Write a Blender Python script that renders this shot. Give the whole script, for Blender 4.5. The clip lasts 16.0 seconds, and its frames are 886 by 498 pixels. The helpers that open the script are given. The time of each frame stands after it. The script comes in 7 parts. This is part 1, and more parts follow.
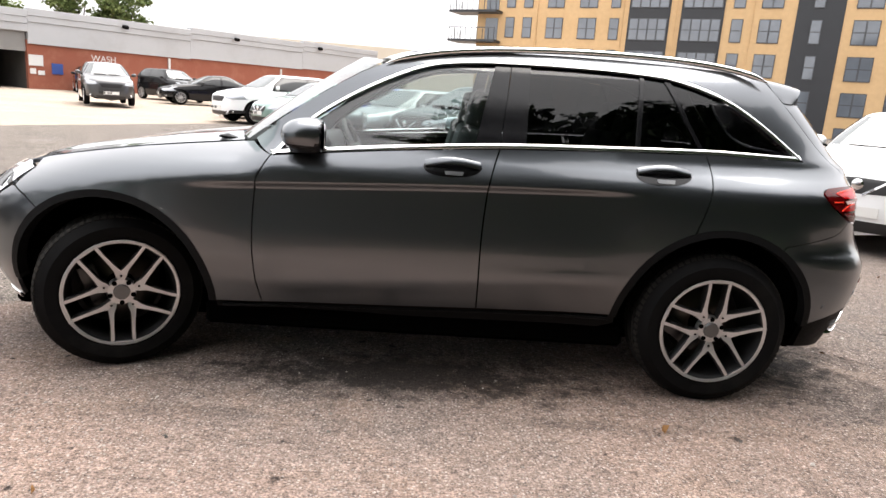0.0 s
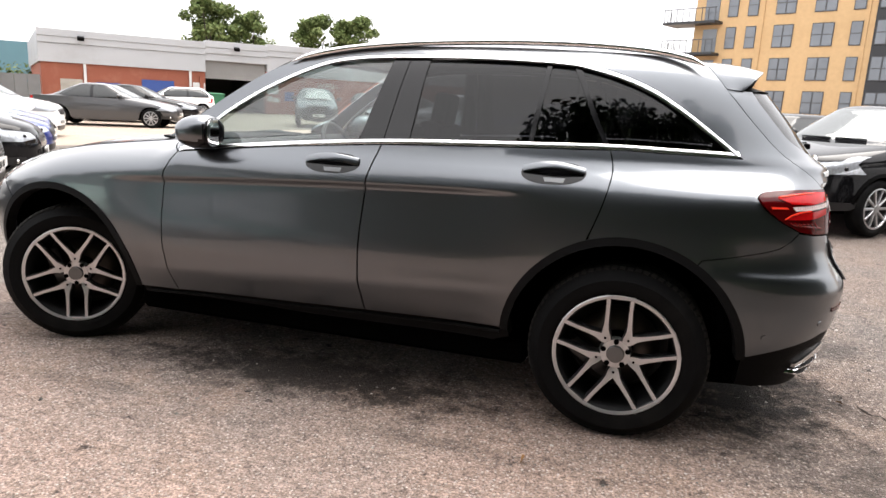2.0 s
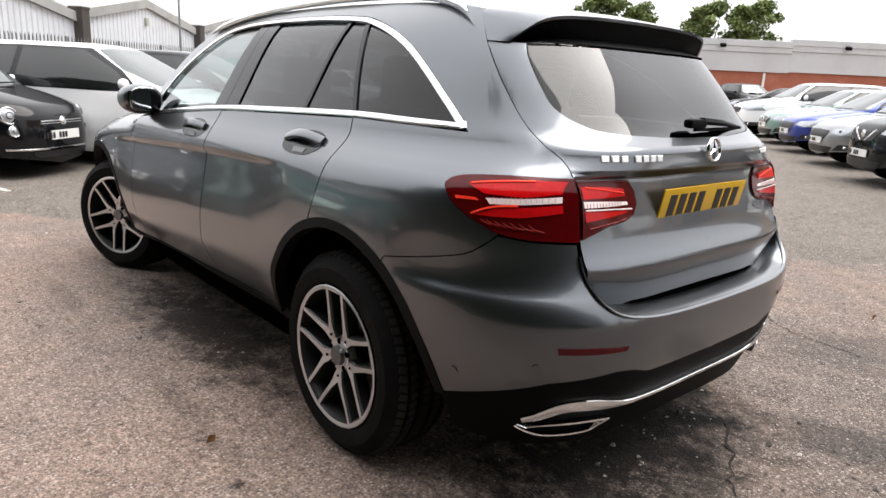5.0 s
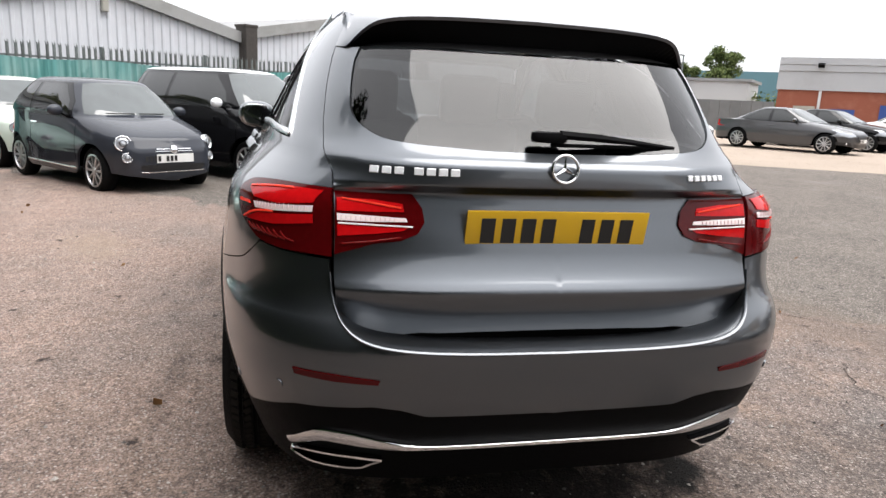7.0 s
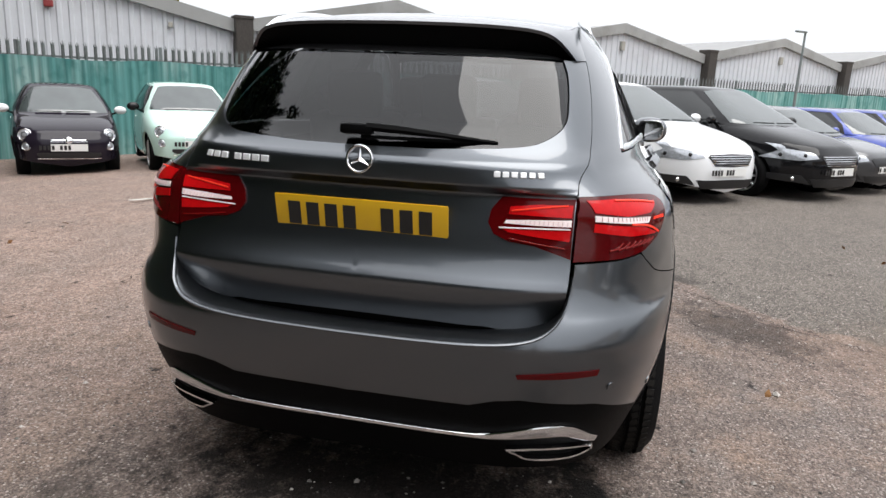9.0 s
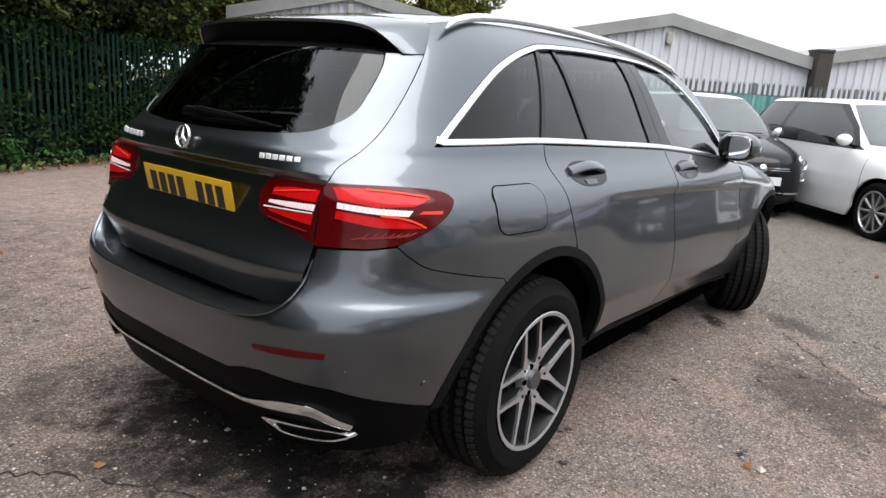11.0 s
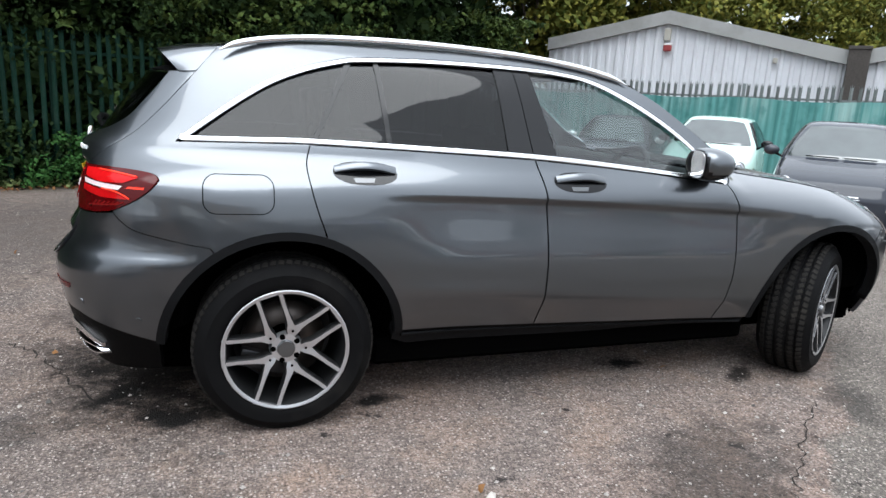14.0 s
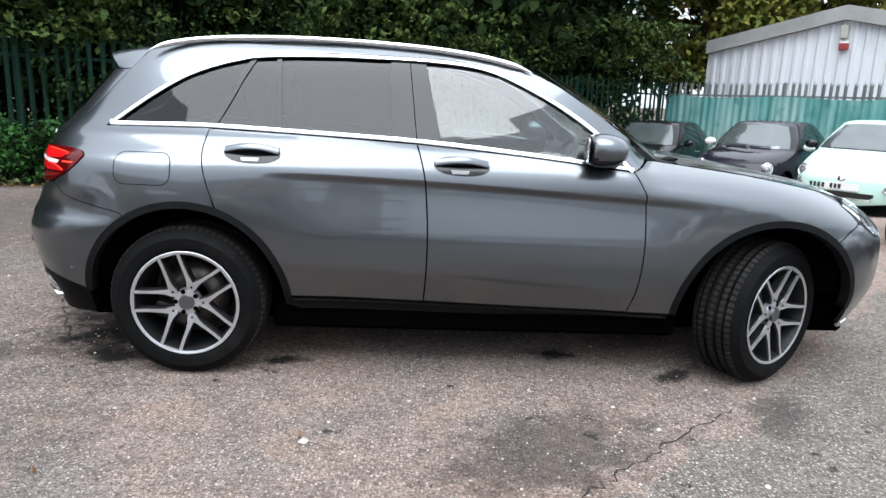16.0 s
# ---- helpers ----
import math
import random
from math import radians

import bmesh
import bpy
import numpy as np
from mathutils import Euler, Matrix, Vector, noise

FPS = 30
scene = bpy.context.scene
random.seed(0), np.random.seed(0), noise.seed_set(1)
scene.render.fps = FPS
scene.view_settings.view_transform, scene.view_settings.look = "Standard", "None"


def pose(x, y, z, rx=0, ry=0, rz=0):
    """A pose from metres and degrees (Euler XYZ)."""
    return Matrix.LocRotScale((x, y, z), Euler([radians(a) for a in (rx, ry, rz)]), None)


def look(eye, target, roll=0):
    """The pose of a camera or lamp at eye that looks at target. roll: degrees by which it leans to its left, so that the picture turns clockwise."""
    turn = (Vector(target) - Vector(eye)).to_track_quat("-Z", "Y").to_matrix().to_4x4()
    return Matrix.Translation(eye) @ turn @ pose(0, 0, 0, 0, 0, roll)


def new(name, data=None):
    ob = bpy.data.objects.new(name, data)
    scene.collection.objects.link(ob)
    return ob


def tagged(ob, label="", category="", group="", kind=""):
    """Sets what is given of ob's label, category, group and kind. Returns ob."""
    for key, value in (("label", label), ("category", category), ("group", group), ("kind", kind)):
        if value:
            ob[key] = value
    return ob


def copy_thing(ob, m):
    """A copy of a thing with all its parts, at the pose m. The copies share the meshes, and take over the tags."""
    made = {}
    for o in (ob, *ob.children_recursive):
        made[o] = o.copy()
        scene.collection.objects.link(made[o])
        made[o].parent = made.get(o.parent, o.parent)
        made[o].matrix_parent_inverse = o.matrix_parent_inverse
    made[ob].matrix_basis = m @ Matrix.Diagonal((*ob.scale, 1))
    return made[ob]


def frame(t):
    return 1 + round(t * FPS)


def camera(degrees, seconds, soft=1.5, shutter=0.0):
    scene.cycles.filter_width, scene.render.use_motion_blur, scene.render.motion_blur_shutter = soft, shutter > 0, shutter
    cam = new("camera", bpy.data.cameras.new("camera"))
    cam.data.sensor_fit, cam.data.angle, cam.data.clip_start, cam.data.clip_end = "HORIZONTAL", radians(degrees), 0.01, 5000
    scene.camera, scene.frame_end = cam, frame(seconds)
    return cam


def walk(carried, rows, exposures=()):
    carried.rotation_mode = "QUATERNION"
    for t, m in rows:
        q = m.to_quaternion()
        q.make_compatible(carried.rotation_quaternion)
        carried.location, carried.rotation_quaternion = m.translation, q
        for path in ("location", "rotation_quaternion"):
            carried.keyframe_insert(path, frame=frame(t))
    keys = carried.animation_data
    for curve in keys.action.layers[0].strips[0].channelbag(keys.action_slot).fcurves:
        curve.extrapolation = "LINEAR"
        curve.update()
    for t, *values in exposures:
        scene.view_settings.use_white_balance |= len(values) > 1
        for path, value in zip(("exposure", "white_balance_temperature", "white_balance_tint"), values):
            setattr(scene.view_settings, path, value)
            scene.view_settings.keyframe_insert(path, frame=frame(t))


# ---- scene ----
cam = camera(66.8, 16.0)

PATH = [
    (0, (0.008, -3.947, 1.356), (0.081, -1.996, 0.922), 4.1),
    (0.5, (0.364, -3.961, 1.358), (0.233, -1.996, 1.006), 4.6),
    (1, (0.733, -3.917, 1.336), (0.508, -1.968, 0.95), 2.9),
    (1.5, (1.053, -3.747, 1.333), (0.654, -1.83, 0.924), 3.6),
    (2, (1.479, -3.638, 1.328), (0.926, -1.761, 0.914), 2.8),
    (2.5, (1.809, -3.45, 1.3), (1.093, -1.624, 0.906), 2.8),
    (3, (2.095, -3.228, 1.31), (1.21, -1.482, 0.897), 2.6),
    (3.5, (2.484, -2.966, 1.324), (1.464, -1.301, 0.889), 2.3),
    (4, (2.734, -2.67, 1.299), (1.544, -1.117, 0.883), 4.1),
    (4.5, (3.067, -2.381, 1.319), (1.692, -0.992, 0.896), 3.0),
    (4.7, (3.189, -2.272, 1.326), (1.779, -0.929, 0.872), 2.8),
    (6.8, (3.87, -0.853, 1.281), (1.997, -0.3, 0.848), 2.7),
    (7, (3.922, -0.697, 1.317), (2.018, -0.269, 0.877), 2.9),
    (7.5, (4.07, -0.369, 1.33), (2.122, -0.175, 0.921), 4.1),
    (8, (4.039, -0.037, 1.316), (2.085, -0.052, 0.892), 3.5),
    (8.5, (4.041, 0.313, 1.33), (2.097, 0.067, 0.929), 3.5),
    (9, (4.029, 0.654, 1.341), (2.13, 0.223, 0.884), 2.6),
    (9.2, (3.956, 0.831, 1.3), (2.086, 0.251, 0.89), 2.5),
    (11.3, (3.333, 2.2, 1.379), (1.864, 0.914, 0.944), 3.5),
    (11.5, (3.258, 2.32, 1.398), (1.833, 0.979, 0.986), 3.2),
    (12, (2.959, 2.534, 1.352), (1.658, 1.084, 0.899), 4.0),
    (12.5, (2.661, 2.746, 1.395), (1.512, 1.184, 0.905), 4.4),
    (13, (2.353, 3.035, 1.394), (1.357, 1.364, 0.933), 3.7),
    (13.5, (1.999, 3.241, 1.389), (1.147, 1.489, 0.937), 2.2),
    (14, (1.701, 3.555, 1.417), (1.061, 1.714, 0.967), 3.2),
    (14.5, (1.394, 3.717, 1.395), (0.881, 1.836, 0.951), 1.9),
    (15, (1.071, 3.798, 1.408), (0.688, 1.89, 0.944), 1.3),
    (15.5, (0.696, 4.004, 1.395), (0.473, 2.069, 0.943), 1.2),
    (16, (0.357, 4.045, 1.372), (0.268, 2.096, 0.932), 2.3),
]
walk(cam, [(t, look(e, g, r)) for t, e, g, r in PATH],
     [(0, .92, 6750, 12), (2.5, .94, 6700, 12), (4.5, .66, 6650, 11), (7, .46, 6500, 11), (8, .22, 6430, 10), (9, .18, 6430, 10), (11.5, .34, 6250, 9), (13, .36, 6080, 8), (15, .57, 5950, 7), (16, .70, 5930, 7)])

# ---- light: an even white overcast sky and a very soft sun ----
world = bpy.data.worlds.new("overcast")
scene.world = world
world.use_nodes = True
wn, wl = world.node_tree.nodes, world.node_tree.links
sky = wn.new("ShaderNodeTexSky")
sky.sky_type, sky.sun_disc = "NISHITA", False
sky.sun_elevation, sky.sun_rotation = radians(69), radians(24)
# cloud cover, brighter overhead than at the horizon
tc_sky, up, grade, cloud, veil = (wn.new("ShaderNode" + k) for k in ("TexCoord", "SeparateXYZ", "MapRange", "Mix", "Mix"))
wl.new(tc_sky.outputs["Generated"], up.inputs[0]), wl.new(up.outputs["Z"], grade.inputs[0])
veil.data_type = cloud.data_type = "RGBA"
veil.inputs[6].default_value, veil.inputs[7].default_value = (6.6, 6.7, 6.9, 1), (15.0, 15.1, 15.4, 1)
wl.new(grade.outputs[0], veil.inputs[0])
cloud.inputs[0].default_value = 0.90
wl.new(sky.outputs[0], cloud.inputs[6]), wl.new(veil.outputs[2], cloud.inputs[7])
wl.new(cloud.outputs[2], wn["Background"].inputs[0])
wn["Background"].inputs[1].default_value = 0.13
sun = new("sun", bpy.data.lights.new("sun", "SUN"))
sun.data.energy, sun.data.angle, sun.data.color = 2.6, radians(55), (1, 0.97, 0.93)
sun.matrix_basis = look((2, 4.5, 13), (0, 0, 0))
scene.view_settings.exposure = 0.92

# ---- materials ----
def mat(name, color, rough=0.5, metal=0.0, coat=0.0, vary=0.0, scale=8.0, bump=0.0, bscale=60.0, spec=0.5, dirt=None, dscale=1.5, random=0.0):
    m = bpy.data.materials.new(name)
    m.use_nodes = True
    n, l = m.node_tree.nodes, m.node_tree.links
    p = n["Principled BSDF"]
    p.inputs["Roughness"].default_value, p.inputs["Metallic"].default_value = rough, metal
    p.inputs["Coat Weight"].default_value, p.inputs["Coat Roughness"].default_value = coat, 0.03
    p.inputs["Specular IOR Level"].default_value = spec
    base = (*color, 1)
    p.inputs["Base Color"].default_value = base
    tc = n.new("ShaderNodeTexCoord")
    out = None
    if vary:
        t = n.new("ShaderNodeTexNoise")
        t.inputs["Scale"].default_value, t.inputs["Detail"].default_value = scale, 6
        l.new(tc.outputs["Object"], t.inputs["Vector"])
        r = n.new("ShaderNodeMapRange")
        r.inputs["To Min"].default_value, r.inputs["To Max"].default_value = 1 - vary, 1 + vary
        l.new(t.outputs[0], r.inputs[0])
        x = n.new("ShaderNodeMix")
        x.data_type, x.blend_type = "RGBA", "MULTIPLY"
        x.inputs[0].default_value, x.inputs[6].default_value = 1, base
        l.new(r.outputs[0], x.inputs[7])
        out = x.outputs[2]
    if dirt:
        t = n.new("ShaderNodeTexNoise")
        t.inputs["Scale"].default_value, t.inputs["Detail"].default_value, t.inputs["Roughness"].default_value = dscale, 8, 0.65
        l.new(tc.outputs["Object"], t.inputs["Vector"])
        r = n.new("ShaderNodeMapRange")
        r.inputs["From Min"].default_value, r.inputs["From Max"].default_value = 0.5, 0.72
        l.new(t.outputs[0], r.inputs[0])
        x = n.new("ShaderNodeMix")
        x.data_type = "RGBA"
        x.inputs[6].default_value, x.inputs[7].default_value = base, (*dirt, 1)
        if out:
            l.new(out, x.inputs[6])
        l.new(r.outputs[0], x.inputs[0])
        out = x.outputs[2]
    if random:
        oi = n.new("ShaderNodeObjectInfo")
        r = n.new("ShaderNodeMapRange")
        r.inputs["To Min"].default_value, r.inputs["To Max"].default_value = 1 - random, 1 + random
        l.new(oi.outputs["Random"], r.inputs[0])
        x = n.new("ShaderNodeMix")
        x.data_type, x.blend_type = "RGBA", "MULTIPLY"
        x.inputs[0].default_value, x.inputs[6].default_value = 1, base
        if out:
            l.new(out, x.inputs[6])
        l.new(r.outputs[0], x.inputs[7])
        out = x.outputs[2]
    if out:
        l.new(out, p.inputs["Base Color"])
    if bump:
        t = n.new("ShaderNodeTexNoise")
        t.inputs["Scale"].default_value, t.inputs["Detail"].default_value = bscale, 4
        l.new(tc.outputs["Object"], t.inputs["Vector"])
        b = n.new("ShaderNodeBump")
        b.inputs["Strength"].default_value, b.inputs["Distance"].default_value = bump, 0.01
        l.new(t.outputs[0], b.inputs["Height"])
        l.new(b.outputs[0], p.inputs["Normal"])
    return m


def glass_mat(name, tint, f0=.04, rough=0.0):
    """A single pane: tinted see-through with a gloss that grows towards grazing angles."""
    m = bpy.data.materials.new(name)
    m.use_nodes = True
    n, l = m.node_tree.nodes, m.node_tree.links
    n.remove(n["Principled BSDF"])
    tr, gl, lw, mx = (n.new("ShaderNode" + k) for k in ("BsdfTransparent", "BsdfGlossy", "LayerWeight", "MixShader"))
    tr.inputs[0].default_value = (*tint, 1)
    gl.inputs["Roughness"].default_value = rough
    pw, mr = n.new("ShaderNodeMath"), n.new("ShaderNodeMapRange")
    pw.operation = "POWER"
    pw.inputs[1].default_value = 3.6
    mr.inputs["To Min"].default_value = f0
    lw.inputs[0].default_value = .5
    l.new(lw.outputs["Facing"], pw.inputs[0]), l.new(pw.outputs[0], mr.inputs[0])
    l.new(mr.outputs[0], mx.inputs[0]), l.new(tr.outputs[0], mx.inputs[1]), l.new(gl.outputs[0], mx.inputs[2])
    l.new(mx.outputs[0], n["Material Output"].inputs[0])
    return m


def paint_mat(name, color, metal=0.55, rough=0.32, flake=0.12, film=0.06, ior=1.42):
    """Car paint: metallic base with fine flakes under a clear coat, and a thin uneven road film."""
    m = mat(name, color, rough, metal, 1.0, spec=0.0 if metal < .3 else 0.5)
    n, l = m.node_tree.nodes, m.node_tree.links
    p = n["Principled BSDF"]
    p.inputs["Coat IOR"].default_value = ior
    tc = n.new("ShaderNodeTexCoord")
    f = n.new("ShaderNodeTexNoise")
    f.inputs["Scale"].default_value, f.inputs["Detail"].default_value = 900, 1
    l.new(tc.outputs["Object"], f.inputs["Vector"])
    d = n.new("ShaderNodeTexNoise")
    d.inputs["Scale"].default_value, d.inputs["Detail"].default_value = 2.2, 7
    l.new(tc.outputs["Object"], d.inputs["Vector"])
    r = n.new("ShaderNodeMapRange")
    r.inputs["To Min"].default_value, r.inputs["To Max"].default_value = 1 - flake, 1 + flake
    l.new(f.outputs[0], r.inputs[0])
    x = n.new("ShaderNodeMix")
    x.data_type, x.blend_type = "RGBA", "MULTIPLY"
    x.inputs[0].default_value, x.inputs[6].default_value = 1, (*color, 1)
    l.new(r.outputs[0], x.inputs[7])
    l.new(x.outputs[2], p.inputs["Base Color"])
    r2 = n.new("ShaderNodeMapRange")
    r2.inputs["From Min"].default_value, r2.inputs["From Max"].default_value = 0.45, 0.8
    r2.inputs["To Min"].default_value, r2.inputs["To Max"].default_value = 0.03, 0.03 + film
    l.new(d.outputs[0], r2.inputs[0])
    l.new(r2.outputs[0], p.inputs["Coat Roughness"])
    return m


GREY_PAINT = paint_mat("metallic_grey_paint", (0.110, 0.119, 0.131), 0.98, 0.32, ior=1.52)
GLOSS_BLACK = mat("gloss_black_trim", (0.006, 0.006, 0.007), 0.12, 0, 0, spec=.35)
SATIN_BLACK = mat("satin_black_plastic", (0.002, 0.002, 0.0022), 0.5, 0, 0, 0.2, 20, 0.15, 400, spec=.06)
CLADDING = mat("grained_grey_black_plastic", (0.0065, 0.0067, 0.0073), 0.55, 0, 0, 0.2, 20, 0.15, 400, spec=.08)
# near-black for gaps, holes and undersides: their deep shade put into the colour
VOID = mat("shade_black", (0.0012, 0.0012, 0.0012), 1.0, spec=0)
CHROME = mat("chrome", (0.82, 0.82, 0.83), 0.08, 1.0)
ALU_TRIM = mat("bright_aluminium_trim", (0.86, 0.87, 0.88), 0.22, 1.0)
BADGE = mat("satin_silver_lettering", (0.85, 0.86, 0.87), 0.5, 0.6)
# serves the wheel centre caps and the painted glint in the handle bowls
CAP_AND_GLINT = mat("satin_cap_and_bowl_glint", (.15, .1537, .1575), 0.35, 0.9)
# dark alloy again, with the shade behind the spokes put into the colour
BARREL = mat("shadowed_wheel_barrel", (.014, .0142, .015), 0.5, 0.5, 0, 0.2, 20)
MACHINED = mat("machined_alloy", (.56, .565, .585), 0.34, 0.85, 0.3, 0.10, 30)
DARK_ALLOY = mat("dark_grey_alloy", (.0595, .0602, .063), 0.4, 0.8, 0.3)
TREAD = mat("dusty_tyre_tread", (.0165, .0154, .0142), 0.8, 0, 0, 0.35, 30, 0.2, 150, spec=.08, dirt=(.03, .027, .0232), dscale=6)
RUBBER = mat("tyre_rubber", (0.0045, 0.0045, 0.0048), 0.66, 0, 0, 0.25, 14, 0.2, 150, spec=.07, dirt=(0.010, 0.0095, 0.009), dscale=5)
BRAKE = mat("brake_disc_steel", (.105, .09, .0825), 0.4, 0.9, 0, 0.2, 20)
CLEAR_GLASS = glass_mat("clear_window_glass", (0.60, 0.68, 0.67), .09)
PRIVACY_GLASS = glass_mat("dark_privacy_glass", (0.06, 0.06, 0.064), .036)
REAR_GLASS = glass_mat("tinted_rear_screen_glass", (0.085, 0.085, 0.09), .055)
FAR_GLASS = glass_mat("tinted_car_glass", (0.30, 0.33, 0.33))
LAMP_RED = mat("red_lamp_lens", (.46, .0050, .0065), 0.10, 0, 0, 0.25, 60, spec=.22)
LAMP_DARK_RED = mat("dark_red_lamp_lens", (.0665, .0014, .0021), 0.10, 0, 0, 0.25, 60, spec=.24)
LAMP_BRIGHT = mat("bright_red_light_guide", (0.95, 0.05, 0.025), 0.10, 0, 0, 0.15, 60, spec=.22)
LAMP_RIB = mat("red_reflector_rib", (.16, .0045, .0045), 0.2, 0, 0, 0.25, 60, spec=.3)
LAMP_RIDGE = mat("pink_lens_ridge", (0.66, 0.50, 0.50), 0.2, 0, 0, 0.2, 60, spec=.3)
LAMP_WHITE = mat("clear_lamp_bar", (0.86, 0.74, 0.73), 0.12, 0.0, 0.6, 0.15, 220)
LAMP_LENS_WHITE = mat("white_light_strip", (0.80, 0.82, 0.85), 0.1, 0, 0.5)
HEADLAMP = mat("headlamp_lens", (0.72, 0.74, 0.78), 0.08, 0.85, 1.0, 0.35, 28)
YELLOW_PLATE = mat("yellow_number_plate", (.624, .3666, .0062), 0.35, 0, 0.3, 0.05, 12)
WHITE_PLATE = mat("white_number_plate", (0.75, 0.75, 0.73), 0.35, 0, 0.2)
PLATE_INK = mat("plate_black", (0.012, 0.012, 0.012), 0.4)
LEATHER = mat("black_seat_leather", (0.016, 0.016, 0.018), 0.6, 0, 0, 0.2, 30, 0.1, 200)
CREAM = mat("pale_seat_cloth", (0.5, 0.5, 0.47), 0.7)


# ---- mesh helpers ----
def mesh_ob(name, verts, faces, material, parent=None, label="", smooth=True, normals=None, loc=None):
    me = bpy.data.meshes.new(name)
    me.from_pydata([tuple(v) for v in verts], [], [tuple(f) for f in faces])
    mats = material if isinstance(material, (list, tuple)) else [material]
    for m in mats:
        me.materials.append(m)
    if smooth:
        me.shade_smooth()
    if normals is not None:
        me.normals_split_custom_set_from_vertices([tuple(v) for v in normals])
    ob = new(name, me)
    if parent is not None:
        ob.parent = parent
    if loc is not None:
        ob.location = loc
    if label:
        tagged(ob, label)
    return ob


def part(name, bm, material, parent, label="", smooth=False, sharp=35):
    me = bpy.data.meshes.new(name)
    bm.to_mesh(me)
    bm.free()
    for m in (material if isinstance(material, (list, tuple)) else [material]):
        me.materials.append(m)
    if smooth:
        me.shade_smooth()
        me.set_sharp_from_angle(angle=radians(sharp))
    ob = new(name, me)
    if parent is not None:
        ob.parent = parent
    if label:
        tagged(ob, label)
    return ob


def thing(name, label, category, m=None, group="", kind=""):
    e = new(name)
    e.empty_display_size = 0.2
    if m is not None:
        e.matrix_basis = m
    return tagged(e, label, category, group, kind)


def box(bm, size, at=(0, 0, 0), rot=(0, 0, 0), bevel=0.0, seg=1):
    r = bmesh.ops.create_cube(bm, size=1, matrix=pose(*at, *rot) @ Matrix.Diagonal((*size, 1)))
    if bevel:
        es = list({e for v in r["verts"] for e in v.link_edges})
        bmesh.ops.bevel(bm, geom=es, offset=bevel, segments=seg, affect="EDGES", profile=0.6)


def cyl(bm, r1, r2, h, at=(0, 0, 0), rot=(0, 0, 0), n=24):
    bmesh.ops.create_cone(bm, cap_ends=True, segments=n, radius1=r1, radius2=r2, depth=h, matrix=pose(*at, *rot))


def revolve(profile, n=48, start=0.0):
    """Verts and quads of a profile of (radius, y) turned about the y axis; open profile."""
    verts, faces, k = [], [], len(profile)
    for i in range(n):
        a = start + 2 * math.pi * i / n
        verts += [(r * math.cos(a), y, r * math.sin(a)) for r, y in profile]
    for i in range(n):
        for j in range(k - 1):
            a, b = i * k + j, ((i + 1) % n) * k + j
            faces.append((a, a + 1, b + 1, b))
    return verts, faces


def spline(pts, n=8):
    """A Catmull-Rom curve through 2D or 3D points."""
    p = [np.array(q, float) for q in pts]
    p = [2 * p[0] - p[1]] + p + [2 * p[-1] - p[-2]]
    out = []
    for i in range(1, len(p) - 2):
        for t in np.linspace(0, 1, n, endpoint=False):
            a, b, c, d = p[i - 1:i + 3]
            out.append(0.5 * (2 * b + (c - a) * t + (2 * a - 5 * b + 4 * c - d) * t ** 2 + (3 * b - a - 3 * c + d) * t ** 3))
    out.append(p[-2])
    return [tuple(q) for q in out]


def inside(pts, poly):
    """Which of the 2D points lie inside the polygon."""
    x, y = pts[:, 0], pts[:, 1]
    c = np.zeros(len(pts), bool)
    n = len(poly)
    for i in range(n):
        (x0, y0), (x1, y1) = poly[i], poly[(i + 1) % n]
        if y0 != y1:
            c ^= ((y0 > y) != (y1 > y)) & (x < (x1 - x0) * (y - y0) / (y1 - y0) + x0)
    return c


def dense(poly, step):
    out = []
    for a, b in zip(poly, poly[1:] + poly[:1]):
        a, b = np.array(a), np.array(b)
        k = max(1, int(math.ceil(np.linalg.norm(b - a) / step)))
        out += [tuple(a + (b - a) * i / k) for i in range(k)]
    return out


def shrink(poly, d):
    """The polygon moved inwards by d."""
    p = np.array(poly)
    area = 0.5 * np.sum(p[:, 0] * np.roll(p[:, 1], -1) - np.roll(p[:, 0], -1) * p[:, 1])
    t = np.roll(p, -1, 0) - np.roll(p, 1, 0)
    t /= np.maximum(np.linalg.norm(t, axis=1), 1e-9)[:, None]
    nrm = np.stack([-t[:, 1], t[:, 0]], 1) * (1 if area > 0 else -1)
    return [tuple(q) for q in p + nrm * d]


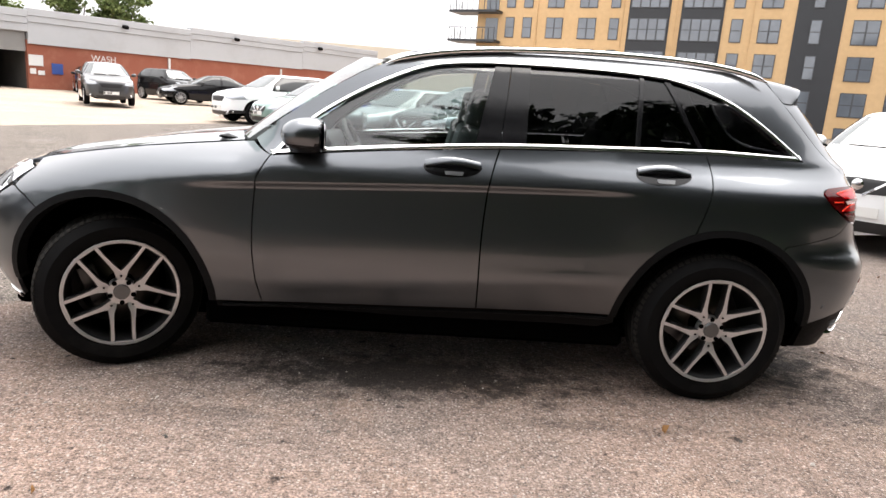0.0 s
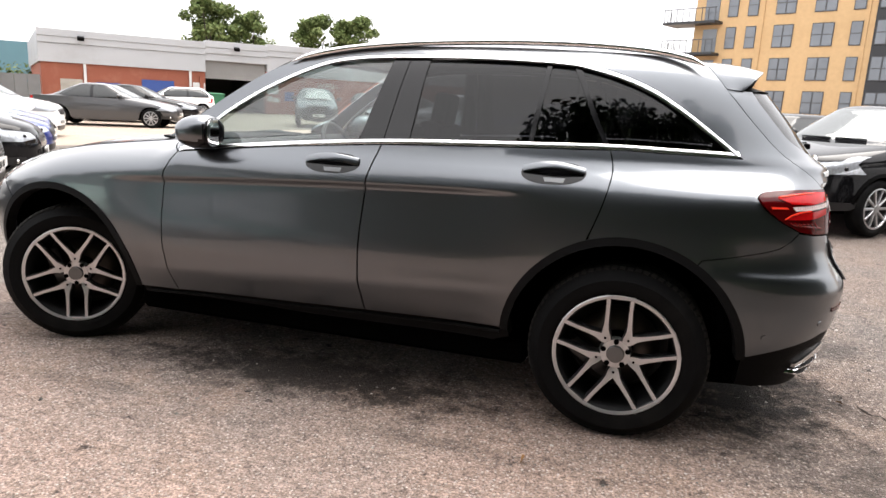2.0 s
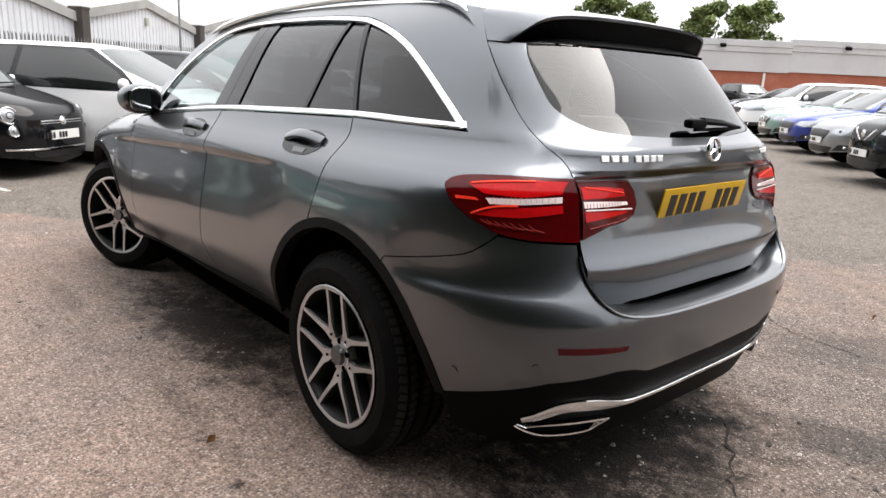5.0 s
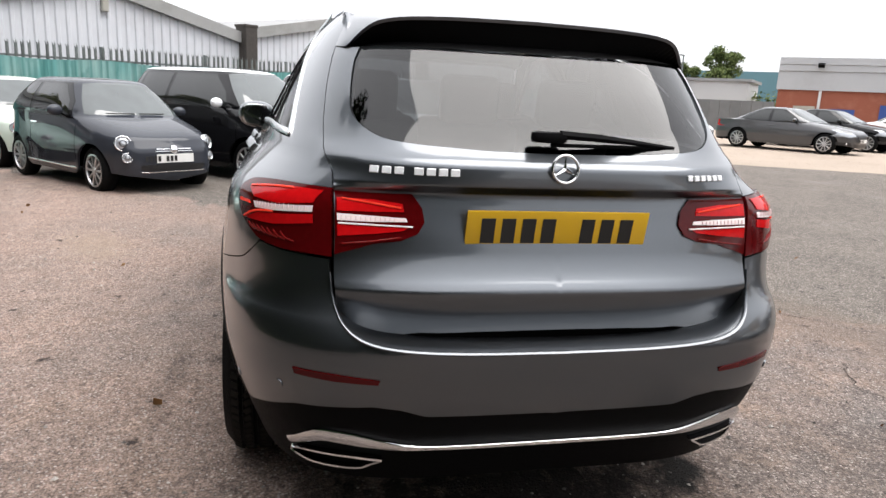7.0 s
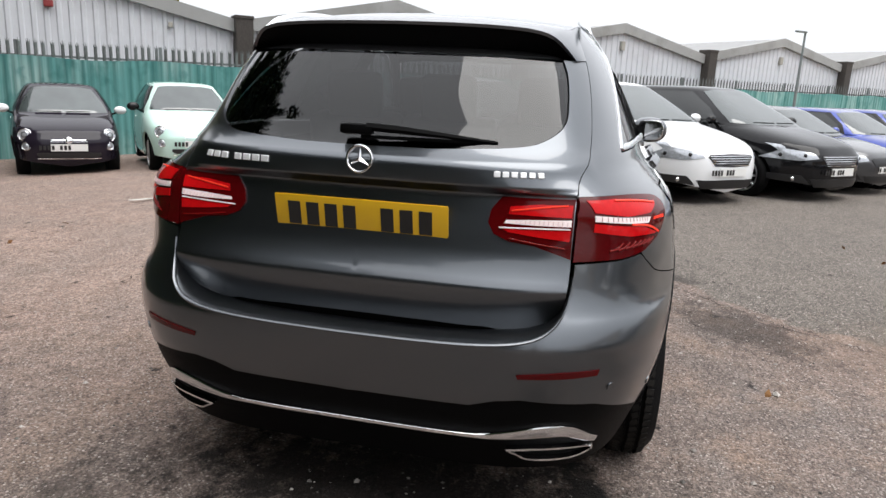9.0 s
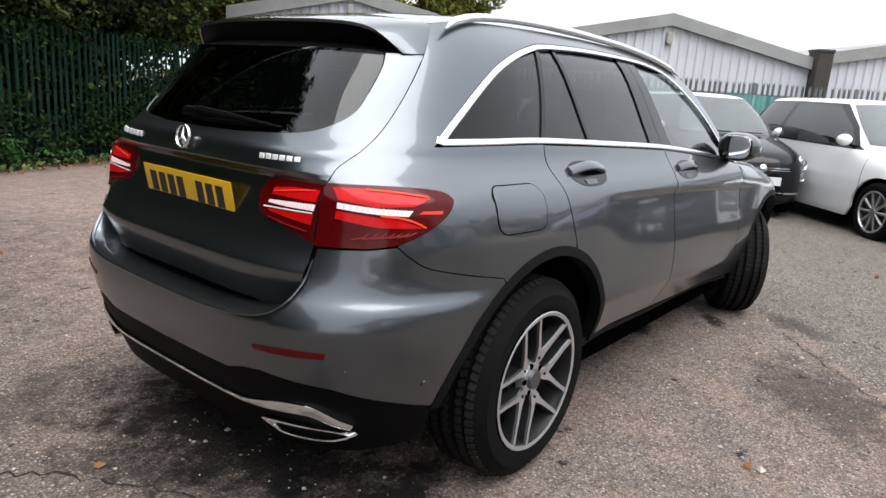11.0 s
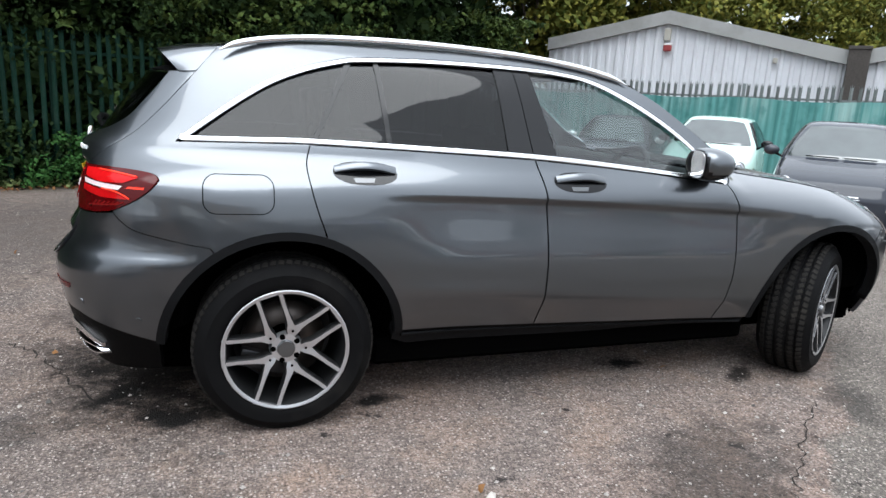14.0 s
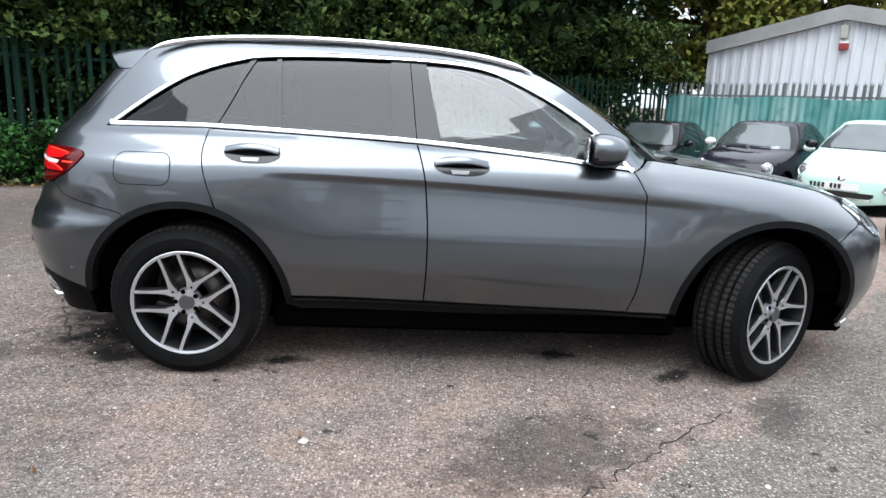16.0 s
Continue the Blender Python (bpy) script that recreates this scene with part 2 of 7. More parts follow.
def sheet(name, outline, fn, material, parent, side=1, step=0.035, gap=0.003, flange=0.014, holes=(), label="", lift=0.0, joined=False, axis=1, rows=(), edge=None):
    """A panel of pressed metal: the part of the surface fn(u, v) inside the outline, with edges turned in.
    fn gives arrays of points of one half of the car (y > 0); side -1 mirrors; joined makes both halves one mesh."""
    from mathutils import geometry
    edge = edge or step
    raw = dense([tuple(p) for p in outline], edge)
    poly = shrink(raw, gap)
    if joined:
        y0 = fn(np.array([q[0] for q in raw]), np.array([q[1] for q in raw]))[:, 1]
        poly = [a if abs(y) < 2e-3 else b for a, b, y in zip(raw, poly, y0)]
    poly = dense(poly, edge)
    hs = [dense(shrink(dense([tuple(p) for p in h], step), -gap), step) for h in holes]
    p = np.array(poly)
    lo, hi = p.min(0), p.max(0)
    gu, gv = np.meshgrid(np.arange(lo[0] + step / 2, hi[0], step), np.arange(lo[1] + step / 2, hi[1], step))
    g = np.stack([gu.ravel(), gv.ravel()], 1)
    if len(g):
        keep = inside(g, poly)
        every = np.concatenate([p] + [np.array(h) for h in hs])
        for h in hs:
            keep &= ~inside(g, h)
        g = g[keep]
        if len(g):
            dist = np.min(np.linalg.norm(g[:, None] - every[None], axis=2), axis=1)
            g = g[dist > step * 0.45]
        # finer rows of points along creases
        for row, clear in rows:
            row = np.array(row)
            if len(g):
                g = g[np.min(np.linalg.norm(g[:, None] - row[None], axis=2), axis=1) > clear]
        for row, clear in rows:
            row = np.array(row)
            row = row[inside(row, poly)]
            if len(row):
                row = row[np.min(np.linalg.norm(row[:, None] - p[None], axis=2), axis=1) > edge * 0.45]
                g = np.concatenate([g, row]) if len(row) else g
    loops = [poly] + hs
    pts, faces_in, k = [], [], 0
    for lp in loops:
        faces_in.append(list(range(k, k + len(lp))))
        pts += lp
        k += len(lp)
    pts += [tuple(q) for q in g]
    cd = geometry.delaunay_2d_cdt([Vector(q) for q in pts], [], faces_in, 1, 1e-7)
    uv = np.array([tuple(v) for v in cd[0]])
    tri = np.array([f for f in cd[2]])
    if hs:
        c = uv[tri].mean(1)
        bad = np.zeros(len(c), bool)
        for h in hs:
            bad |= inside(c, h)
        tri = tri[~bad]
    P = fn(uv[:, 0], uv[:, 1])
    e = 1e-4
    du = fn(uv[:, 0] + e, uv[:, 1]) - fn(uv[:, 0] - e, uv[:, 1])
    dv = fn(uv[:, 0], uv[:, 1] + e) - fn(uv[:, 0], uv[:, 1] - e)
    N = np.cross(du, dv)
    N /= np.maximum(np.linalg.norm(N, axis=1), 1e-12)[:, None]
    a, b, c = P[tri[:, 0]], P[tri[:, 1]], P[tri[:, 2]]
    mid = P.mean(0)
    out = np.array([0.6 * (mid[0] - 0.0), max(mid[1], 0.05) * 2.2, 1.2 * (mid[2] - 0.75)])
    if np.sum(N @ out) < 0:
        N = -N
    fn_ = np.cross(b - a, c - a)
    flip = np.sum(fn_ * N[tri[:, 0]], axis=1) < 0
    tri[flip] = tri[flip][:, ::-1]
    P = P + N * lift
    # boundary edges, for the turned-in flange
    edges = {}
    for f in tri:
        for i in range(3):
            ed = (f[i], f[(i + 1) % 3])
            edges[ed] = 1
    rim = [ed for ed in edges if (ed[1], ed[0]) not in edges and not (joined and abs(P[ed[0]][1]) < 2e-3 and abs(P[ed[1]][1]) < 2e-3)]
    V, F, NN = [tuple(v) for v in P], [tuple(f) for f in tri], [tuple(v) for v in N]
    if flange:
        idx = {}
        for i, j in rim:
            for q in (i, j):
                if q not in idx:
                    idx[q] = len(V)
                    V.append(tuple(P[q])), NN.append(None)
                    V.append(tuple(P[q] - N[q] * flange)), NN.append(None)
            ti = P[j] - P[i]
            nn = np.cross(ti, N[i])
            ln = np.linalg.norm(nn)
            nn = nn / ln if ln > 1e-12 else N[i]
            for q in (i, j):
                for o in (0, 1):
                    NN[idx[q] + o] = tuple(nn)
            F.append((idx[j], idx[i], idx[i] + 1, idx[j] + 1))
    V, NN = np.array(V), np.array(NN)
    mir = V * (1, -1, 1), NN * (1, -1, 1), [f[::-1] for f in F]
    if joined:
        k = len(V)
        F = F + [tuple(q + k for q in f) for f in mir[2]]
        V, NN = np.concatenate([V, mir[0]]), np.concatenate([NN, mir[1]])
    elif side < 0:
        V, NN, F = mir[0], mir[1], mir[2]
    return mesh_ob(name, V, F, material, parent, label, True, NN)


def ribbon(name, pts, nrm, w, t, material, parent, label="", closed=False, side=1, proud=0.5):
    """A flat bar of width w and thickness t along a curve, lying on the surface whose normals are given."""
    p, n = np.array(pts, float), np.array(nrm, float)
    if closed:
        tg = np.roll(p, -1, 0) - np.roll(p, 1, 0)
    else:
        tg = np.gradient(p, axis=0)
    tg /= np.linalg.norm(tg, axis=1)[:, None]
    n /= np.linalg.norm(n, axis=1)[:, None]
    b = np.cross(tg, n)
    V, F, k = [], [], len(p)
    ws = np.full(k, w) if np.isscalar(w) else np.asarray(w)
    for i in range(k):
        h = ws[i] / 2
        prof = [(-h, -t * (1 - proud)), (-h, t * proud * 0.6), (-h * 0.7, t * proud), (h * 0.7, t * proud), (h, t * proud * 0.6), (h, -t * (1 - proud))]
        V += [tuple((p[i] + b[i] * u + n[i] * v) * (1, side, 1)) for u, v in prof]
    m = len(prof)
    for i in range(k if closed else k - 1):
        j = (i + 1) % k
        for q in range(m):
            f = (i * m + q, i * m + (q + 1) % m, j * m + (q + 1) % m, j * m + q)
            F.append(f if side > 0 else f[::-1])
    if not closed:
        F += [tuple(range(m))[::-1], tuple(range((k - 1) * m, k * m))]
    ob = mesh_ob(name, V, F, material, parent, label, True)
    ob.data.set_sharp_from_angle(angle=radians(40))
    return ob


def tube(name, pts, r, material, parent, label="", n=8, squash=1.0, kind=""):
    p = np.array(pts, float)
    tg = np.gradient(p, axis=0)
    V, F, k = [], [], len(p)
    rr = np.full(k, r) if np.isscalar(r) else np.array(r)
    for i in range(k):
        d = Vector(tg[i]).normalized()
        u = d.cross(Vector((0, 0, 1)))
        u = u.normalized() if u.length > 1e-4 else Vector((1, 0, 0))
        v = u.cross(d)
        for j in range(n):
            a = 2 * math.pi * j / n
            V.append(tuple(Vector(p[i]) + u * math.cos(a) * rr[i] + v * math.sin(a) * rr[i] * squash))
    for i in range(k - 1):
        for j in range(n):
            F.append((i * n + j, i * n + (j + 1) % n, (i + 1) * n + (j + 1) % n, (i + 1) * n + j))
    F += [tuple(range(n)), tuple(range((k - 1) * n, k * n))[::-1]]
    me_faces = [f[::-1] for f in F]
    ob = mesh_ob(name, V, me_faces, material, parent, label, True)
    ob.data.set_sharp_from_angle(angle=radians(50))
    return ob


def curve(pts):
    """A smooth function through (x, value) pairs."""
    xs, ys = np.array([p[0] for p in pts], float), np.array([p[1] for p in pts], float)
    d = np.diff(ys) / np.diff(xs)
    m = np.concatenate([[d[0]], np.where(d[:-1] * d[1:] > 0, 2 * d[:-1] * d[1:] / (d[:-1] + d[1:] + 1e-12), 0), [d[-1]]])

    def at(x):
        x = np.clip(np.asarray(x, float), xs[0], xs[-1])
        i = np.clip(np.searchsorted(xs, x) - 1, 0, len(xs) - 2)
        h = xs[i + 1] - xs[i]
        t = (x - xs[i]) / h
        return (ys[i] * (1 + 2 * t) * (1 - t) ** 2 + m[i] * h * t * (1 - t) ** 2 + ys[i + 1] * t * t * (3 - 2 * t) + m[i + 1] * h * t * t * (t - 1))
    return at


def ease(t):
    t = np.clip(t, 0, 1)
    return t * t * (3 - 2 * t)


def lettering(name, text, size, m, material, parent, depth=.003, align="CENTER", label=""):
    cu = bpy.data.curves.new(name, "FONT")
    cu.body, cu.size, cu.extrude, cu.align_x = text, size, depth, align
    tmp = bpy.data.objects.new(name, cu)
    me = bpy.data.meshes.new_from_object(tmp)
    me.materials.clear()
    me.materials.append(material)
    ob = new(name, me)
    if parent is not None:
        ob.parent = parent
    ob.matrix_basis = m
    if label:
        tagged(ob, label)
    return ob

# ---- the yard ----
def ground_z(x, y):
    """The yard falls gently towards the fence and rises a little towards the workshops."""
    return -.055 * max(0.0, -y - 3.4) * ease((-y - 3.0) / 2.0) + .010 * max(0.0, y - 5.0)


DN, DL = (.741, .671), (-.671, .741)


def yard_mat():
    m = bpy.data.materials.new("worn_tarmac")
    m.use_nodes = True
    n, l = m.node_tree.nodes, m.node_tree.links
    p = n["Principled BSDF"]
    geo = n.new("ShaderNodeNewGeometry")

    def noise(scale, detail=6, rough=.55, seed=0.0):
        t = n.new("ShaderNodeTexNoise")
        t.noise_dimensions = "3D"
        t.inputs["Scale"].default_value, t.inputs["Detail"].default_value, t.inputs["Roughness"].default_value = scale, detail, rough
        a = n.new("ShaderNodeVectorMath")
        a.inputs[1].default_value = (seed, seed * 2.3, 0)
        l.new(geo.outputs["Position"], a.inputs[0]), l.new(a.outputs[0], t.inputs["Vector"])
        return t.outputs[0]

    def rng(s, a, b, c=0.0, d=1.0):
        r = n.new("ShaderNodeMapRange")
        for k, v in zip(("From Min", "From Max", "To Min", "To Max"), (a, b, c, d)):
            r.inputs[k].default_value = v
        l.new(s, r.inputs[0])
        return r.outputs[0]

    def mix(f, a, b, mode="MIX"):
        x = n.new("ShaderNodeMix")
        x.data_type, x.blend_type = "RGBA", mode
        for s, k in ((f, 0), (a, 6), (b, 7)):
            if isinstance(s, (int, float)):
                x.inputs[k].default_value = s
            elif isinstance(s, tuple):
                x.inputs[k].default_value = (*s, 1)
            else:
                l.new(s, x.inputs[k])
        return x.outputs[2]

    def mul(a, b):
        x = n.new("ShaderNodeMath")
        x.operation = "MULTIPLY"
        l.new(a, x.inputs[0])
        if isinstance(b, (int, float)):
            x.inputs[1].default_value = b
        else:
            l.new(b, x.inputs[1])
        return x.outputs[0]

    def line(nx, ny, c, soft, wob, seed):
        """0 to 1 across the line nx x + ny y = c, with a ragged edge."""
        d = n.new("ShaderNodeVectorMath")
        d.operation = "DOT_PRODUCT"
        d.inputs[1].default_value = (nx, ny, 0)
        l.new(geo.outputs["Position"], d.inputs[0])
        a = n.new("ShaderNodeMath")
        a.operation = "ADD"
        l.new(d.outputs["Value"], a.inputs[0])
        l.new(rng(noise(1.6, 8, .6, seed), 0, 1, -wob, wob), a.inputs[1])
        return rng(a.outputs[0], c - soft, c + soft)

    def chips(scale, lo, hi):
        v = n.new("ShaderNodeTexVoronoi")
        v.inputs["Scale"].default_value = scale
        l.new(geo.outputs["Position"], v.inputs["Vector"])
        sep = n.new("ShaderNodeSeparateColor")
        l.new(v.outputs["Color"], sep.inputs[0])
        return mul(rng(v.outputs["Distance"], .42, .30), rng(sep.outputs[0], lo, hi)), sep.outputs[1]

    # old brownish tarmac with bare stone chips
    brown = mix(rng(noise(.55, 7, .6, 3), .35, .68), (.290, .212, .176), (.185, .165, .155))
    brown = mix(rng(noise(2.7, 8, .65, 9), .48, .75), brown, (.33, .24, .188))
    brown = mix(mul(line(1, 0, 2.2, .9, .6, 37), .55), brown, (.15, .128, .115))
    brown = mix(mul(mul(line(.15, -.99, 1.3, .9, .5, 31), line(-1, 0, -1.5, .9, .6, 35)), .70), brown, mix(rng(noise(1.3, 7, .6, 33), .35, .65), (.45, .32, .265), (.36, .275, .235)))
    # smoother grey strip and the dark fresh patches
    grey = mix(rng(noise(.8, 6, .6, 5), .35, .7), (.205, .180, .158), (.165, .147, .131))
    strip = line(-.71, .70, 1.74, .03, .45, 11)
    col = mix(strip, brown, grey)
    # coarse aggregate at several sizes
    col = mix(1.0, col, rng(noise(7, 5, .65, 41), .35, .65, .84, 1.17), "MULTIPLY")
    col = mix(1.0, col, rng(noise(34, 4, .65, 43), .34, .66, .60, 1.42), "MULTIPLY")
    col = mix(1.0, col, rng(noise(95, 3, .6, 47), .34, .66, .48, 1.55), "MULTIPLY")
    chip, tone = chips(66, .60, .70)
    col = mix(mul(chip, .85), col, mix(tone, (.74, .64, .58), (.46, .40, .36)))
    chip2, tone2 = chips(120, .55, .66)
    col = mix(mul(chip2, .85), col, mix(tone2, (.60, .52, .47), (.03, .028, .026)))
    # pale concrete apron towards the workshops
    conc = mix(rng(noise(.35, 7, .6, 13), .3, .7), (.55, .45, .37), (.46, .38, .31))
    col = mix(line(-.87, .49, 14.3, .15, .25, 21), col, conc)
    # earth and leaf litter along the dark fence
    col = mix(mul(line(.477, -.879, 8.05, .35, .5, 51), .85), col, mix(rng(noise(6, 6, .65, 53), .4, .6), (.060, .045, .032), (.10, .085, .055)))
    # stains, oil and damp
    col = mix(mul(rng(noise(1.1, 9, .7, 17), .60, .78), .16), col, (.03, .028, .026))
    col = mix(mul(rng(noise(8.0, 5, .6, 29), .64, .70), .85), col, (.014, .013, .013))
    # oil spots, the pothole, spilt sand, a broad darker area, and painted shade
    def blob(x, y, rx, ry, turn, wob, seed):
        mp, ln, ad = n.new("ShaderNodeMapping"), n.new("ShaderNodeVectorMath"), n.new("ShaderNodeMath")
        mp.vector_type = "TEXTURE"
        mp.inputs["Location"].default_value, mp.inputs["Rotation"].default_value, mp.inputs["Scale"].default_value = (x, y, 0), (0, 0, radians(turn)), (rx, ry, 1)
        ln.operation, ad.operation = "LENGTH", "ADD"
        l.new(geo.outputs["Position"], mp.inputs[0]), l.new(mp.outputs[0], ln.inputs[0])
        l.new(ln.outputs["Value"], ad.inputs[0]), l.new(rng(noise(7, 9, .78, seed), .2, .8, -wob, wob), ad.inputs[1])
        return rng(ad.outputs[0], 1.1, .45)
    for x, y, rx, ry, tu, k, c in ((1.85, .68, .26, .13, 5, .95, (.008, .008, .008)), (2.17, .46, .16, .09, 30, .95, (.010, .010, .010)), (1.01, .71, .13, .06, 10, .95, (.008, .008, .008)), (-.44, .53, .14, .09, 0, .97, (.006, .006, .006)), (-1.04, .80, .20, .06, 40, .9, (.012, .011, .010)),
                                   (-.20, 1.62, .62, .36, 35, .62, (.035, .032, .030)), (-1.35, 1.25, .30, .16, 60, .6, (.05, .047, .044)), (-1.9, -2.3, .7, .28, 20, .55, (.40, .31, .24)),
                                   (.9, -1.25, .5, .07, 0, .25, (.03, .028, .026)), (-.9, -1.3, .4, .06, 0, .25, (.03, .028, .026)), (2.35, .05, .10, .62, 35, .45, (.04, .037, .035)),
                                   # (2.02, 0): oil plus the tail's painted shade; (0, -.80): painted sill shade
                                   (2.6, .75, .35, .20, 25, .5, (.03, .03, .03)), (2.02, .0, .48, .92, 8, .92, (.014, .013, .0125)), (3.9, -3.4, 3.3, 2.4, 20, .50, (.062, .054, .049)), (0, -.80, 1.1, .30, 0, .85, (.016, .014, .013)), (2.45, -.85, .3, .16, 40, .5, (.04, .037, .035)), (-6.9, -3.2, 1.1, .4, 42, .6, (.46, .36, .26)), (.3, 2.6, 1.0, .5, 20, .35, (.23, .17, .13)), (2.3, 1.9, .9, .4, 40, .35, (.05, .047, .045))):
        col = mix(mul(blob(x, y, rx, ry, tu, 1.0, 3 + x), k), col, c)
    col = mix(1.0, col, (.75, .75, .75), "MULTIPLY")
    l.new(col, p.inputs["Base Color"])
    l.new(rng(noise(1.1, 6, .6, 17), .55, .75, .85, .55), p.inputs["Roughness"])
    p.inputs["Specular IOR Level"].default_value = .12
    b = n.new("ShaderNodeBump")
    b.inputs["Strength"].default_value, b.inputs["Distance"].default_value = .9, .015
    add = n.new("ShaderNodeMath")
    add.operation = "ADD"
    l.new(noise(110, 4, .6, 2), add.inputs[0]), l.new(mul(chip, .8), add.inputs[1])
    l.new(add.outputs[0], b.inputs["Height"])
    l.new(b.outputs[0], p.inputs["Normal"])
    return m


def ground_sheet():
    xs = np.unique(np.concatenate([np.linspace(-600, -60, 8), np.linspace(-60, 40, 61), np.linspace(40, 600, 8)]))
    ys = np.unique(np.concatenate([np.linspace(-600, -40, 8), np.linspace(-40, -16, 13), np.linspace(-16, 16, 65), np.linspace(16, 80, 33), np.linspace(80, 600, 8)]))
    V = [(x, y, ground_z(x, max(min(y, 70), -14))) for y in ys for x in xs]
    k = len(xs)
    F = [(j * k + i, j * k + i + 1, (j + 1) * k + i + 1, (j + 1) * k + i) for j in range(len(ys) - 1) for i in range(k - 1)]
    return tagged(mesh_ob("ground", V, F, yard_mat()), "worn brown and grey tarmac yard with stone chips and stains", "ground", kind="structure")


ground_sheet()


def crack(pts, w, seed):
    """A jagged open crack in the tarmac along a line of points."""
    rn = random.Random(seed)
    V, F = [], []
    for (x0, y0), (x1, y1) in zip(pts, pts[1:]):
        k = max(int(math.hypot(x1 - x0, y1 - y0) / .035), 2)
        nx, ny = -(y1 - y0), x1 - x0
        d = math.hypot(nx, ny)
        for i in range(k):
            t, o, ww = i / k, rn.gauss(0, .012), w * rn.uniform(.25, 1.2)
            x, y = x0 + (x1 - x0) * t + nx / d * o, y0 + (y1 - y0) * t + ny / d * o
            V += [(x - nx / d * ww, y - ny / d * ww, ground_z(x, y) + .0035), (x + nx / d * ww, y + ny / d * ww, ground_z(x, y) + .0035)]
    F = [(2 * i, 2 * i + 2, 2 * i + 3, 2 * i + 1) for i in range(len(V) // 2 - 1)]
    tagged(mesh_ob("tarmac_crack", V, F, CRACK, None, "", False), "dark jagged crack in the worn tarmac", "crack", kind="structure")


CRACK = mat("open_crack", (.0315, .028, .0259), 1.0, 0, 0, .3, 40, spec=.05)
crack([(2.20, .55), (2.30, .32), (2.42, .12), (2.60, -.18), (2.78, -.36)], .006, 1)
crack([(1.0, 2.25), (1.3, 2.05), (1.55, 2.12), (1.9, 1.86), (2.3, 1.80)], .0035, 2)
crack([(-1.15, 1.2), (-.75, 1.52), (-.3, 1.9), (.1, 2.45), (.6, 2.9), (1.1, 3.3), (1.6, 3.9)], .0035, 3)
crack([(-.2, -2.35), (.1, -2.42), (.35, -2.38)], .004, 4)
crack([(1.3, -2.6), (1.55, -2.55), (1.85, -2.7)], .004, 5)


def stones():
    """Loose chips of stone on the yard."""
    rn = random.Random(77)
    V, F = [], []
    for i in range(5200):
        if i < 3600:
            x, y = rn.uniform(-4, 5), rn.uniform(-4.6, 4.6)
        else:
            cx, cy, r = rn.choice(((-.2, 1.62, .5), (2.3, 1.7, .5), (-.9, 1.3, .4), (2.5, .2, .6), (-1.9, -2.3, .6), (.8, 1.5, .8)))
            x, y = rn.gauss(cx, r), rn.gauss(cy, r)
        s = .0028 * math.exp(rn.gauss(0, .55)) + .0012
        k, a = len(V), rn.uniform(0, 6.28)
        z = ground_z(x, y)
        for j in range(4):
            q = s * rn.uniform(.7, 1.4)
            V.append((x + q * math.cos(a + 1.57 * j), y + q * math.sin(a + 1.57 * j), z + s * .3))
        V += [(x, y, z + s * rn.uniform(.9, 1.3))]
        F += [(k, k + 1, k + 4), (k + 1, k + 2, k + 4), (k + 2, k + 3, k + 4), (k + 3, k, k + 4)]
    m = mat("loose_stone_chips", (.4, .36, .33), .85)
    n, l = m.node_tree.nodes, m.node_tree.links
    g, r = n.new("ShaderNodeNewGeometry"), n.new("ShaderNodeValToRGB")
    r.color_ramp.elements[0].color, r.color_ramp.elements[1].color = (.034, .031, .028, 1), (.50, .46, .42, 1)
    l.new(g.outputs["Random Per Island"], r.inputs[0]), l.new(r.outputs[0], n["Principled BSDF"].inputs["Base Color"])
    tagged(mesh_ob("stone_chips", V, F, m, None, "", False), "loose pale and dark stone chips on tarmac", "gravel", kind="stuff")


stones()
LINE_PAINT = mat("worn_white_line_paint", (.504, .4896, .4536), .8, 0, 0, .2, 12, dirt=(.1728, .1368, .1152), dscale=7)
for (x0, y0), (x1, y1) in (((-4.0, -3.7), (-2.5, -4.5)), ((-6.2, -1.3), (-4.9, -1.0)), ((5.2, 1.2), (5.9, 1.9))):
    bm = bmesh.new()
    d = math.hypot(x1 - x0, y1 - y0)
    zl = ground_z((x0 + x1) / 2, (y0 + y1) / 2)
    box(bm, (d, .055, .006), ((x0 + x1) / 2, (y0 + y1) / 2, zl + .002), (0, 0, math.degrees(math.atan2(y1 - y0, x1 - x0))))
    tagged(part("painted_line", bm, LINE_PAINT, None), "worn white painted parking line", "line", kind="structure")

# ---- buildings, fences and trees ----
CLAD = mat("pale_ribbed_cladding", (.64, .65, .68), .5, 0, 0, .06, 3, dirt=(.54, .54, .565), dscale=.6)
FASCIA = mat("grey_fascia_sheet", (.315, .315, .3075), .55, 0, 0, .08, 1.5, dirt=(.225, .225, .21), dscale=.8)
STONE_DARK = mat("dark_weathered_brick", (.0562, .0488, .0435), .9, 0, 0, .45, 22, .5, 40)
ROOF_SHEET = mat("grey_roof_sheet", (.2475, .2475, .2475), .6, 0, 0, .1, 2)
GALV = mat("galvanised_steel", (.1875, .21, .21), .5, .5, 0, .25, 9, random=.12)
PALE_GREY = mat("weathered_grey_pale", (.1125, .1275, .1237), .65, 0, 0, .3, 7, dirt=(.195, .2025, .195), dscale=3, random=.3)
PALE_GREEN = mat("green_painted_pale", (.054, .144, .1116), .6, 0, 0, .3, 7, dirt=(.1152, .144, .1296), dscale=3, random=.18)
PALE_DARK = mat("dark_green_painted_pale", (.0059, .0238, .0158), .7, 0, 0, .3, 7, spec=.1, dirt=(.0211, .0363, .029), dscale=3, random=.25)
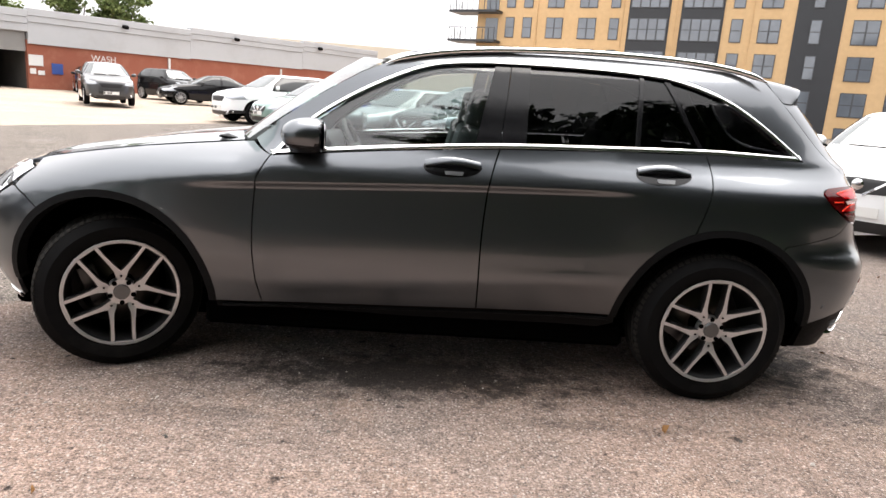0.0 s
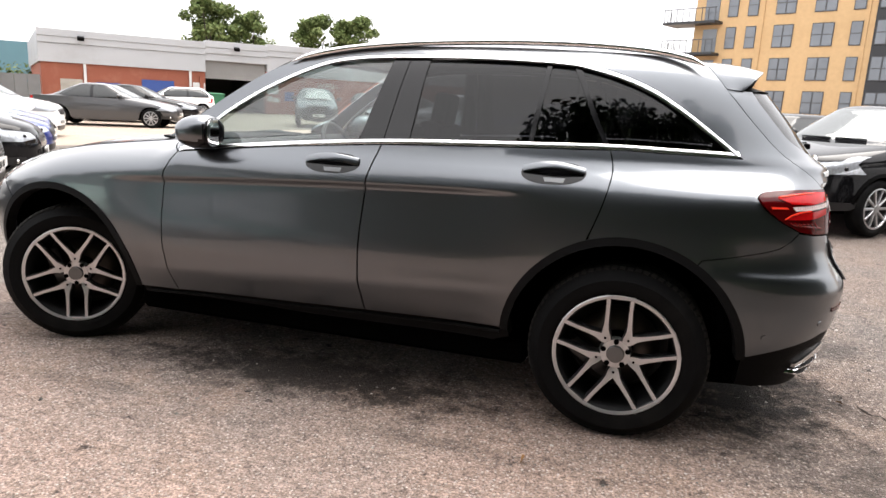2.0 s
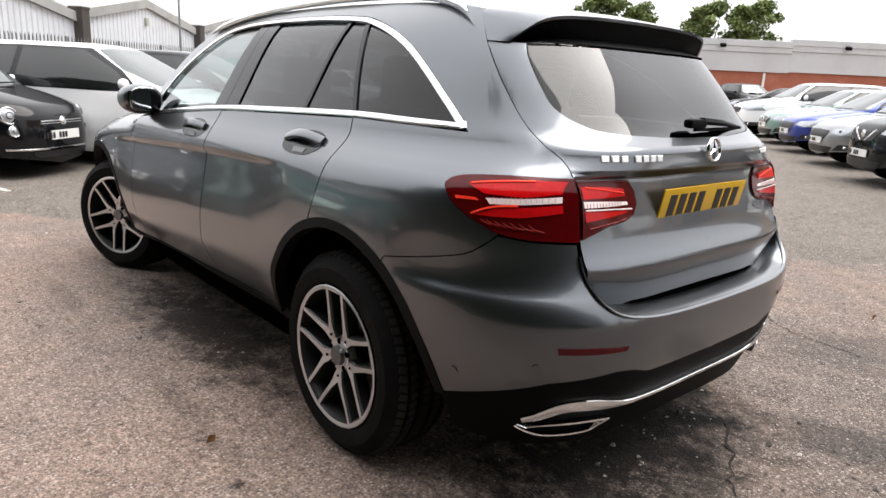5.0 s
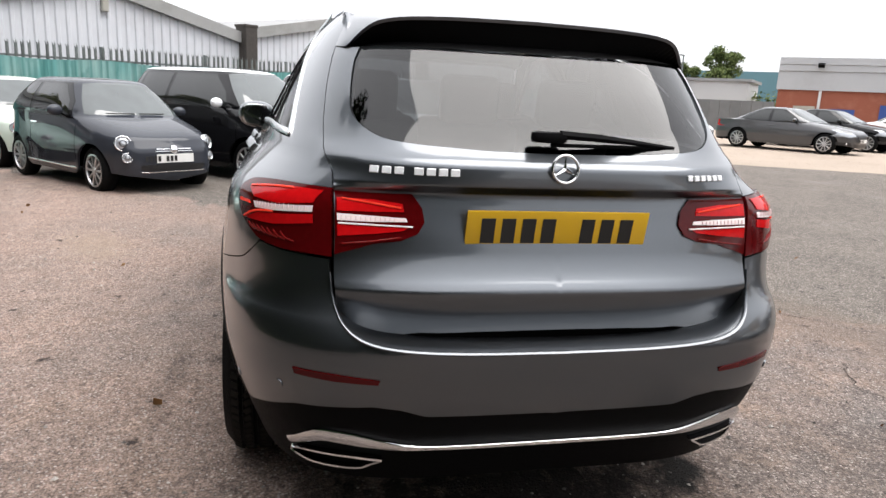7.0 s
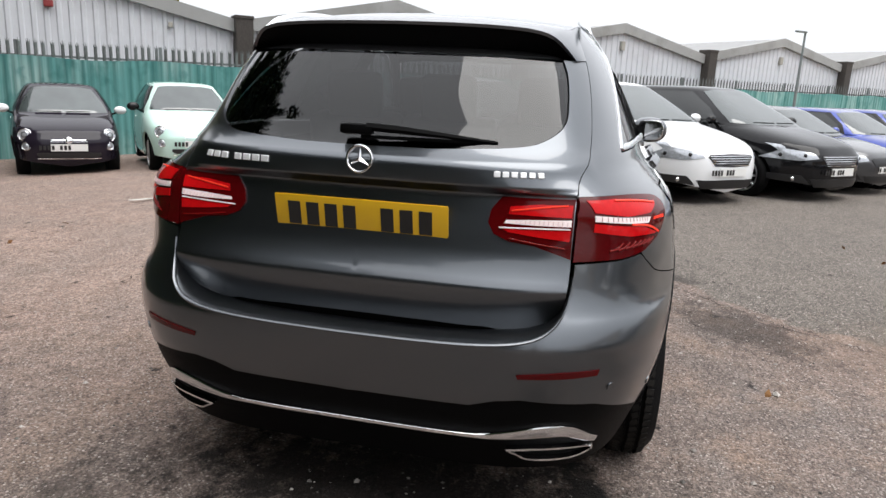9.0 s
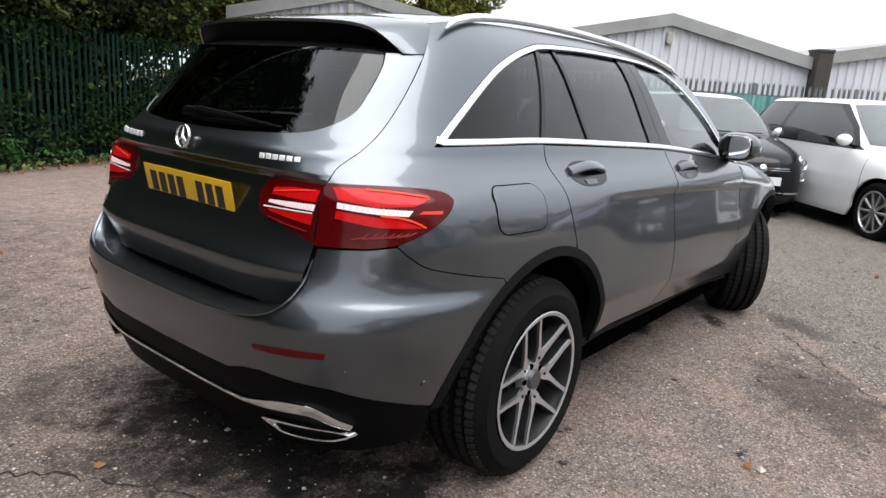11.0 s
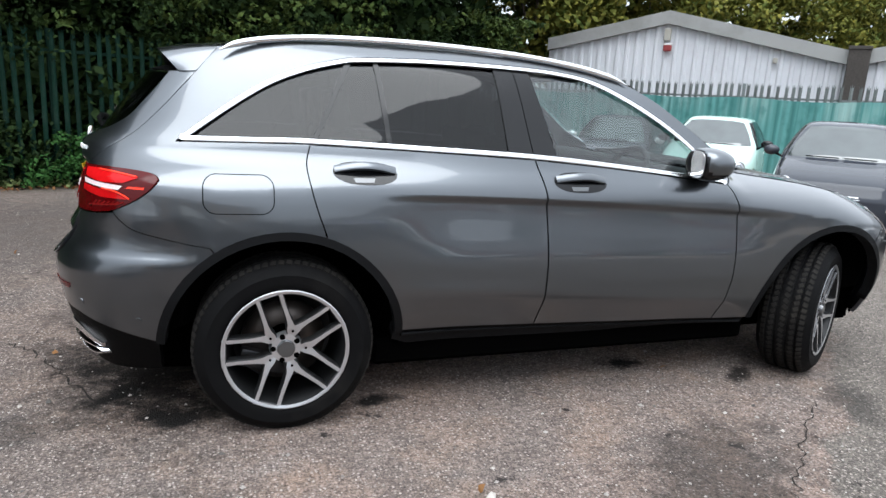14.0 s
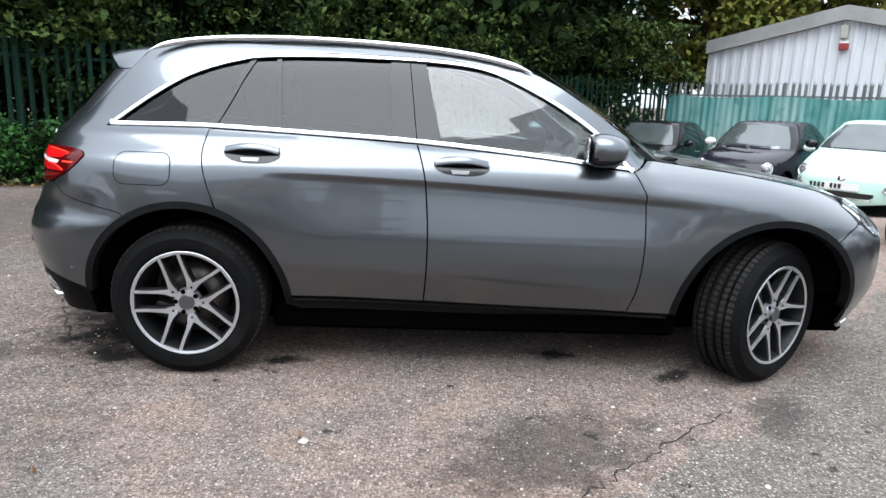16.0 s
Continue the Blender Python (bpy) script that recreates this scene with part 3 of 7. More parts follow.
NET = mat("teal_screen_netting", (.0975, .27, .24), .8, 0, 0, 0, 5, .3, 60, spec=.15)


def streaks(m, base, pale, dark):
    """Fold shade painted as dark upright streaks, and faded patches, on cloth netting."""
    n, l = m.node_tree.nodes, m.node_tree.links
    tc = n.new("ShaderNodeTexCoord")
    col = None
    for sc, det, c, lo, hi in (((1.1, 1, .5), 6, pale, .42, .68), ((9, 9, .25), 3, dark, .45, .66), ((3.2, 3, 2.2), 7, dark, .56, .72)):
        mp, t, r, x = (n.new("ShaderNode" + k) for k in ("Mapping", "TexNoise", "MapRange", "Mix"))
        mp.inputs["Scale"].default_value = sc
        t.inputs["Scale"].default_value, t.inputs["Detail"].default_value = 1, det
        r.inputs["From Min"].default_value, r.inputs["From Max"].default_value, r.inputs["To Max"].default_value = lo, hi, .9
        x.data_type = "RGBA"
        x.inputs[6].default_value, x.inputs[7].default_value = (*base, 1), (*c, 1)
        l.new(tc.outputs["Object"], mp.inputs[0]), l.new(mp.outputs[0], t.inputs["Vector"]), l.new(t.outputs[0], r.inputs[0]), l.new(r.outputs[0], x.inputs[0])
        if col:
            l.new(col, x.inputs[6])
        col = x.outputs[2]
    l.new(col, n["Principled BSDF"].inputs["Base Color"])


streaks(NET, (.12, .3, .285), (.3, .435, .4125), (.06, .1875, .1762))
RED_BRICK = mat("red_brick", (.255, .0788, .0465), .85, 0, 0, .2, 30, .3, 50, dirt=(.315, .12, .075), dscale=.9)
GREY_CLAD = mat("light_grey_profile_sheet", (.4056, .4134, .429), .5, .1, 0, .06, .8, dirt=(.3432, .3432, .351), dscale=.4)
SHUTTER = mat("roller_shutter_steel", (.27, .2625, .255), .5, .3, 0, .1, 2)
BLUE_BOARD = mat("blue_board", (.0263, .0638, .24), .5, 0, 0, .12, 4)
WHITE_BOARD = mat("white_board", (.6, .6, .592), .5, 0, 0, .05, 5)
YELLOW_BRICK = mat("yellow_brick", (.57, .3825, .2025), .85, 0, 0, .12, 3, dirt=(.51, .3375, .1725), dscale=.3)
SLATE = mat("dark_grey_panel", (.022, .024, .028), .5, 0, 0, .15, 1)
PANE = mat("window_pane", (.128, .144, .168), .06, 0, .6, .5, .35, spec=.8)
WHITE_METAL = mat("white_painted_metal", (.56, .56, .56), .4)
BARK = mat("tree_bark", (.0595, .0455, .035), .9, 0, 0, .35, 12, .6, 30)


def leaf_mat(name, a, b):
    m = mat(name, a, .75, 0, 0, spec=.12)
    n, l = m.node_tree.nodes, m.node_tree.links
    g = n.new("ShaderNodeNewGeometry")
    x = n.new("ShaderNodeMix")
    x.data_type = "RGBA"
    x.inputs[6].default_value, x.inputs[7].default_value = (*a, 1), (*b, 1)
    l.new(g.outputs["Random Per Island"], x.inputs[0])
    l.new(x.outputs[2], n["Principled BSDF"].inputs["Base Color"])
    n["Principled BSDF"].inputs["Transmission Weight"].default_value = 0
    return m


LEAF_DARK = leaf_mat("dark_green_leaves", (.0058, .0150, .0046), (.027, .049, .0122))
LEAF_NETTLE = leaf_mat("nettle_green_leaves", (.018, .060, .014), (.050, .125, .030))
LEAF_HANG = leaf_mat("hanging_green_leaves", (.020, .040, .010), (.085, .120, .030))
LEAF_YELLOW = leaf_mat("yellowing_leaves", (.0525, .075, .015), (.18, .165, .03))
LEAF_MID = leaf_mat("mid_green_leaves", (.075, .1125, .0375), (.165, .195, .075))
LEAF_DRY = leaf_mat("dead_leaves", (.128, .056, .024), (.256, .136, .056))


def pq(p, q, z=0.0):
    """A place in the yard's own grid: p along the rows of cars, q out from the fence side."""
    return (-.671 * p + .741 * q, .741 * p + .671 * q, z)


YARD = math.degrees(math.atan2(.671, .741))
PITCH, QF = 8.62, -14.95          # gable bay, line of the shed fronts
P0 = 1.90    # p of the first column


def yard_pose(p, q, z=0.0, turn=0.0):
    """Local x along p (northwards along the fence), local -y out into the yard."""
    return pose(*pq(p, q, z), 0, 0, YARD + 90 + turn)


for k in range(-1, 6):
    base = P0 + PITCH * k
    lo, hi = (2.62, 2.66, 2.84, 2.97, 3.05, 3.12, 3.18)[k + 1], (3.57, 3.57, 3.67, 3.80, 3.90, 4.0, 4.1)[k + 1]
    u0 = 0.0 if k > -1 else 1.1
    shed = thing("shed", "pale ribbed metal shed with a shallow grey gable roof", "shed", yard_pose(base, QF), "row of sheds behind the fence")

    def top(u, lo=lo, hi=hi):
        return lo + .02 + (hi - lo) * (1 - abs(u - PITCH / 2) / (PITCH / 2))
    V, F = [], []
    u = u0
    while u < PITCH - .02:
        for du, dy in ((0, 0), (.12, 0), (.15, -.035), (.22, -.035), (.25, 0)):
            uu = min(u + du, PITCH)
            V += [(uu, dy, -1.0), (uu, dy, top(uu))]
        u += .25
    F = [(2 * i, 2 * i + 2, 2 * i + 3, 2 * i + 1) for i in range(len(V) // 2 - 1)]
    mesh_ob("wall", V, F, CLAD, shed, "", False)
    for sgn in (-1, 1):
        a = u0 if sgn < 0 else PITCH
        m_ = PITCH / 2
        za = lo + (hi - lo) * (a / m_ if sgn < 0 else 0)
        pts = [(a, -.16, za - .10), (m_, -.16, hi - .10), (m_, -.16, hi + .22), (a, -.16, za + .22)]
        V = pts + [(x, .05, z) for x, y, z in pts]
        fc = [(0, 1, 2, 3), (7, 6, 5, 4), (0, 4, 5, 1), (3, 2, 6, 7), (0, 3, 7, 4), (1, 5, 6, 2)]
        mesh_ob("fascia", V, fc if sgn < 0 else [q[::-1] for q in fc], FASCIA, shed, "", False)
        V = [(a, .02, za + .2), (m_, .02, hi + .2), (m_, 24, hi + .2), (a, 24, za + .2)]
        V += [(x, y, z - .08) for x, y, z in V]
        mesh_ob("roof", V, fc, ROOF_SHEET, shed, "", False)
    bm = bmesh.new()
    box(bm, (.16, .12, .30), (PITCH / 2, -.09, 3.14 if k != -1 else 3.20), (0, 0, 0), .015)
    part("vent", bm, mat("vent_cover", (.375, .36, .315), .6) if k == -1 else bpy.data.materials["vent_cover"], shed)
    if k == -1:
        bm = bmesh.new()
        box(bm, (.20, .10, .17), (PITCH / 2 + .03, -.1, 2.88), (0, 0, 0), .03, 2)
        part("alarm_box", bm, mat("alarm_red", (.2625, .0375, .0375), .4), shed, "red and white alarm box")
        bm = bmesh.new()
        box(bm, (.21, .08, .06), (PITCH / 2 + .03, -.11, 2.96), (0, 0, 0), .02, 2)
        part("alarm_band", bm, WHITE_BOARD, shed)
        bm = bmesh.new()
        box(bm, (.10, .10, .12), (PITCH * .80, -.09, 2.62), (0, 0, 0), .015)
        part("wall_box", bm, bpy.data.materials["vent_cover"], shed)
    col = thing("brick_pier", "dark weathered brick pier between two sheds", "pier", yard_pose(base + (PITCH if k == -1 else 0), QF), "piers between the sheds") if k > -1 else None
    if col:
        bm = bmesh.new()
        box(bm, (.44, .5, 4.1), (0, -.12, lo - 1.80), (0, 0, 0), .02)
        box(bm, (.47, .54, .08), (0, -.12, lo + .27), (0, 0, 0), .01)
        part("pier_block", bm, STONE_DARK, col)
    bm = bmesh.new()
    box(bm, (PITCH - u0, .1, 3), (PITCH / 2 + u0 / 2, 24, .5))
    box(bm, (.1, 24, 3), (u0 + .05, 12, .5))
    part("back_wall", bm, CLAD, shed)


def pale_mesh(h):
    """A W-section palisade pale with a three-pointed head."""
    w, t = .068, .018
    V, F = [], []
    for z in (0, h - .10):
        V += [(-w / 2, 0, z), (-w / 6, -t, z), (w / 6, -t, z), (w / 2, 0, z)]
    V += [(-w / 2 - .004, .01, h - .03), (0, -t - .012, h), (w / 2 + .004, .01, h - .03)]
    F += [(0, 1, 5, 4), (1, 2, 6, 5), (2, 3, 7, 6), (4, 5, 8), (5, 6, 9), (6, 7, 10)]
    V += [(x, y + .006, z) for x, y, z in V[:11]]
    F += [tuple(q + 11 for q in f)[::-1] for f in F]
    me = bpy.data.meshes.new("pale")
    me.from_pydata(V, [], F)
    return me


def fence(name, label, a, b, ztop, pmat, net, near, spacing=.155, z_of=None):
    """A palisade fence from a to b (x, y); pales between the near distances are objects of their own."""
    a, b = Vector((*a, 0)), Vector((*b, 0))
    d = b - a
    ln = d.length
    d.normalize()
    yaw = math.degrees(math.atan2(d.y, d.x))
    f = thing(name, label, "fence", pose(a.x, a.y, 0, 0, 0, yaw), kind="structure")
    me = pale_mesh(2.45)
    me.materials.append(pmat)
    rest = bmesh.new()
    n = int(ln / spacing)
    for i in range(n):
        u = i * spacing
        w = a + d * u
        z0 = ztop(u) - 2.45 + .018 * math.sin(i * 12.9898) ** 3
        if near[0] <= u <= near[1]:
            ob = new("pale", me)
            ob.parent = f
            ob.matrix_basis = pose(u, -.05, z0, 0, .6 * math.sin(i * 7.7), 2 * math.sin(i * 3.3))
        else:
            t = rest.verts
            k = [t.new((u + x, -.05 + y, z0 + z)) for x, y, z in ((-.034, 0, 0), (0, -.018, 0), (.034, 0, 0), (-.034, 0, 2.35), (0, -.018, 2.45), (.034, 0, 2.35))]
            rest.faces.new((k[0], k[1], k[4], k[3])), rest.faces.new((k[1], k[2], k[5], k[4]))
    if len(rest.verts):
        tagged(part("pales", rest, pmat, f), kind="stuff")
    for i in range(int(ln / 2.75) + 1):
        u = i * 2.75
        bm = bmesh.new()
        box(bm, (.07, .06, 2.75), (u, .02, ztop(u) - 1.41), (0, 0, 0), .006)
        part("post", bm, GALV if net else pmat, f)
    for hz in (.36, 1.9):
        V = []
        us = np.linspace(0, ln, 30)
        for u in us:
            z = ztop(u) - hz
            V += [(u, -.02, z), (u, -.02, z + .045), (u, .025, z + .045), (u, .025, z)]
        F = [(4 * i + j, 4 * i + (j + 1) % 4, 4 * i + 4 + (j + 1) % 4, 4 * i + 4 + j) for i in range(29) for j in range(4)]
        mesh_ob("rail", V, F, GALV if net else pmat, f, "", False)
    if net:
        V, us = [], np.arange(0, ln, .0388)
        for u in us:
            s = -.040 * abs(math.sin(u * math.pi / .155)) + .018 * math.sin(u * 2.3 + 1) + .008 * math.sin(u * 31)
            sag = .05 * math.sin(u * 1.14) ** 2
            for z in (ztop(u) - 2.55, ztop(u) - 1.7, ztop(u) - 1.0, ztop(u) - .34 - sag):
                V.append((u, -.095 + s * (1 + .4 * math.sin(z * 5 + u)), z) if net == 2 else (u, .05 + s, z))
        F = [(4 * i + j, 4 * i + 4 + j, 4 * i + 5 + j, 4 * i + 1 + j) for i in range(len(us) - 1) for j in range(3)]
        mesh_ob("netting", V, F, NET, f, "teal screen netting behind the pales", True)
    return f


CORNER = (-6.0, -13.2)
far_end = pq(50.3, -13.31)
fence("fence_1", "green palisade fence backed with teal netting", CORNER, far_end[:2], lambda u: 2.0 + .0085 * u, PALE_GREY, 2, (0, 20))
fence("fence_2", "dark green overgrown palisade fence under trees", (16.0, -1.25), CORNER, lambda u: 2.14 - .006 * u, PALE_DARK, 0, (6, 25), .16)


def leaves(bm_v, bm_f, centre, radius, n, size, rnd, squash=.8):
    """Bent leaf sprays scattered through a clump."""
    for _ in range(n):
        d = Vector((rnd.gauss(0, 1), rnd.gauss(0, 1), rnd.gauss(0, 1))).normalized() * radius * rnd.random() ** .45
        c = Vector(centre) + Vector((d.x, d.y, d.z * squash))
        e = Euler((rnd.uniform(-1.1, 1.1), rnd.uniform(-1.1, 1.1), rnd.uniform(0, 6.28))).to_matrix()
        s = size * rnd.uniform(.6, 1.3)
        k = len(bm_v)
        for q in ((-s * .5, 0, 0), (0, s * .32, s * .06), (s * .55, 0, -s * .12), (0, -s * .32, s * .06)):
            bm_v.append(tuple(c + e @ Vector(q)))
        bm_f += [(k, k + 1, k + 3), (k + 1, k + 2, k + 3)]


def tree(label, seed, h, spread, clumps, per, size, lmat, low=.35, trunk=.16):
    rnd = random.Random(seed)
    t = thing("tree", label, "tree")
    tube("trunk", [(0, 0, -.8), (.05, .02, h * .2), (-.04, .05, h * .45), (.06, 0, h * .75)], [trunk, trunk * .8, trunk * .55, trunk * .15], BARK, t, "", 9)
    V, F = [], []
    for i in range(clumps):
        a = rnd.uniform(0, 6.28)
        hz = rnd.uniform(low, 1.0)
        r = spread * (math.sin(math.pi * min(max((hz - low) / (1.08 - low), .12), .95)) ** .6) * rnd.uniform(.25, 1.0)
        c = (r * math.cos(a), r * math.sin(a), h * hz)
        if i < 9:
            b = Vector((0, 0, h * rnd.uniform(.25, .5)))
            e = Vector(c)
            tube("limb", [tuple(b), tuple(b.lerp(e, .5) + Vector((0, 0, -.15))), tuple(e)], [trunk * .42, trunk * .25, .015], BARK, t, "", 6)
        leaves(V, F, c, rnd.uniform(.55, 1.05) * spread * .36, per, size, rnd)
    mesh_ob("crown", V, F, lmat, t, "", False)
    return t


def put(ob, x, y, turn=0.0, s=1.0, z=None):
    ob.matrix_basis = pose(x, y, ground_z(x, y) if z is None else z, 0, 0, turn) @ Matrix.Diagonal((s, s, s, 1))


GA = "trees behind the dark fence"
big = tree("tall dark green broadleaf tree overhanging the fence", 3, 14.0, 4.9, 90, 400, .33, LEAF_DARK, .10, .24)
tagged(big, group=GA)
big2 = tree("tall dark green broadleaf tree overhanging the fence", 8, 13.0, 4.7, 86, 400, .31, LEAF_DARK, .10, .2)
tagged(big2, group=GA)
fd_, fn_v = Vector((-.879, -.477, 0)), Vector((.477, -.879, 0))
# u below -5: unseen trees past the fence end, added to darken tail reflections
spots = [(1.5, 4.2), (6.2, 3.8), (10.4, 4.4), (14.4, 3.8), (18.2, 4.4), (21.6, 3.6), (24.4, 4.6), (4.0, 9.0), (9.0, 9.5), (14.0, 9.0), (19.0, 9.5), (24.5, 9.0), (-4.0, 5.5), (26.8, 7.6), (29.0, 11.5), (-8.5, 4.4), (-13.0, 5.0), (-17.5, 4.2), (-22.0, 5.2), (-27.0, 4.6)]
for i, (u, off) in enumerate(spots):
    p_ = Vector((16, -1.25, 0)) + fd_ * u + fn_v * off
    src = (big, big2)[i % 2]
    m_ = pose(p_.x, p_.y, -.5, 0, 0, 67 * i)
    if i < 2:
        src.matrix_basis = m_ @ Matrix.Diagonal((.95, .95, .95, 1))
    else:
        s_ = (.90 + .22 * ((i * 37) % 10) / 10) * (.9 if u > 23 else 1)
        c_ = copy_thing(src, m_)
        c_.scale = (s_, s_, s_)


def shrub(label, seed, h, r, clumps, per, size, lmat):
    rn = random.Random(seed)
    t = thing("shrub", label, "shrub")
    for i in range(5):
        a = rn.uniform(0, 6.28)
        tube("stem", [(0, 0, -.3), (.3 * r * math.cos(a), .3 * r * math.sin(a), h * .4), (.6 * r * math.cos(a), .6 * r * math.sin(a), h * .8)], [.035, .025, .01], BARK, t, "", 6)
    V, F = [], []
    for i in range(clumps):
        a, rr = rn.uniform(0, 6.28), r * rn.random() ** .5
        leaves(V, F, (rr * math.cos(a), rr * math.sin(a), h * rn.uniform(.05, .95)), r * .38, per, size, rn)
    mesh_ob("foliage", V, F, lmat, t, "", False)
    return t


bush = shrub("dense dark undergrowth behind the green fence", 4, 4.2, 1.9, 44, 210, .19, LEAF_DARK)
tagged(bush, group="undergrowth behind the fence")
for i in range(11):
    p_ = Vector((16, -1.25, 0)) + fd_ * (2.5 + i * 2.15) + fn_v * (2.0 + .3 * (i % 3))
    m_ = pose(p_.x, p_.y, -.6, 0, 0, 83 * i)
    if i == 0:
        bush.matrix_basis = m_
    else:
        copy_thing(bush, m_)
yel = tree("tall yellowing tree behind the sheds", 21, 9.5, 3.8, 64, 380, .30, LEAF_YELLOW, .3, .2)
put(yel, -17, -24, 0, 1, -.5)
for x, y, s_ in ((-24, -26, .95), (-12, -25, 1.05), (-31, -26, .9)):
    c_ = copy_thing(yel, pose(x, y, -.5, 0, 0, x * 13))
    c_.scale = (s_, s_, s_)
farm = tree("full green tree rising behind a flat roof", 31, 13.0, 3.6, 60, 150, .5, LEAF_MID, .35, .4)
put(farm, -48.2, 65.8, 0, .92, 0)
for x, y, s_ in ((-44.2, 68.4, .80), (-37.6, 72.1, .82), (-33.5, 74, .83), (-56.2, 32.9, .46), (-51.4, 36.2, .50), (-53.8, 34.2, .40), (-3.7, 81.8, .34)):
    c_ = copy_thing(farm, pose(x, y, 0, 0, 0, x * 7))
    c_.scale = (s_, s_, s_)
# ivy and weeds along the dark fence, and dead leaves at its foot
rnd = random.Random(5)
V, F = [], []
for i in range(620):
    u = rnd.uniform(5, 25.5)
    p_ = Vector((16, -1.25, 0)) + fd_ * u + fn_v * rnd.uniform(-.16, .05)
    z = rnd.choice((rnd.uniform(-.3, .5), rnd.uniform(.0, .9 + .6 * math.sin(u * 1.7)), rnd.uniform(1.6, 2.7)))
    leaves(V, F, (p_.x, p_.y, z), rnd.uniform(.18, .42), 40, .085, rnd, .9)
nettles, hang = ([], []), ([], [])
for i in range(300):
    u = rnd.choice((rnd.gauss(11.2, .9), rnd.gauss(14.5, .7), rnd.uniform(7.5, 22)))
    p_ = Vector((16, -1.25, 0)) + fd_ * u - fn_v * rnd.uniform(.06, .50)
    top_ = .95 if 9.6 < u < 12.8 else .75 if 13.6 < u < 15.4 else .40
    leaves(*nettles, (p_.x, p_.y, ground_z(p_.x, p_.y) + rnd.uniform(.04, top_)), rnd.uniform(.10, .22), 26, .075, rnd, .9)
for i in range(230):
    u = rnd.choice((rnd.gauss(11.6, 1.1), rnd.gauss(17.5, 1.5), rnd.gauss(24.2, .8)))
    drop = rnd.random() ** 1.6
    p_ = Vector((16, -1.25, 0)) + fd_ * u - fn_v * rnd.uniform(-.3, .45)
    leaves(*hang, (p_.x, p_.y, 3.3 - 1.35 * drop), rnd.uniform(.12, .30), 24, .13, rnd, .7)
tagged(mesh_ob("nettles", *nettles, LEAF_NETTLE, None, "", False), "bright green nettles growing at the fence foot", "weeds", kind="stuff")
tagged(mesh_ob("hanging_branches", *hang, LEAF_HANG, None, "", False), "light green leafy branches hanging over the fence", "foliage", kind="stuff")
ivy = mesh_ob("ivy", V, F, LEAF_DARK, None, "dark ivy and weeds growing through the fence", False)
tagged(ivy, "dark ivy and weeds growing through the fence", "ivy", kind="stuff")
V, F = [], []
for _ in range(1500):
    u = rnd.uniform(5, 25)
    o = abs(rnd.gauss(0, .35))
    p_ = Vector((16, -1.25, 0)) + fd_ * u - fn_v * (o + .05)
    leaves(V, F, (p_.x, p_.y, ground_z(p_.x, p_.y) + .012), .02, 1, .07, rnd, .2)
for _ in range(46):
    x, y = rnd.uniform(-4.5, 5), rnd.uniform(-4.2, 4.4)
    leaves(V, F, (x, y, ground_z(x, y) + .012), .01, 1, .05, rnd, .1)
tagged(mesh_ob("fallen_leaves", V, F, LEAF_DRY, None, "", False), "dry brown leaves scattered on the tarmac", "leaves", kind="stuff")
V, F = [], []
for _ in range(900):
    u = rnd.uniform(4, 25)
    p_ = Vector((16, -1.25, 0)) + fd_ * u - fn_v * abs(rnd.gauss(0, .18))
    leaves(V, F, (p_.x, p_.y, ground_z(p_.x, p_.y) + .06), .08, 3, .09, rnd, .8)
tagged(mesh_ob("weeds", V, F, LEAF_MID, None, "", False), "low green weeds along the fence foot", "weeds", kind="stuff")

# ---- brick workshops ----
shop = thing("workshop", "long red brick workshop with grey cladding above and a roller door", "building", pose(-30.8, 26.3, 0, 0, 0, math.degrees(math.atan2(.76, .65))))


def blk(name, u0, u1, y0, y1, z0, z1, m, parent=None, label="", bevel=0.0):
    bm = bmesh.new()
    box(bm, (u1 - u0, y1 - y0, z1 - z0), ((u0 + u1) / 2, (y0 + y1) / 2, (z0 + z1) / 2), (0, 0, 0), bevel)
    return part(name, bm, m, parent or shop, label)


blk("brick_wall", 0, 8.75, 0, .3, -.3, 2.75, RED_BRICK)
blk("brick_wall", 12.55, 40, 0, .3, -.3, 3.0, RED_BRICK)
blk("end_wall", 0, .3, .3, 16, -.3, 2.8, RED_BRICK)
blk("end_wall", 39.7, 40, .3, 16, -.3, 3.0, RED_BRICK)
for i, (a, b) in enumerate(((-.1, 8.75), (8.75, 12.6), (12.6, 22.5), (22.5, 32), (32, 40.1))):
    zb = (2.72, 3.42, 2.78, 2.85, 2.92)[i]
    zt = 4.42 + .016 * (a + b) / 2
    blk("cladding", a, b, -.12, .3, zb, zt - .75, GREY_CLAD, None, "", .01)
    blk("cladding", a, b, -.18, .3, zt - .742, zt - .40, GREY_CLAD, None, "", .01)
    blk("parapet", a, b, -.22, .3, zt - .392, zt, GREY_CLAD, None, "", .01)
blk("cladding", -.1, .2, .3, 16, 2.72, 4.42, GREY_CLAD)
blk("roof", 0, 40, .3, 16, 3.9, 4.0, ROOF_SHEET)
sh = blk("roller_shutter", 8.75, 12.55, .16, .22, 2.35, 3.45, SHUTTER, None, "part-raised roller shutter")
for i in range(9):
    blk("slat", 8.8, 12.5, .13, .16, 2.36 + i * .12, 2.46 + i * .12, SHUTTER, sh)
DARKROOM = mat("dim_workshop_interior", (.064, .06, .056), .9, 0, 0, .3, 1)
blk("workshop_floor", 8.75, 12.55, .0, 8, -.02, .02, DARKROOM)
blk("inner_wall", 8.45, 8.75, .3, 8, 0, 3.5, DARKROOM)
blk("inner_wall", 12.55, 12.85, .3, 8, 0, 3.5, DARKROOM)
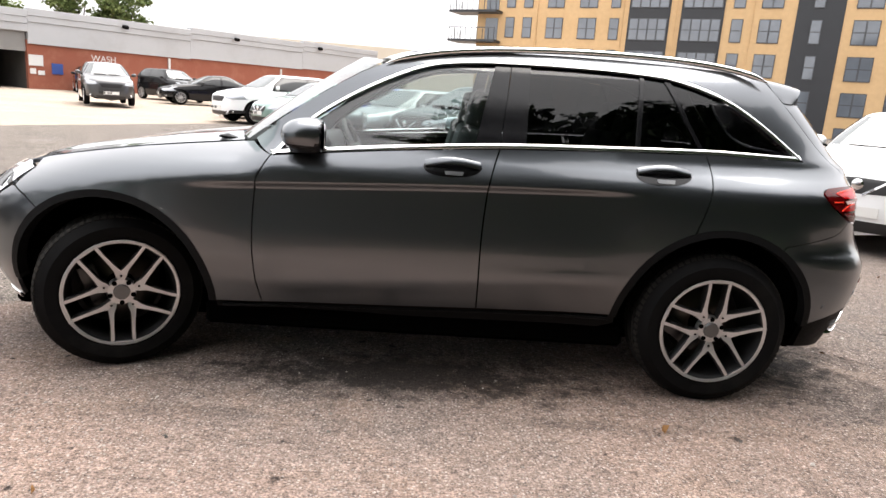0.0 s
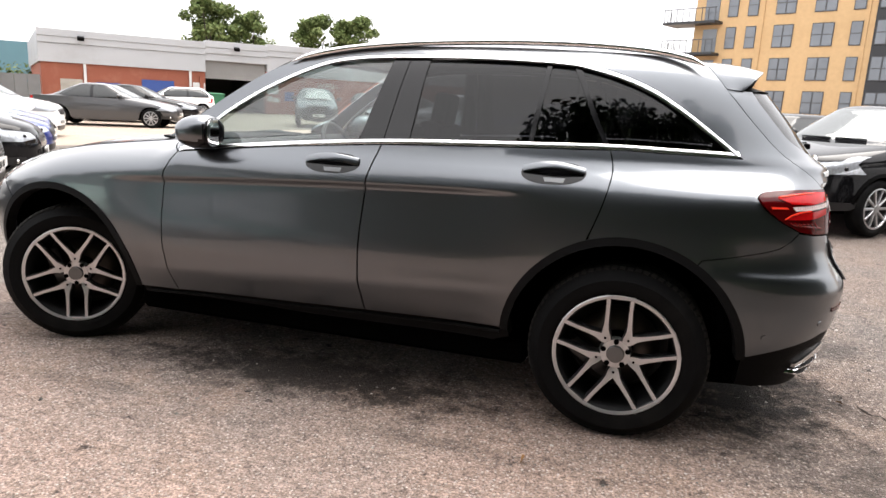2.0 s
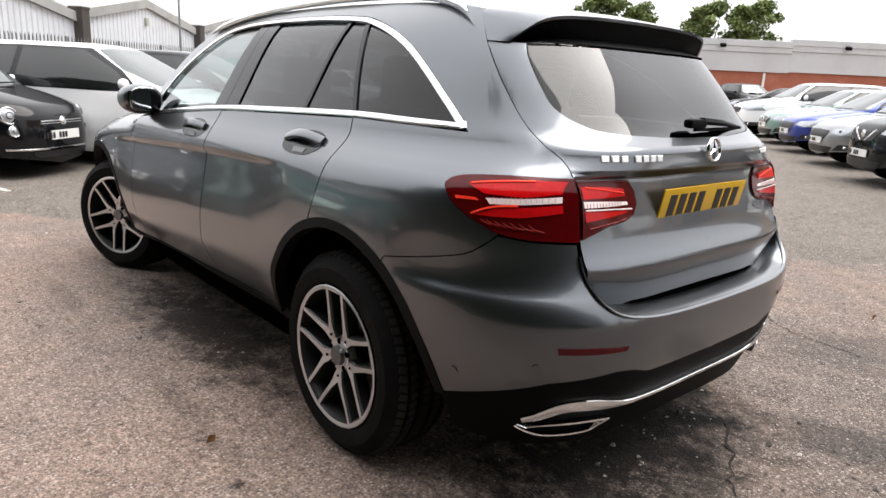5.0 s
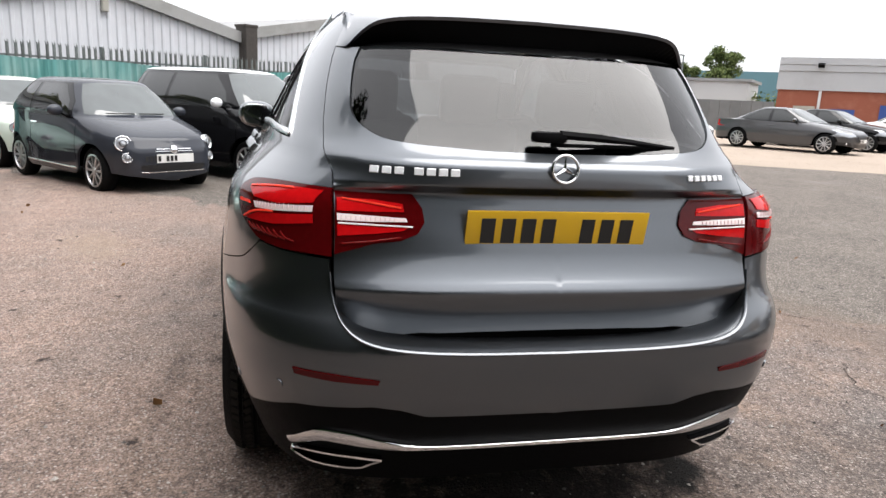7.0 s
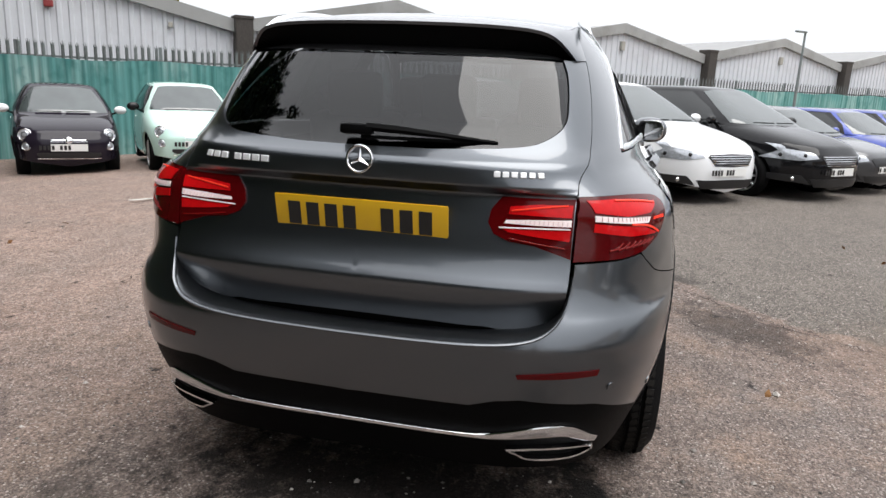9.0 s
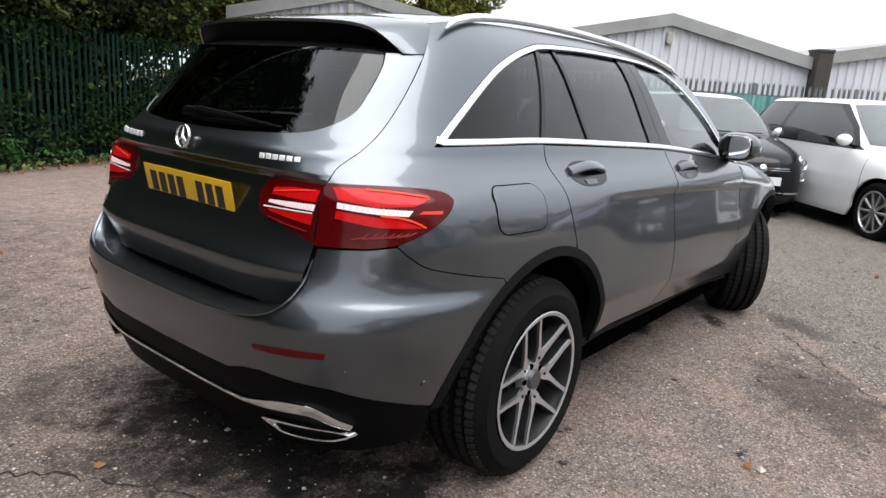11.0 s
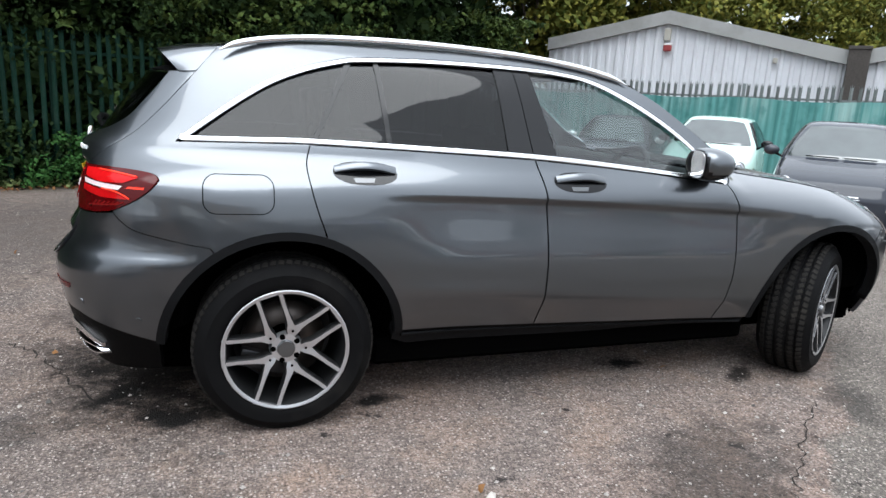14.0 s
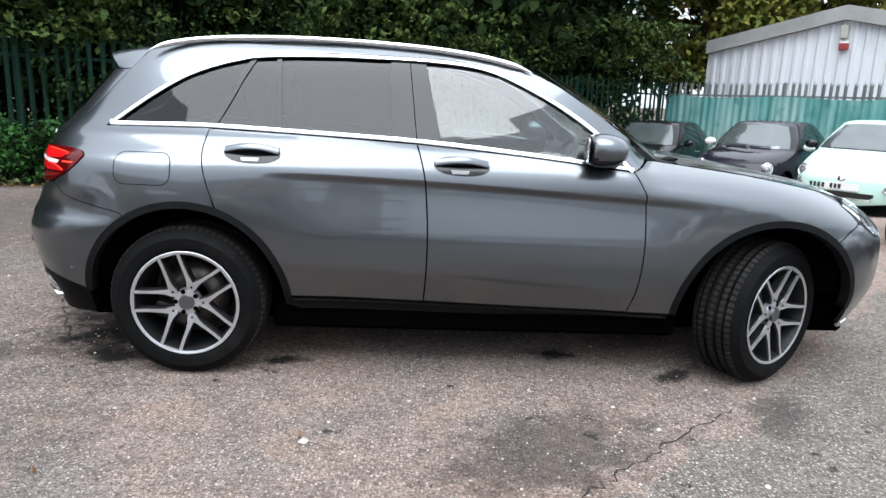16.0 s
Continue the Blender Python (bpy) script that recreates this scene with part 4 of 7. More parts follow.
blk("inner_wall", 8.45, 12.85, 8, 8.2, 0, 3.5, DARKROOM)
blk("inner_ceiling", 8.45, 12.85, .3, 8, 3.5, 3.6, DARKROOM)
blk("bollard", 8.4, 8.62, -.12, 0, 0, 2.4, RED_BRICK)
for u0, u1, z0, z1, m_, nm in ((8.0, 8.72, 1.5, 2.05, WHITE_BOARD, "white_sign"), (12.6, 13.35, 1.6, 2.2, WHITE_BOARD, "white_sign"), (12.65, 12.95, 1.15, 1.45, WHITE_BOARD, "white_sign"),
                               (13.05, 13.4, 1.1, 1.35, WHITE_BOARD, "white_sign"), (8.5, 8.74, 1.15, 1.4, WHITE_BOARD, "white_sign"), (5.1, 6.9, .95, 2.05, BLUE_BOARD, "blue_window_board"), (2.7, 3.95, 1.2, 1.75, BLUE_BOARD, "blue_window_board"),
                               (.9, 2.0, 1.15, 1.85, mat("faded_board", (.34, .32, .28), .7, 0, 0, .4, 3), "faded_board"), (13.8, 14.4, 1.2, 1.8, BLUE_BOARD, "blue_window_board")):
    blk(nm, u0, u1, -.05, -.003, z0, z1, m_)
for u in (2.15, 7.85, 21.0, 30.0):
    blk("downpipe", u - .07, u + .07, -.10, -.003, 0, 2.72, WHITE_METAL)
for u in (2.0, 10.6, 18.0, 25.9, 33.5):
    bm = bmesh.new()
    box(bm, (.34, .22, .2), (u, -.42, 4.02 + .016 * u), (25, 0, 0), .02)
    box(bm, (.05, .3, .05), (u, -.28, 4.12 + .016 * u))
    part("floodlight", bm, SATIN_BLACK, shop, "black floodlight on a bracket")
lettering("lettering", "WASH", .52, pose(16.8, -.004, 2.12, 90, 0, 0), WHITE_BOARD, shop, .003, label="white painted letters")
lettering("lettering", "BAY", .40, pose(17.0, -.004, 1.72, 90, 0, 0), WHITE_BOARD, shop, .003, label="white painted letters")

# ---- flats ----
flats = thing("apartment_building", "yellow brick block of flats with dark window bays", "building", pose(8.0, 62.7, 0, 0, 0, math.degrees(math.atan2(-.493, .87))))
FR = mat("dark_window_frame", (.05, .052, .058), .4)


def fl(name, u0, u1, y0, y1, z0, z1, m, parent=None, label=""):
    return blk(name, u0, u1, y0, y1, z0, z1, m, parent or flats, label)


fl("wall", -4.2, 46, 0, 12, -1, 13.0, YELLOW_BRICK)
fl("parapet", -4.4, 46.2, -.25, 12.2, 13.0, 13.75, SLATE)
cols = [(-1.2, .9, 0), (.55, .9, 0), (2.9, 1.6, 0), (5.95, 1.65, 0), (8.8, .85, 0), (10.6, 3.2, 1), (15.0, 3.1, 1), (18.9, .9, 0), (21.0, 1.6, 0), (24.7, .8, 2), (27.6, 1.8, 0), (30.6, .9, 0), (33, 3.1, 1), (37.5, 1.6, 0), (41, 1.6, 0)]
fl("dark_panel", 23.6, 26.9, -.06, 0, 0, 13.0, SLATE)
rows_ = [(10.25, 12.05), (7.55, 9.4), (4.85, 6.7), (2.15, 4.0), (-.2, 1.3)]
for u, w, kind_ in cols:
    if kind_ == 1:
        fl("bay_panel", u - .15, u + w + .15, -.10, 0, 0, 12.6, SLATE)
    for z0, z1 in rows_:
        yb = -.11 if kind_ == 1 else (-.07 if kind_ == 2 else -.01)
        wd = fl("window", u, u + w, yb - .05, yb, z0, z1, FR)
        n = 4 if kind_ == 1 else (2 if w > 1.2 else 1)
        for i in range(n):
            a, b = u + w * i / n + .06, u + w * (i + 1) / n - .06
            zm = z0 + (z1 - z0) * .5
            fl("pane", a, b, yb - .064, yb - .052, z0 + .07, zm - .04, PANE, wd)
            fl("pane", a, b, yb - .064, yb - .052, zm + .04, z1 - .07, PANE, wd)
for z in (9.9, 7.2, 4.5):
    bal = fl("balcony", -6.6, -1.6, -1.5, 1.2, z - .22, z, SLATE, None, "dark cantilevered balcony")
    for u in np.linspace(-6.5, -1.7, 9):
        fl("baluster", u - .025, u + .025, -1.46, -1.41, z, z + 1.05, FR, bal)
    fl("handrail", -6.55, -1.65, -1.48, -1.40, z + 1.05, z + 1.12, FR, bal)
    for y in np.linspace(-1.4, 1.1, 5):
        fl("baluster", -6.55, -6.5, y - .025, y + .025, z, z + 1.05, FR, bal)
    fl("door", -3.3, -2.0, -.06, -.01, z, z + 2.1, PANE)
for u in (1.9, 9.9, 14.4, 20.4):
    fl("downpipe", u, u + .08, -.1, -.02, 0, 12.9, YELLOW_BRICK)

# ---- far sheds, hedge, grey boundary fence, lamp posts ----
low = thing("long_white_shed", "long low white shed beyond the grey boundary fence", "shed", pose(-48, 27, 0, 0, 0, 47))
blk("wall", -14, 8, 0, 6, -.2, 3.6, mat("white_sheet_wall", (.495, .495, .495), .6, 0, 0, .06, .5), low)
blk("roof", -14.2, 8.2, -.2, 6.2, 3.6, 3.8, ROOF_SHEET, low)
blue = thing("blue_shed", "far blue-green metal shed behind a hedge", "shed", pose(-62, 46, 0, 0, 0, 47))
blk("wall", -12, 16, 0, 8, 0, 5.6, mat("blue_green_sheet", (.09, .1875, .225), .6, 0, 0, .08, .5), blue)
V, F = [], []
for i in range(26):
    leaves(V, F, (-46 + i * .55, 33.5 + i * .5, 1.7), 1.2, 110, .32, rnd, 1.2)
tagged(mesh_ob("hedge", V, F, LEAF_MID, None, "", False), "green hedge beyond the boundary fence", "hedge", kind="stuff")
gf = thing("boundary_fence", "plain grey boundary fence at the yard's far end", "fence", pose(-38.5, 20.5, 0, 0, 0, 36), kind="structure")
for i in range(16):
    blk("panel", i * .62 - .3, i * .62 + .3, 0, .05, 0, 2.0, mat("grey_fence_board", (.15, .15, .15), .8, 0, 0, .2, 2, random=.1) if i == 0 else bpy.data.materials["grey_fence_board"], gf)
beige = thing("beige_block", "far beige industrial block on the horizon", "building", pose(10, 160, 0, 0, 0, 10))
blk("wall", -60, 60, 0, 20, 0, 12, mat("beige_render", (.465, .42, .3525), .8, 0, 0, .08, .2), beige)


def lamp_post(x, y, h, yaw, group):
    lp = thing("street_lamp", "slim grey street lamp with a flat head", "street lamp", pose(x, y, ground_z(x, y), 0, 0, yaw), group)
    tube("pole", [(0, 0, 0), (0, 0, h * .5), (0, 0, h)], [.055, .045, .035], GALV, lp)
    bm = bmesh.new()
    box(bm, (.5, .14, .06), (-.22, 0, h + .02), (0, 0, 0), .02)
    part("lamp_head", bm, GALV, lp)


lamp_post(-21.6, 6.9, 3.75, 130, "street lamps")
lamp_post(-29, 19.0, 3.9, 130, "street lamps")

# ---- the grey car: body surface ----
LOW_Z = curve([(.2, .83), (.30, .868), (.39, .900), (.5, .932), (.62, .950), (.70, .950), (.78, .946), (.86, .940), (.92, .935), (.97, .931), (1.0, .926), (1.06, .903), (1.12, .872), (1.16, .845), (1.3, .77)])
TOP_Z = curve([(1.0, .905), (1.06, .885), (1.12, .86), (1.16, .845), (1.25, .80), (1.35, .75), (1.45, .695), (1.52, .645), (1.60, .56), (1.66, .48)])
LOW_X = curve([(-2.4, .965), (-1.4, 1.0), (0, 1), (1.2, .99), (1.9, .985), (2.4, .985)])
TOP_X = curve([(-1.2, .89), (-.8, .93), (-.3, .985), (.3, 1.005), (.9, .98), (1.33, .95), (1.82, .90), (2.3, .86)])
REAR = curve([(.2, 2.225), (.35, 2.283), (.45, 2.320), (.56, 2.343), (.645, 2.354), (.675, 2.355), (.70, 2.347), (.74, 2.326), (.82, 2.284), (.92, 2.257), (1.05, 2.245), (1.145, 2.235), (1.2, 2.17), (1.45, 1.98), (1.6, 1.85), (1.66, 1.8)])
NOSE = curve([(.2, -2.15), (.35, -2.26), (.5, -2.31), (.7, -2.30), (.82, -2.24), (.95, -2.08), (1.1, -1.85), (1.3, -1.7), (1.6, -1.6)])
CREASE = curve([(-1.4, .91), (-1.07, .922), (-.74, .939), (.31, .989), (1.05, 1.007), (1.5, 1.01)])
CREASE_LOW = curve([(-1.0, .46), (-.75, .475), (.29, .54), (.87, .571), (1.2, .58)])
WING_EDGE = curve([(-2.3, .80), (-2.1, .87), (-1.9, .935), (-1.6, 1.0), (-1.3, 1.05), (-1.0, 1.085), (-.75, 1.11), (-.5, 1.12)])
BONNET_MID = curve([(-2.4, .70), (-2.30, .75), (-2.19, .85), (-1.95, .955), (-1.5, 1.046), (-1.2, 1.090), (-.95, 1.122), (-.7, 1.143)])
XB, XA, POW = 1.2, -1.3, 4


def width(x, z):
    k = ease((z - 1.02) / .14)
    w = LOW_Z(z) * LOW_X(x) * (1 - k) + TOP_Z(z) * TOP_X(x) * k
    amp = ease((x + 1.12) / .45) * ease((1.12 - x) / .45)
    dz = CREASE(x) - z
    w = w - .020 * amp * ease(dz / .030) * (1 - ease((dz - .030) / .33))
    amp2 = ease((x + 1.0) / .5) * ease((1.15 - x) / .5)
    d2 = CREASE_LOW(x) - z
    w = w + amp2 * (.006 * ease(1 - np.abs(d2) / .08) - .034 * np.clip(d2 / .17, 0, 1.2))
    w = w + .012 * np.exp(-((x - 1.45) / .42) ** 2) * ease((z - .55) / .25) * ease((1.04 - z) / .16)
    w = w - .017 * ease((x - 1.72) / .22) * ease((z - .728) / .045) * (1 - ease((z - .785) / .13))
    kf = ease((-.66 - x) / .2)
    z1 = WING_EDGE(x)
    t = np.clip((z - (z1 - .16)) / (.16 / .663), 0, .97)
    return w * (1 - kf + kf * (1 - t ** 2.2) ** (1 / 2.2))


def body(s, z):
    """The body's left-right half surface: s runs along the side (metres) and on round both ends (radians)."""
    s, z = np.asarray(s, float), np.asarray(z, float)
    th = np.where(s > XB, s - XB, np.where(s < XA, XA - s, 0.0))
    n = np.where(s < XA, 2.55, 4.0)
    sn, cs = np.sin(th), np.cos(th)
    rho = (np.abs(sn) ** n + np.abs(cs) ** n) ** (-1 / n)
    a = np.where(s > XB, REAR(z) - XB, XA - NOSE(z))
    x = np.where(s > XB, XB + a * rho * sn, np.where(s < XA, XA - a * rho * sn, s))
    y = width(x, z) * np.where((s > XB) | (s < XA), rho * cs, 1.0)
    return np.stack([x, y, z], -1)


def sx(x, z):
    """The s at which the surface lies at length x and height z."""
    if x > XB:
        X = min((x - XB) / float(REAR(z) - XB), .9995)
        return XB + math.atan2(X, (1 - X ** 4) ** .25)
    if x < XA:
        X = min((XA - x) / float(XA - NOSE(z)), .9995)
        return XA - math.atan2(X, (1 - X ** 2.55) ** (1 / 2.55))
    return x


def sy(y, z):
    """The s on the tail at which the surface lies y from the middle."""
    lo, hi = XB, XB + math.pi / 2
    for _ in range(40):
        m = (lo + hi) / 2
        lo, hi = (m, hi) if float(body(m, z)[1]) > y else (lo, m)
    return lo


def on(pts):
    return [(sx(x, z), z) for x, z in pts]


def on_n(s, z):
    """Points and outward normals of the body surface along a curve in (s, z)."""
    s, z = np.asarray(s, float), np.asarray(z, float)
    e = 1e-3
    n = np.cross(body(s + e, z) - body(s - e, z), body(s, z + e) - body(s, z - e))
    p = body(s, z)
    n *= np.sign(np.sum(n * (p - np.array([0.0, 0, .7])), axis=1))[:, None]
    return p, n / np.linalg.norm(n, axis=1)[:, None]


CREASE_ROWS = [([(x, float(CREASE(x)) - d) for x in np.arange(-1.2, 1.3, .016)], .014) for d in (-.012, -.003, .004, .011, .018, .026, .036, .052)]
CREASE_ROWS += [([(x, float(CREASE_LOW(x)) - d) for x in np.arange(-1.0, 1.05, .02)], .012) for d in (-.07, -.05, -.033, -.016, 0, .014, .028, .045, .06)]

car = thing("suv_car", "dark metallic grey five-door SUV with bright window surrounds and alloy wheels", "car")

BELT = [(1.333, 1.188), (.859, 1.174), (.353, 1.154), (-.156, 1.113), (-.683, 1.06)]
DLO_TOP = [(1.843, 1.180), (1.745, 1.259), (1.605, 1.359), (1.476, 1.437), (1.344, 1.492), (1.209, 1.530), (1.10, 1.547), (.796, 1.560), (.422, 1.558), (.16, 1.545),
           (-.033, 1.507), (-.26, 1.404), (-.434, 1.300), (-.556, 1.207), (-.643, 1.116), (-.683, 1.06)]
C_SHUT = [(1.333, 1.188), (1.352, 1.11), (1.341, 1.027), (1.318, .94), (1.28, .833)]
B_SHUT = [(.353, 1.154), (.325, 1.06), (.307, .964), (.292, .759), (.292, .57), (.300, .389)]
A_SHUT = [(-.683, 1.06), (-.722, .99), (-.743, .93), (-.752, .734), (-.74, .52), (-.715, .362)]
GATE = [(1.68, 1.557), (1.763, 1.452), (1.886, 1.313), (1.995, 1.207), (2.122, 1.122), (2.168, 1.074)]
LAMP_TOP = [(2.168, 1.074), (2.05, 1.075), (1.95, 1.068), (1.91, 1.058), (1.897, 1.042)]
LAMP_BOT = [(1.897, 1.042), (1.93, 1.004), (1.98, .966), (2.03, .938), (2.07, .918), (2.13, .905), (2.205, .898)]
BUMP_LINE = [(2.07, .914), (2.035, .88), (1.985, .85), (1.86, .82), (1.72, .795)]
ROOF_EDGE = [(1.68, 1.557), (1.55, 1.578), (1.3, 1.592), (.8, 1.602), (.4, 1.596), (.1, 1.572), (-.12, 1.532), (-.30, 1.46), (-.47, 1.355), (-.62, 1.25), (-.76, 1.15), (-.80, 1.115)]
AR = .487


def arc(cx, r, a0, a1, n=18, cz=.36):
    return [(cx + r * math.cos(radians(a)), cz + r * math.sin(radians(a))) for a in np.linspace(a0, a1, n)]


def ang(cx, x, z):
    return math.degrees(math.atan2(z - .36, x - cx))


RX, FX = 1.4365, -1.425
rear_arch = arc(RX, AR, ang(RX, 1.72, .795), ang(RX, 1.28, .833), 10)
rear_arch2 = arc(RX, AR, ang(RX, 1.28, .833), 173, 16)
front_arch = arc(FX, AR, 0, 128, 24)

for sd in (-1, 1):
    dlo = spline([(1.825, 1.1815), (1.6, 1.185)] + BELT, 6)[:-1] + spline(DLO_TOP[::-1][:-1] + [(1.815, 1.206), (1.836, 1.190)], 6)[:-1]
    uni = (spline(ROOF_EDGE, 5)[::-1] + spline(GATE, 5)[1:] + spline(LAMP_TOP, 4)[1:] + spline(LAMP_BOT[:5], 4)[1:] + spline(BUMP_LINE, 5)[1:]
           + rear_arch + spline(C_SHUT, 5)[::-1][1:] + spline([(1.333, 1.188), (1.6, 1.185), (1.843, 1.180)], 5)[1:] + spline(DLO_TOP, 6)[1:])
    sheet("body_side", on(uni), body, GREY_PAINT, car, sd, .034, .0014, rows=CREASE_ROWS, edge=.014)
    fd = spline(BELT[2:], 6)[::-1] + spline(B_SHUT, 6)[1:] + spline([(.300, .389), (-.2, .374), (-.715, .362)], 5)[1:] + spline(A_SHUT, 6)[::-1][1:-1]
    door1 = sheet("front_door", fd, body, GREY_PAINT, car, sd, .034, .0036, rows=CREASE_ROWS, edge=.014)
    rd = spline(BELT[:3], 6)[::-1] + spline(C_SHUT, 6)[1:] + rear_arch2 + spline([(.95, .402), (.6, .395), (.300, .389)], 4) + spline(B_SHUT, 6)[::-1][1:-1]
    door2 = sheet("rear_door", on(rd), body, GREY_PAINT, car, sd, .034, .0036, rows=CREASE_ROWS, edge=.014)
    wing = (spline(A_SHUT, 6) + [(-.88, .362)] + front_arch + [(-1.80, .80), (-1.875, .832), (-1.815, .912), (-1.84, float(WING_EDGE(-1.84)) - .006)]
            + [(x, float(WING_EDGE(x)) - .002) for x in np.linspace(-1.80, -.8, 14)])
    sheet("front_wing", on(wing), body, GREY_PAINT, car, sd, .034, .0025, rows=CREASE_ROWS, edge=.014)
    # bright trim round the windows
    loop = shrink(on(dlo), .011)
    P, Nn = on_n([q[0] for q in loop], [q[1] for q in loop])
    ribbon("window_trim", P, Nn, .021, .008, ALU_TRIM, car, "bright aluminium window surround", True, sd, .6)
    # window panes and black pillars
    front_pane = [(.245, 1.16), (-.15, 1.123), (-.56, 1.083), (-.575, 1.15), (-.53, 1.205), (-.42, 1.292), (-.25, 1.392), (-.03, 1.491), (.16, 1.527), (.325, 1.538)]
    mid_pane = [(1.000, 1.196), (.7, 1.186), (.464, 1.178), (.487, 1.541), (.796, 1.543), (1.03, 1.534)]
    fix_pane = [(1.315, 1.205), (1.012, 1.197), (1.045, 1.533), (1.14, 1.522)]
    qtr_pane = [(1.80, 1.196), (1.6, 1.202), (1.335, 1.206), (1.17, 1.520), (1.344, 1.473), (1.476, 1.416), (1.605, 1.339), (1.735, 1.246)]
    for nm, q, mt, lb in (("front_window", front_pane, CLEAR_GLASS, "clear front door glass"), ("rear_window", mid_pane, PRIVACY_GLASS, "dark privacy glass"),
                          ("fixed_pane", fix_pane, PRIVACY_GLASS, ""), ("quarter_window", qtr_pane, PRIVACY_GLASS, "dark privacy glass")):
        ob = sheet(nm, on(q), body, mt, car, sd, .06, -.004, 0, (), lb, -.012)
        ob.visible_shadow = False
    for nm, q in (("pillar_trim", [(.350, 1.152), (.235, 1.156), (.322, 1.545), (.397, 1.548)]), ("pillar_trim", [(.472, 1.17), (.355, 1.158), (.401, 1.548), (.492, 1.548)]),
                  ("window_divider", [(1.012, 1.19), (.992, 1.19), (1.024, 1.54), (1.046, 1.54)]), ("pillar_trim", [(1.335, 1.195), (1.312, 1.195), (1.138, 1.53), (1.165, 1.53)]),
                  ("mirror_base", [(-.555, 1.075), (-.665, 1.066), (-.635, 1.11), (-.555, 1.19)])):
        sheet(nm, on(q), body, GLOSS_BLACK, car, sd, .05, 0, .012, (), "", -.006)
    # wheel-arch cladding
    for cx, a0, a1, nm in ((RX, 4, 176, "rear_arch_cladding"), (FX, 0, 178, "front_arch_cladding")):
        ring = arc(cx, AR + .012, a0, a1, 28) + arc(cx, AR - .022, a1, a0, 28)
        sheet(nm, on(ring), body, CLADDING, car, sd, .03, 0, .05, (), "", .003)
    sheet("sill", on([(.97, .40), (.6, .392), (.300, .386), (-.2, .371), (-.715, .359), (-.935, .355), (-.93, .315), (0, .305), (.9, .315), (.975, .345)]), body, CLADDING, car, sd, .04, 0, .05, (), "", -.022)
    lip_x = np.linspace(-.90, .94, 30)
    lip_z = np.interp(lip_x, [-.935, -.2, .3, .6, .97], [.352, .368, .383, .389, .397]) - .016
    tube("sill_lip", [(x, sd * (float(width(x, z)) - .010), z) for x, z in zip(lip_x, lip_z)], .0045 + .006 * np.abs(lip_x) ** 3, CLADDING, car, "", 8)
    # door handles: a dark bowl with a bar across it
    for dr, hx, hz in ((door1, .140, 1.060), (door2, 1.118, 1.084)):
        oval = [(hx + .132 * math.copysign(abs(math.cos(a)) ** .8, math.cos(a)), hz + .043 * math.sin(a) + .004 * math.cos(a)) for a in np.linspace(0, 2 * math.pi, 36, endpoint=False)]
        sheet("handle_bowl", on(oval), body, GLOSS_BLACK, dr, sd, .02, 0, .004, (), "gloss dark handle recess", .0012)
        bar = spline([(hx - .125, hz + .008), (hx - .06, hz + .013), (hx, hz + .014), (hx + .06, hz + .013), (hx + .125, hz + .010)], 6)
        P, Nn = on_n([q[0] for q in bar], [q[1] for q in bar])
        k = np.sin(np.linspace(0, math.pi, len(bar)))[:, None]
        ribbon("door_handle", P + Nn * (.004 + .024 * k), Nn, .034, .016, GREY_PAINT, dr, "", False, sd)
        # the bowl's sky glint, painted as a paler satin patch
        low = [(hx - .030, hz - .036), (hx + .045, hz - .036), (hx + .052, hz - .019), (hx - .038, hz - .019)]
        sheet("handle_bowl", low, body, CAP_AND_GLINT, dr, sd, .02, 0, 0, (), "", .003)
    # filler flap on the right-hand side
    if sd > 0:
        c0, c1, h, r = 1.614, 1.0, .130, .045
        flap = []
        for qx, qz, a in ((1.614 + .128 - r, 1.069 - r, 0), (1.614 - .128 + r, 1.069 - r, 90), (1.614 - .128 + r, .929 + r, 180), (1.614 + .128 - r, .929 + r, 270)):
            flap += [(qx + r * math.cos(radians(a + b)), qz + r * math.sin(radians(a + b))) for b in range(0, 91, 15)]
        sheet("filler_flap_gap", on(flap), body, VOID, car, 1, .04, -.0035, 0, (), "", .0006)
        sheet("filler_flap", on(flap), body, GREY_PAINT, car, 1, .04, 0, 0, (), "", .0014)
    # roof rail
    rail = spline([(-.20, 1.512), (-.10, 1.548), (.10, 1.588), (.40, 1.618), (.8, 1.634), (1.2, 1.630), (1.45, 1.610), (1.60, 1.580), (1.67, 1.550)], 6)
    rp = [(x, sd * (float(width(x, min(z - .03, 1.60))) - .005), z) for x, z in rail]
    tube("roof_rail", [(x, y, z - .008) for x, y, z in rp], .0135 * np.clip(np.minimum(np.arange(len(rp)), np.arange(len(rp))[::-1]) / 7 + .15, 0, 1), ALU_TRIM, car, "polished aluminium roof rail", 10, 1.1)
    # tail lamp, outer half
    y_seam = float(body(sx(2.168, 1.074), 1.074)[1]) + .002
    lamp = on(spline(LAMP_TOP, 5) + spline(LAMP_BOT[:6], 5)[1:]) + [(sy(y_seam, z), z) for z in (.899, .94, .985, 1.03)]
    tl = sheet("tail_lamp", lamp, body, LAMP_DARK_RED, car, sd, .022, .002, .02, (), "deep red tail lamp lens", .006)
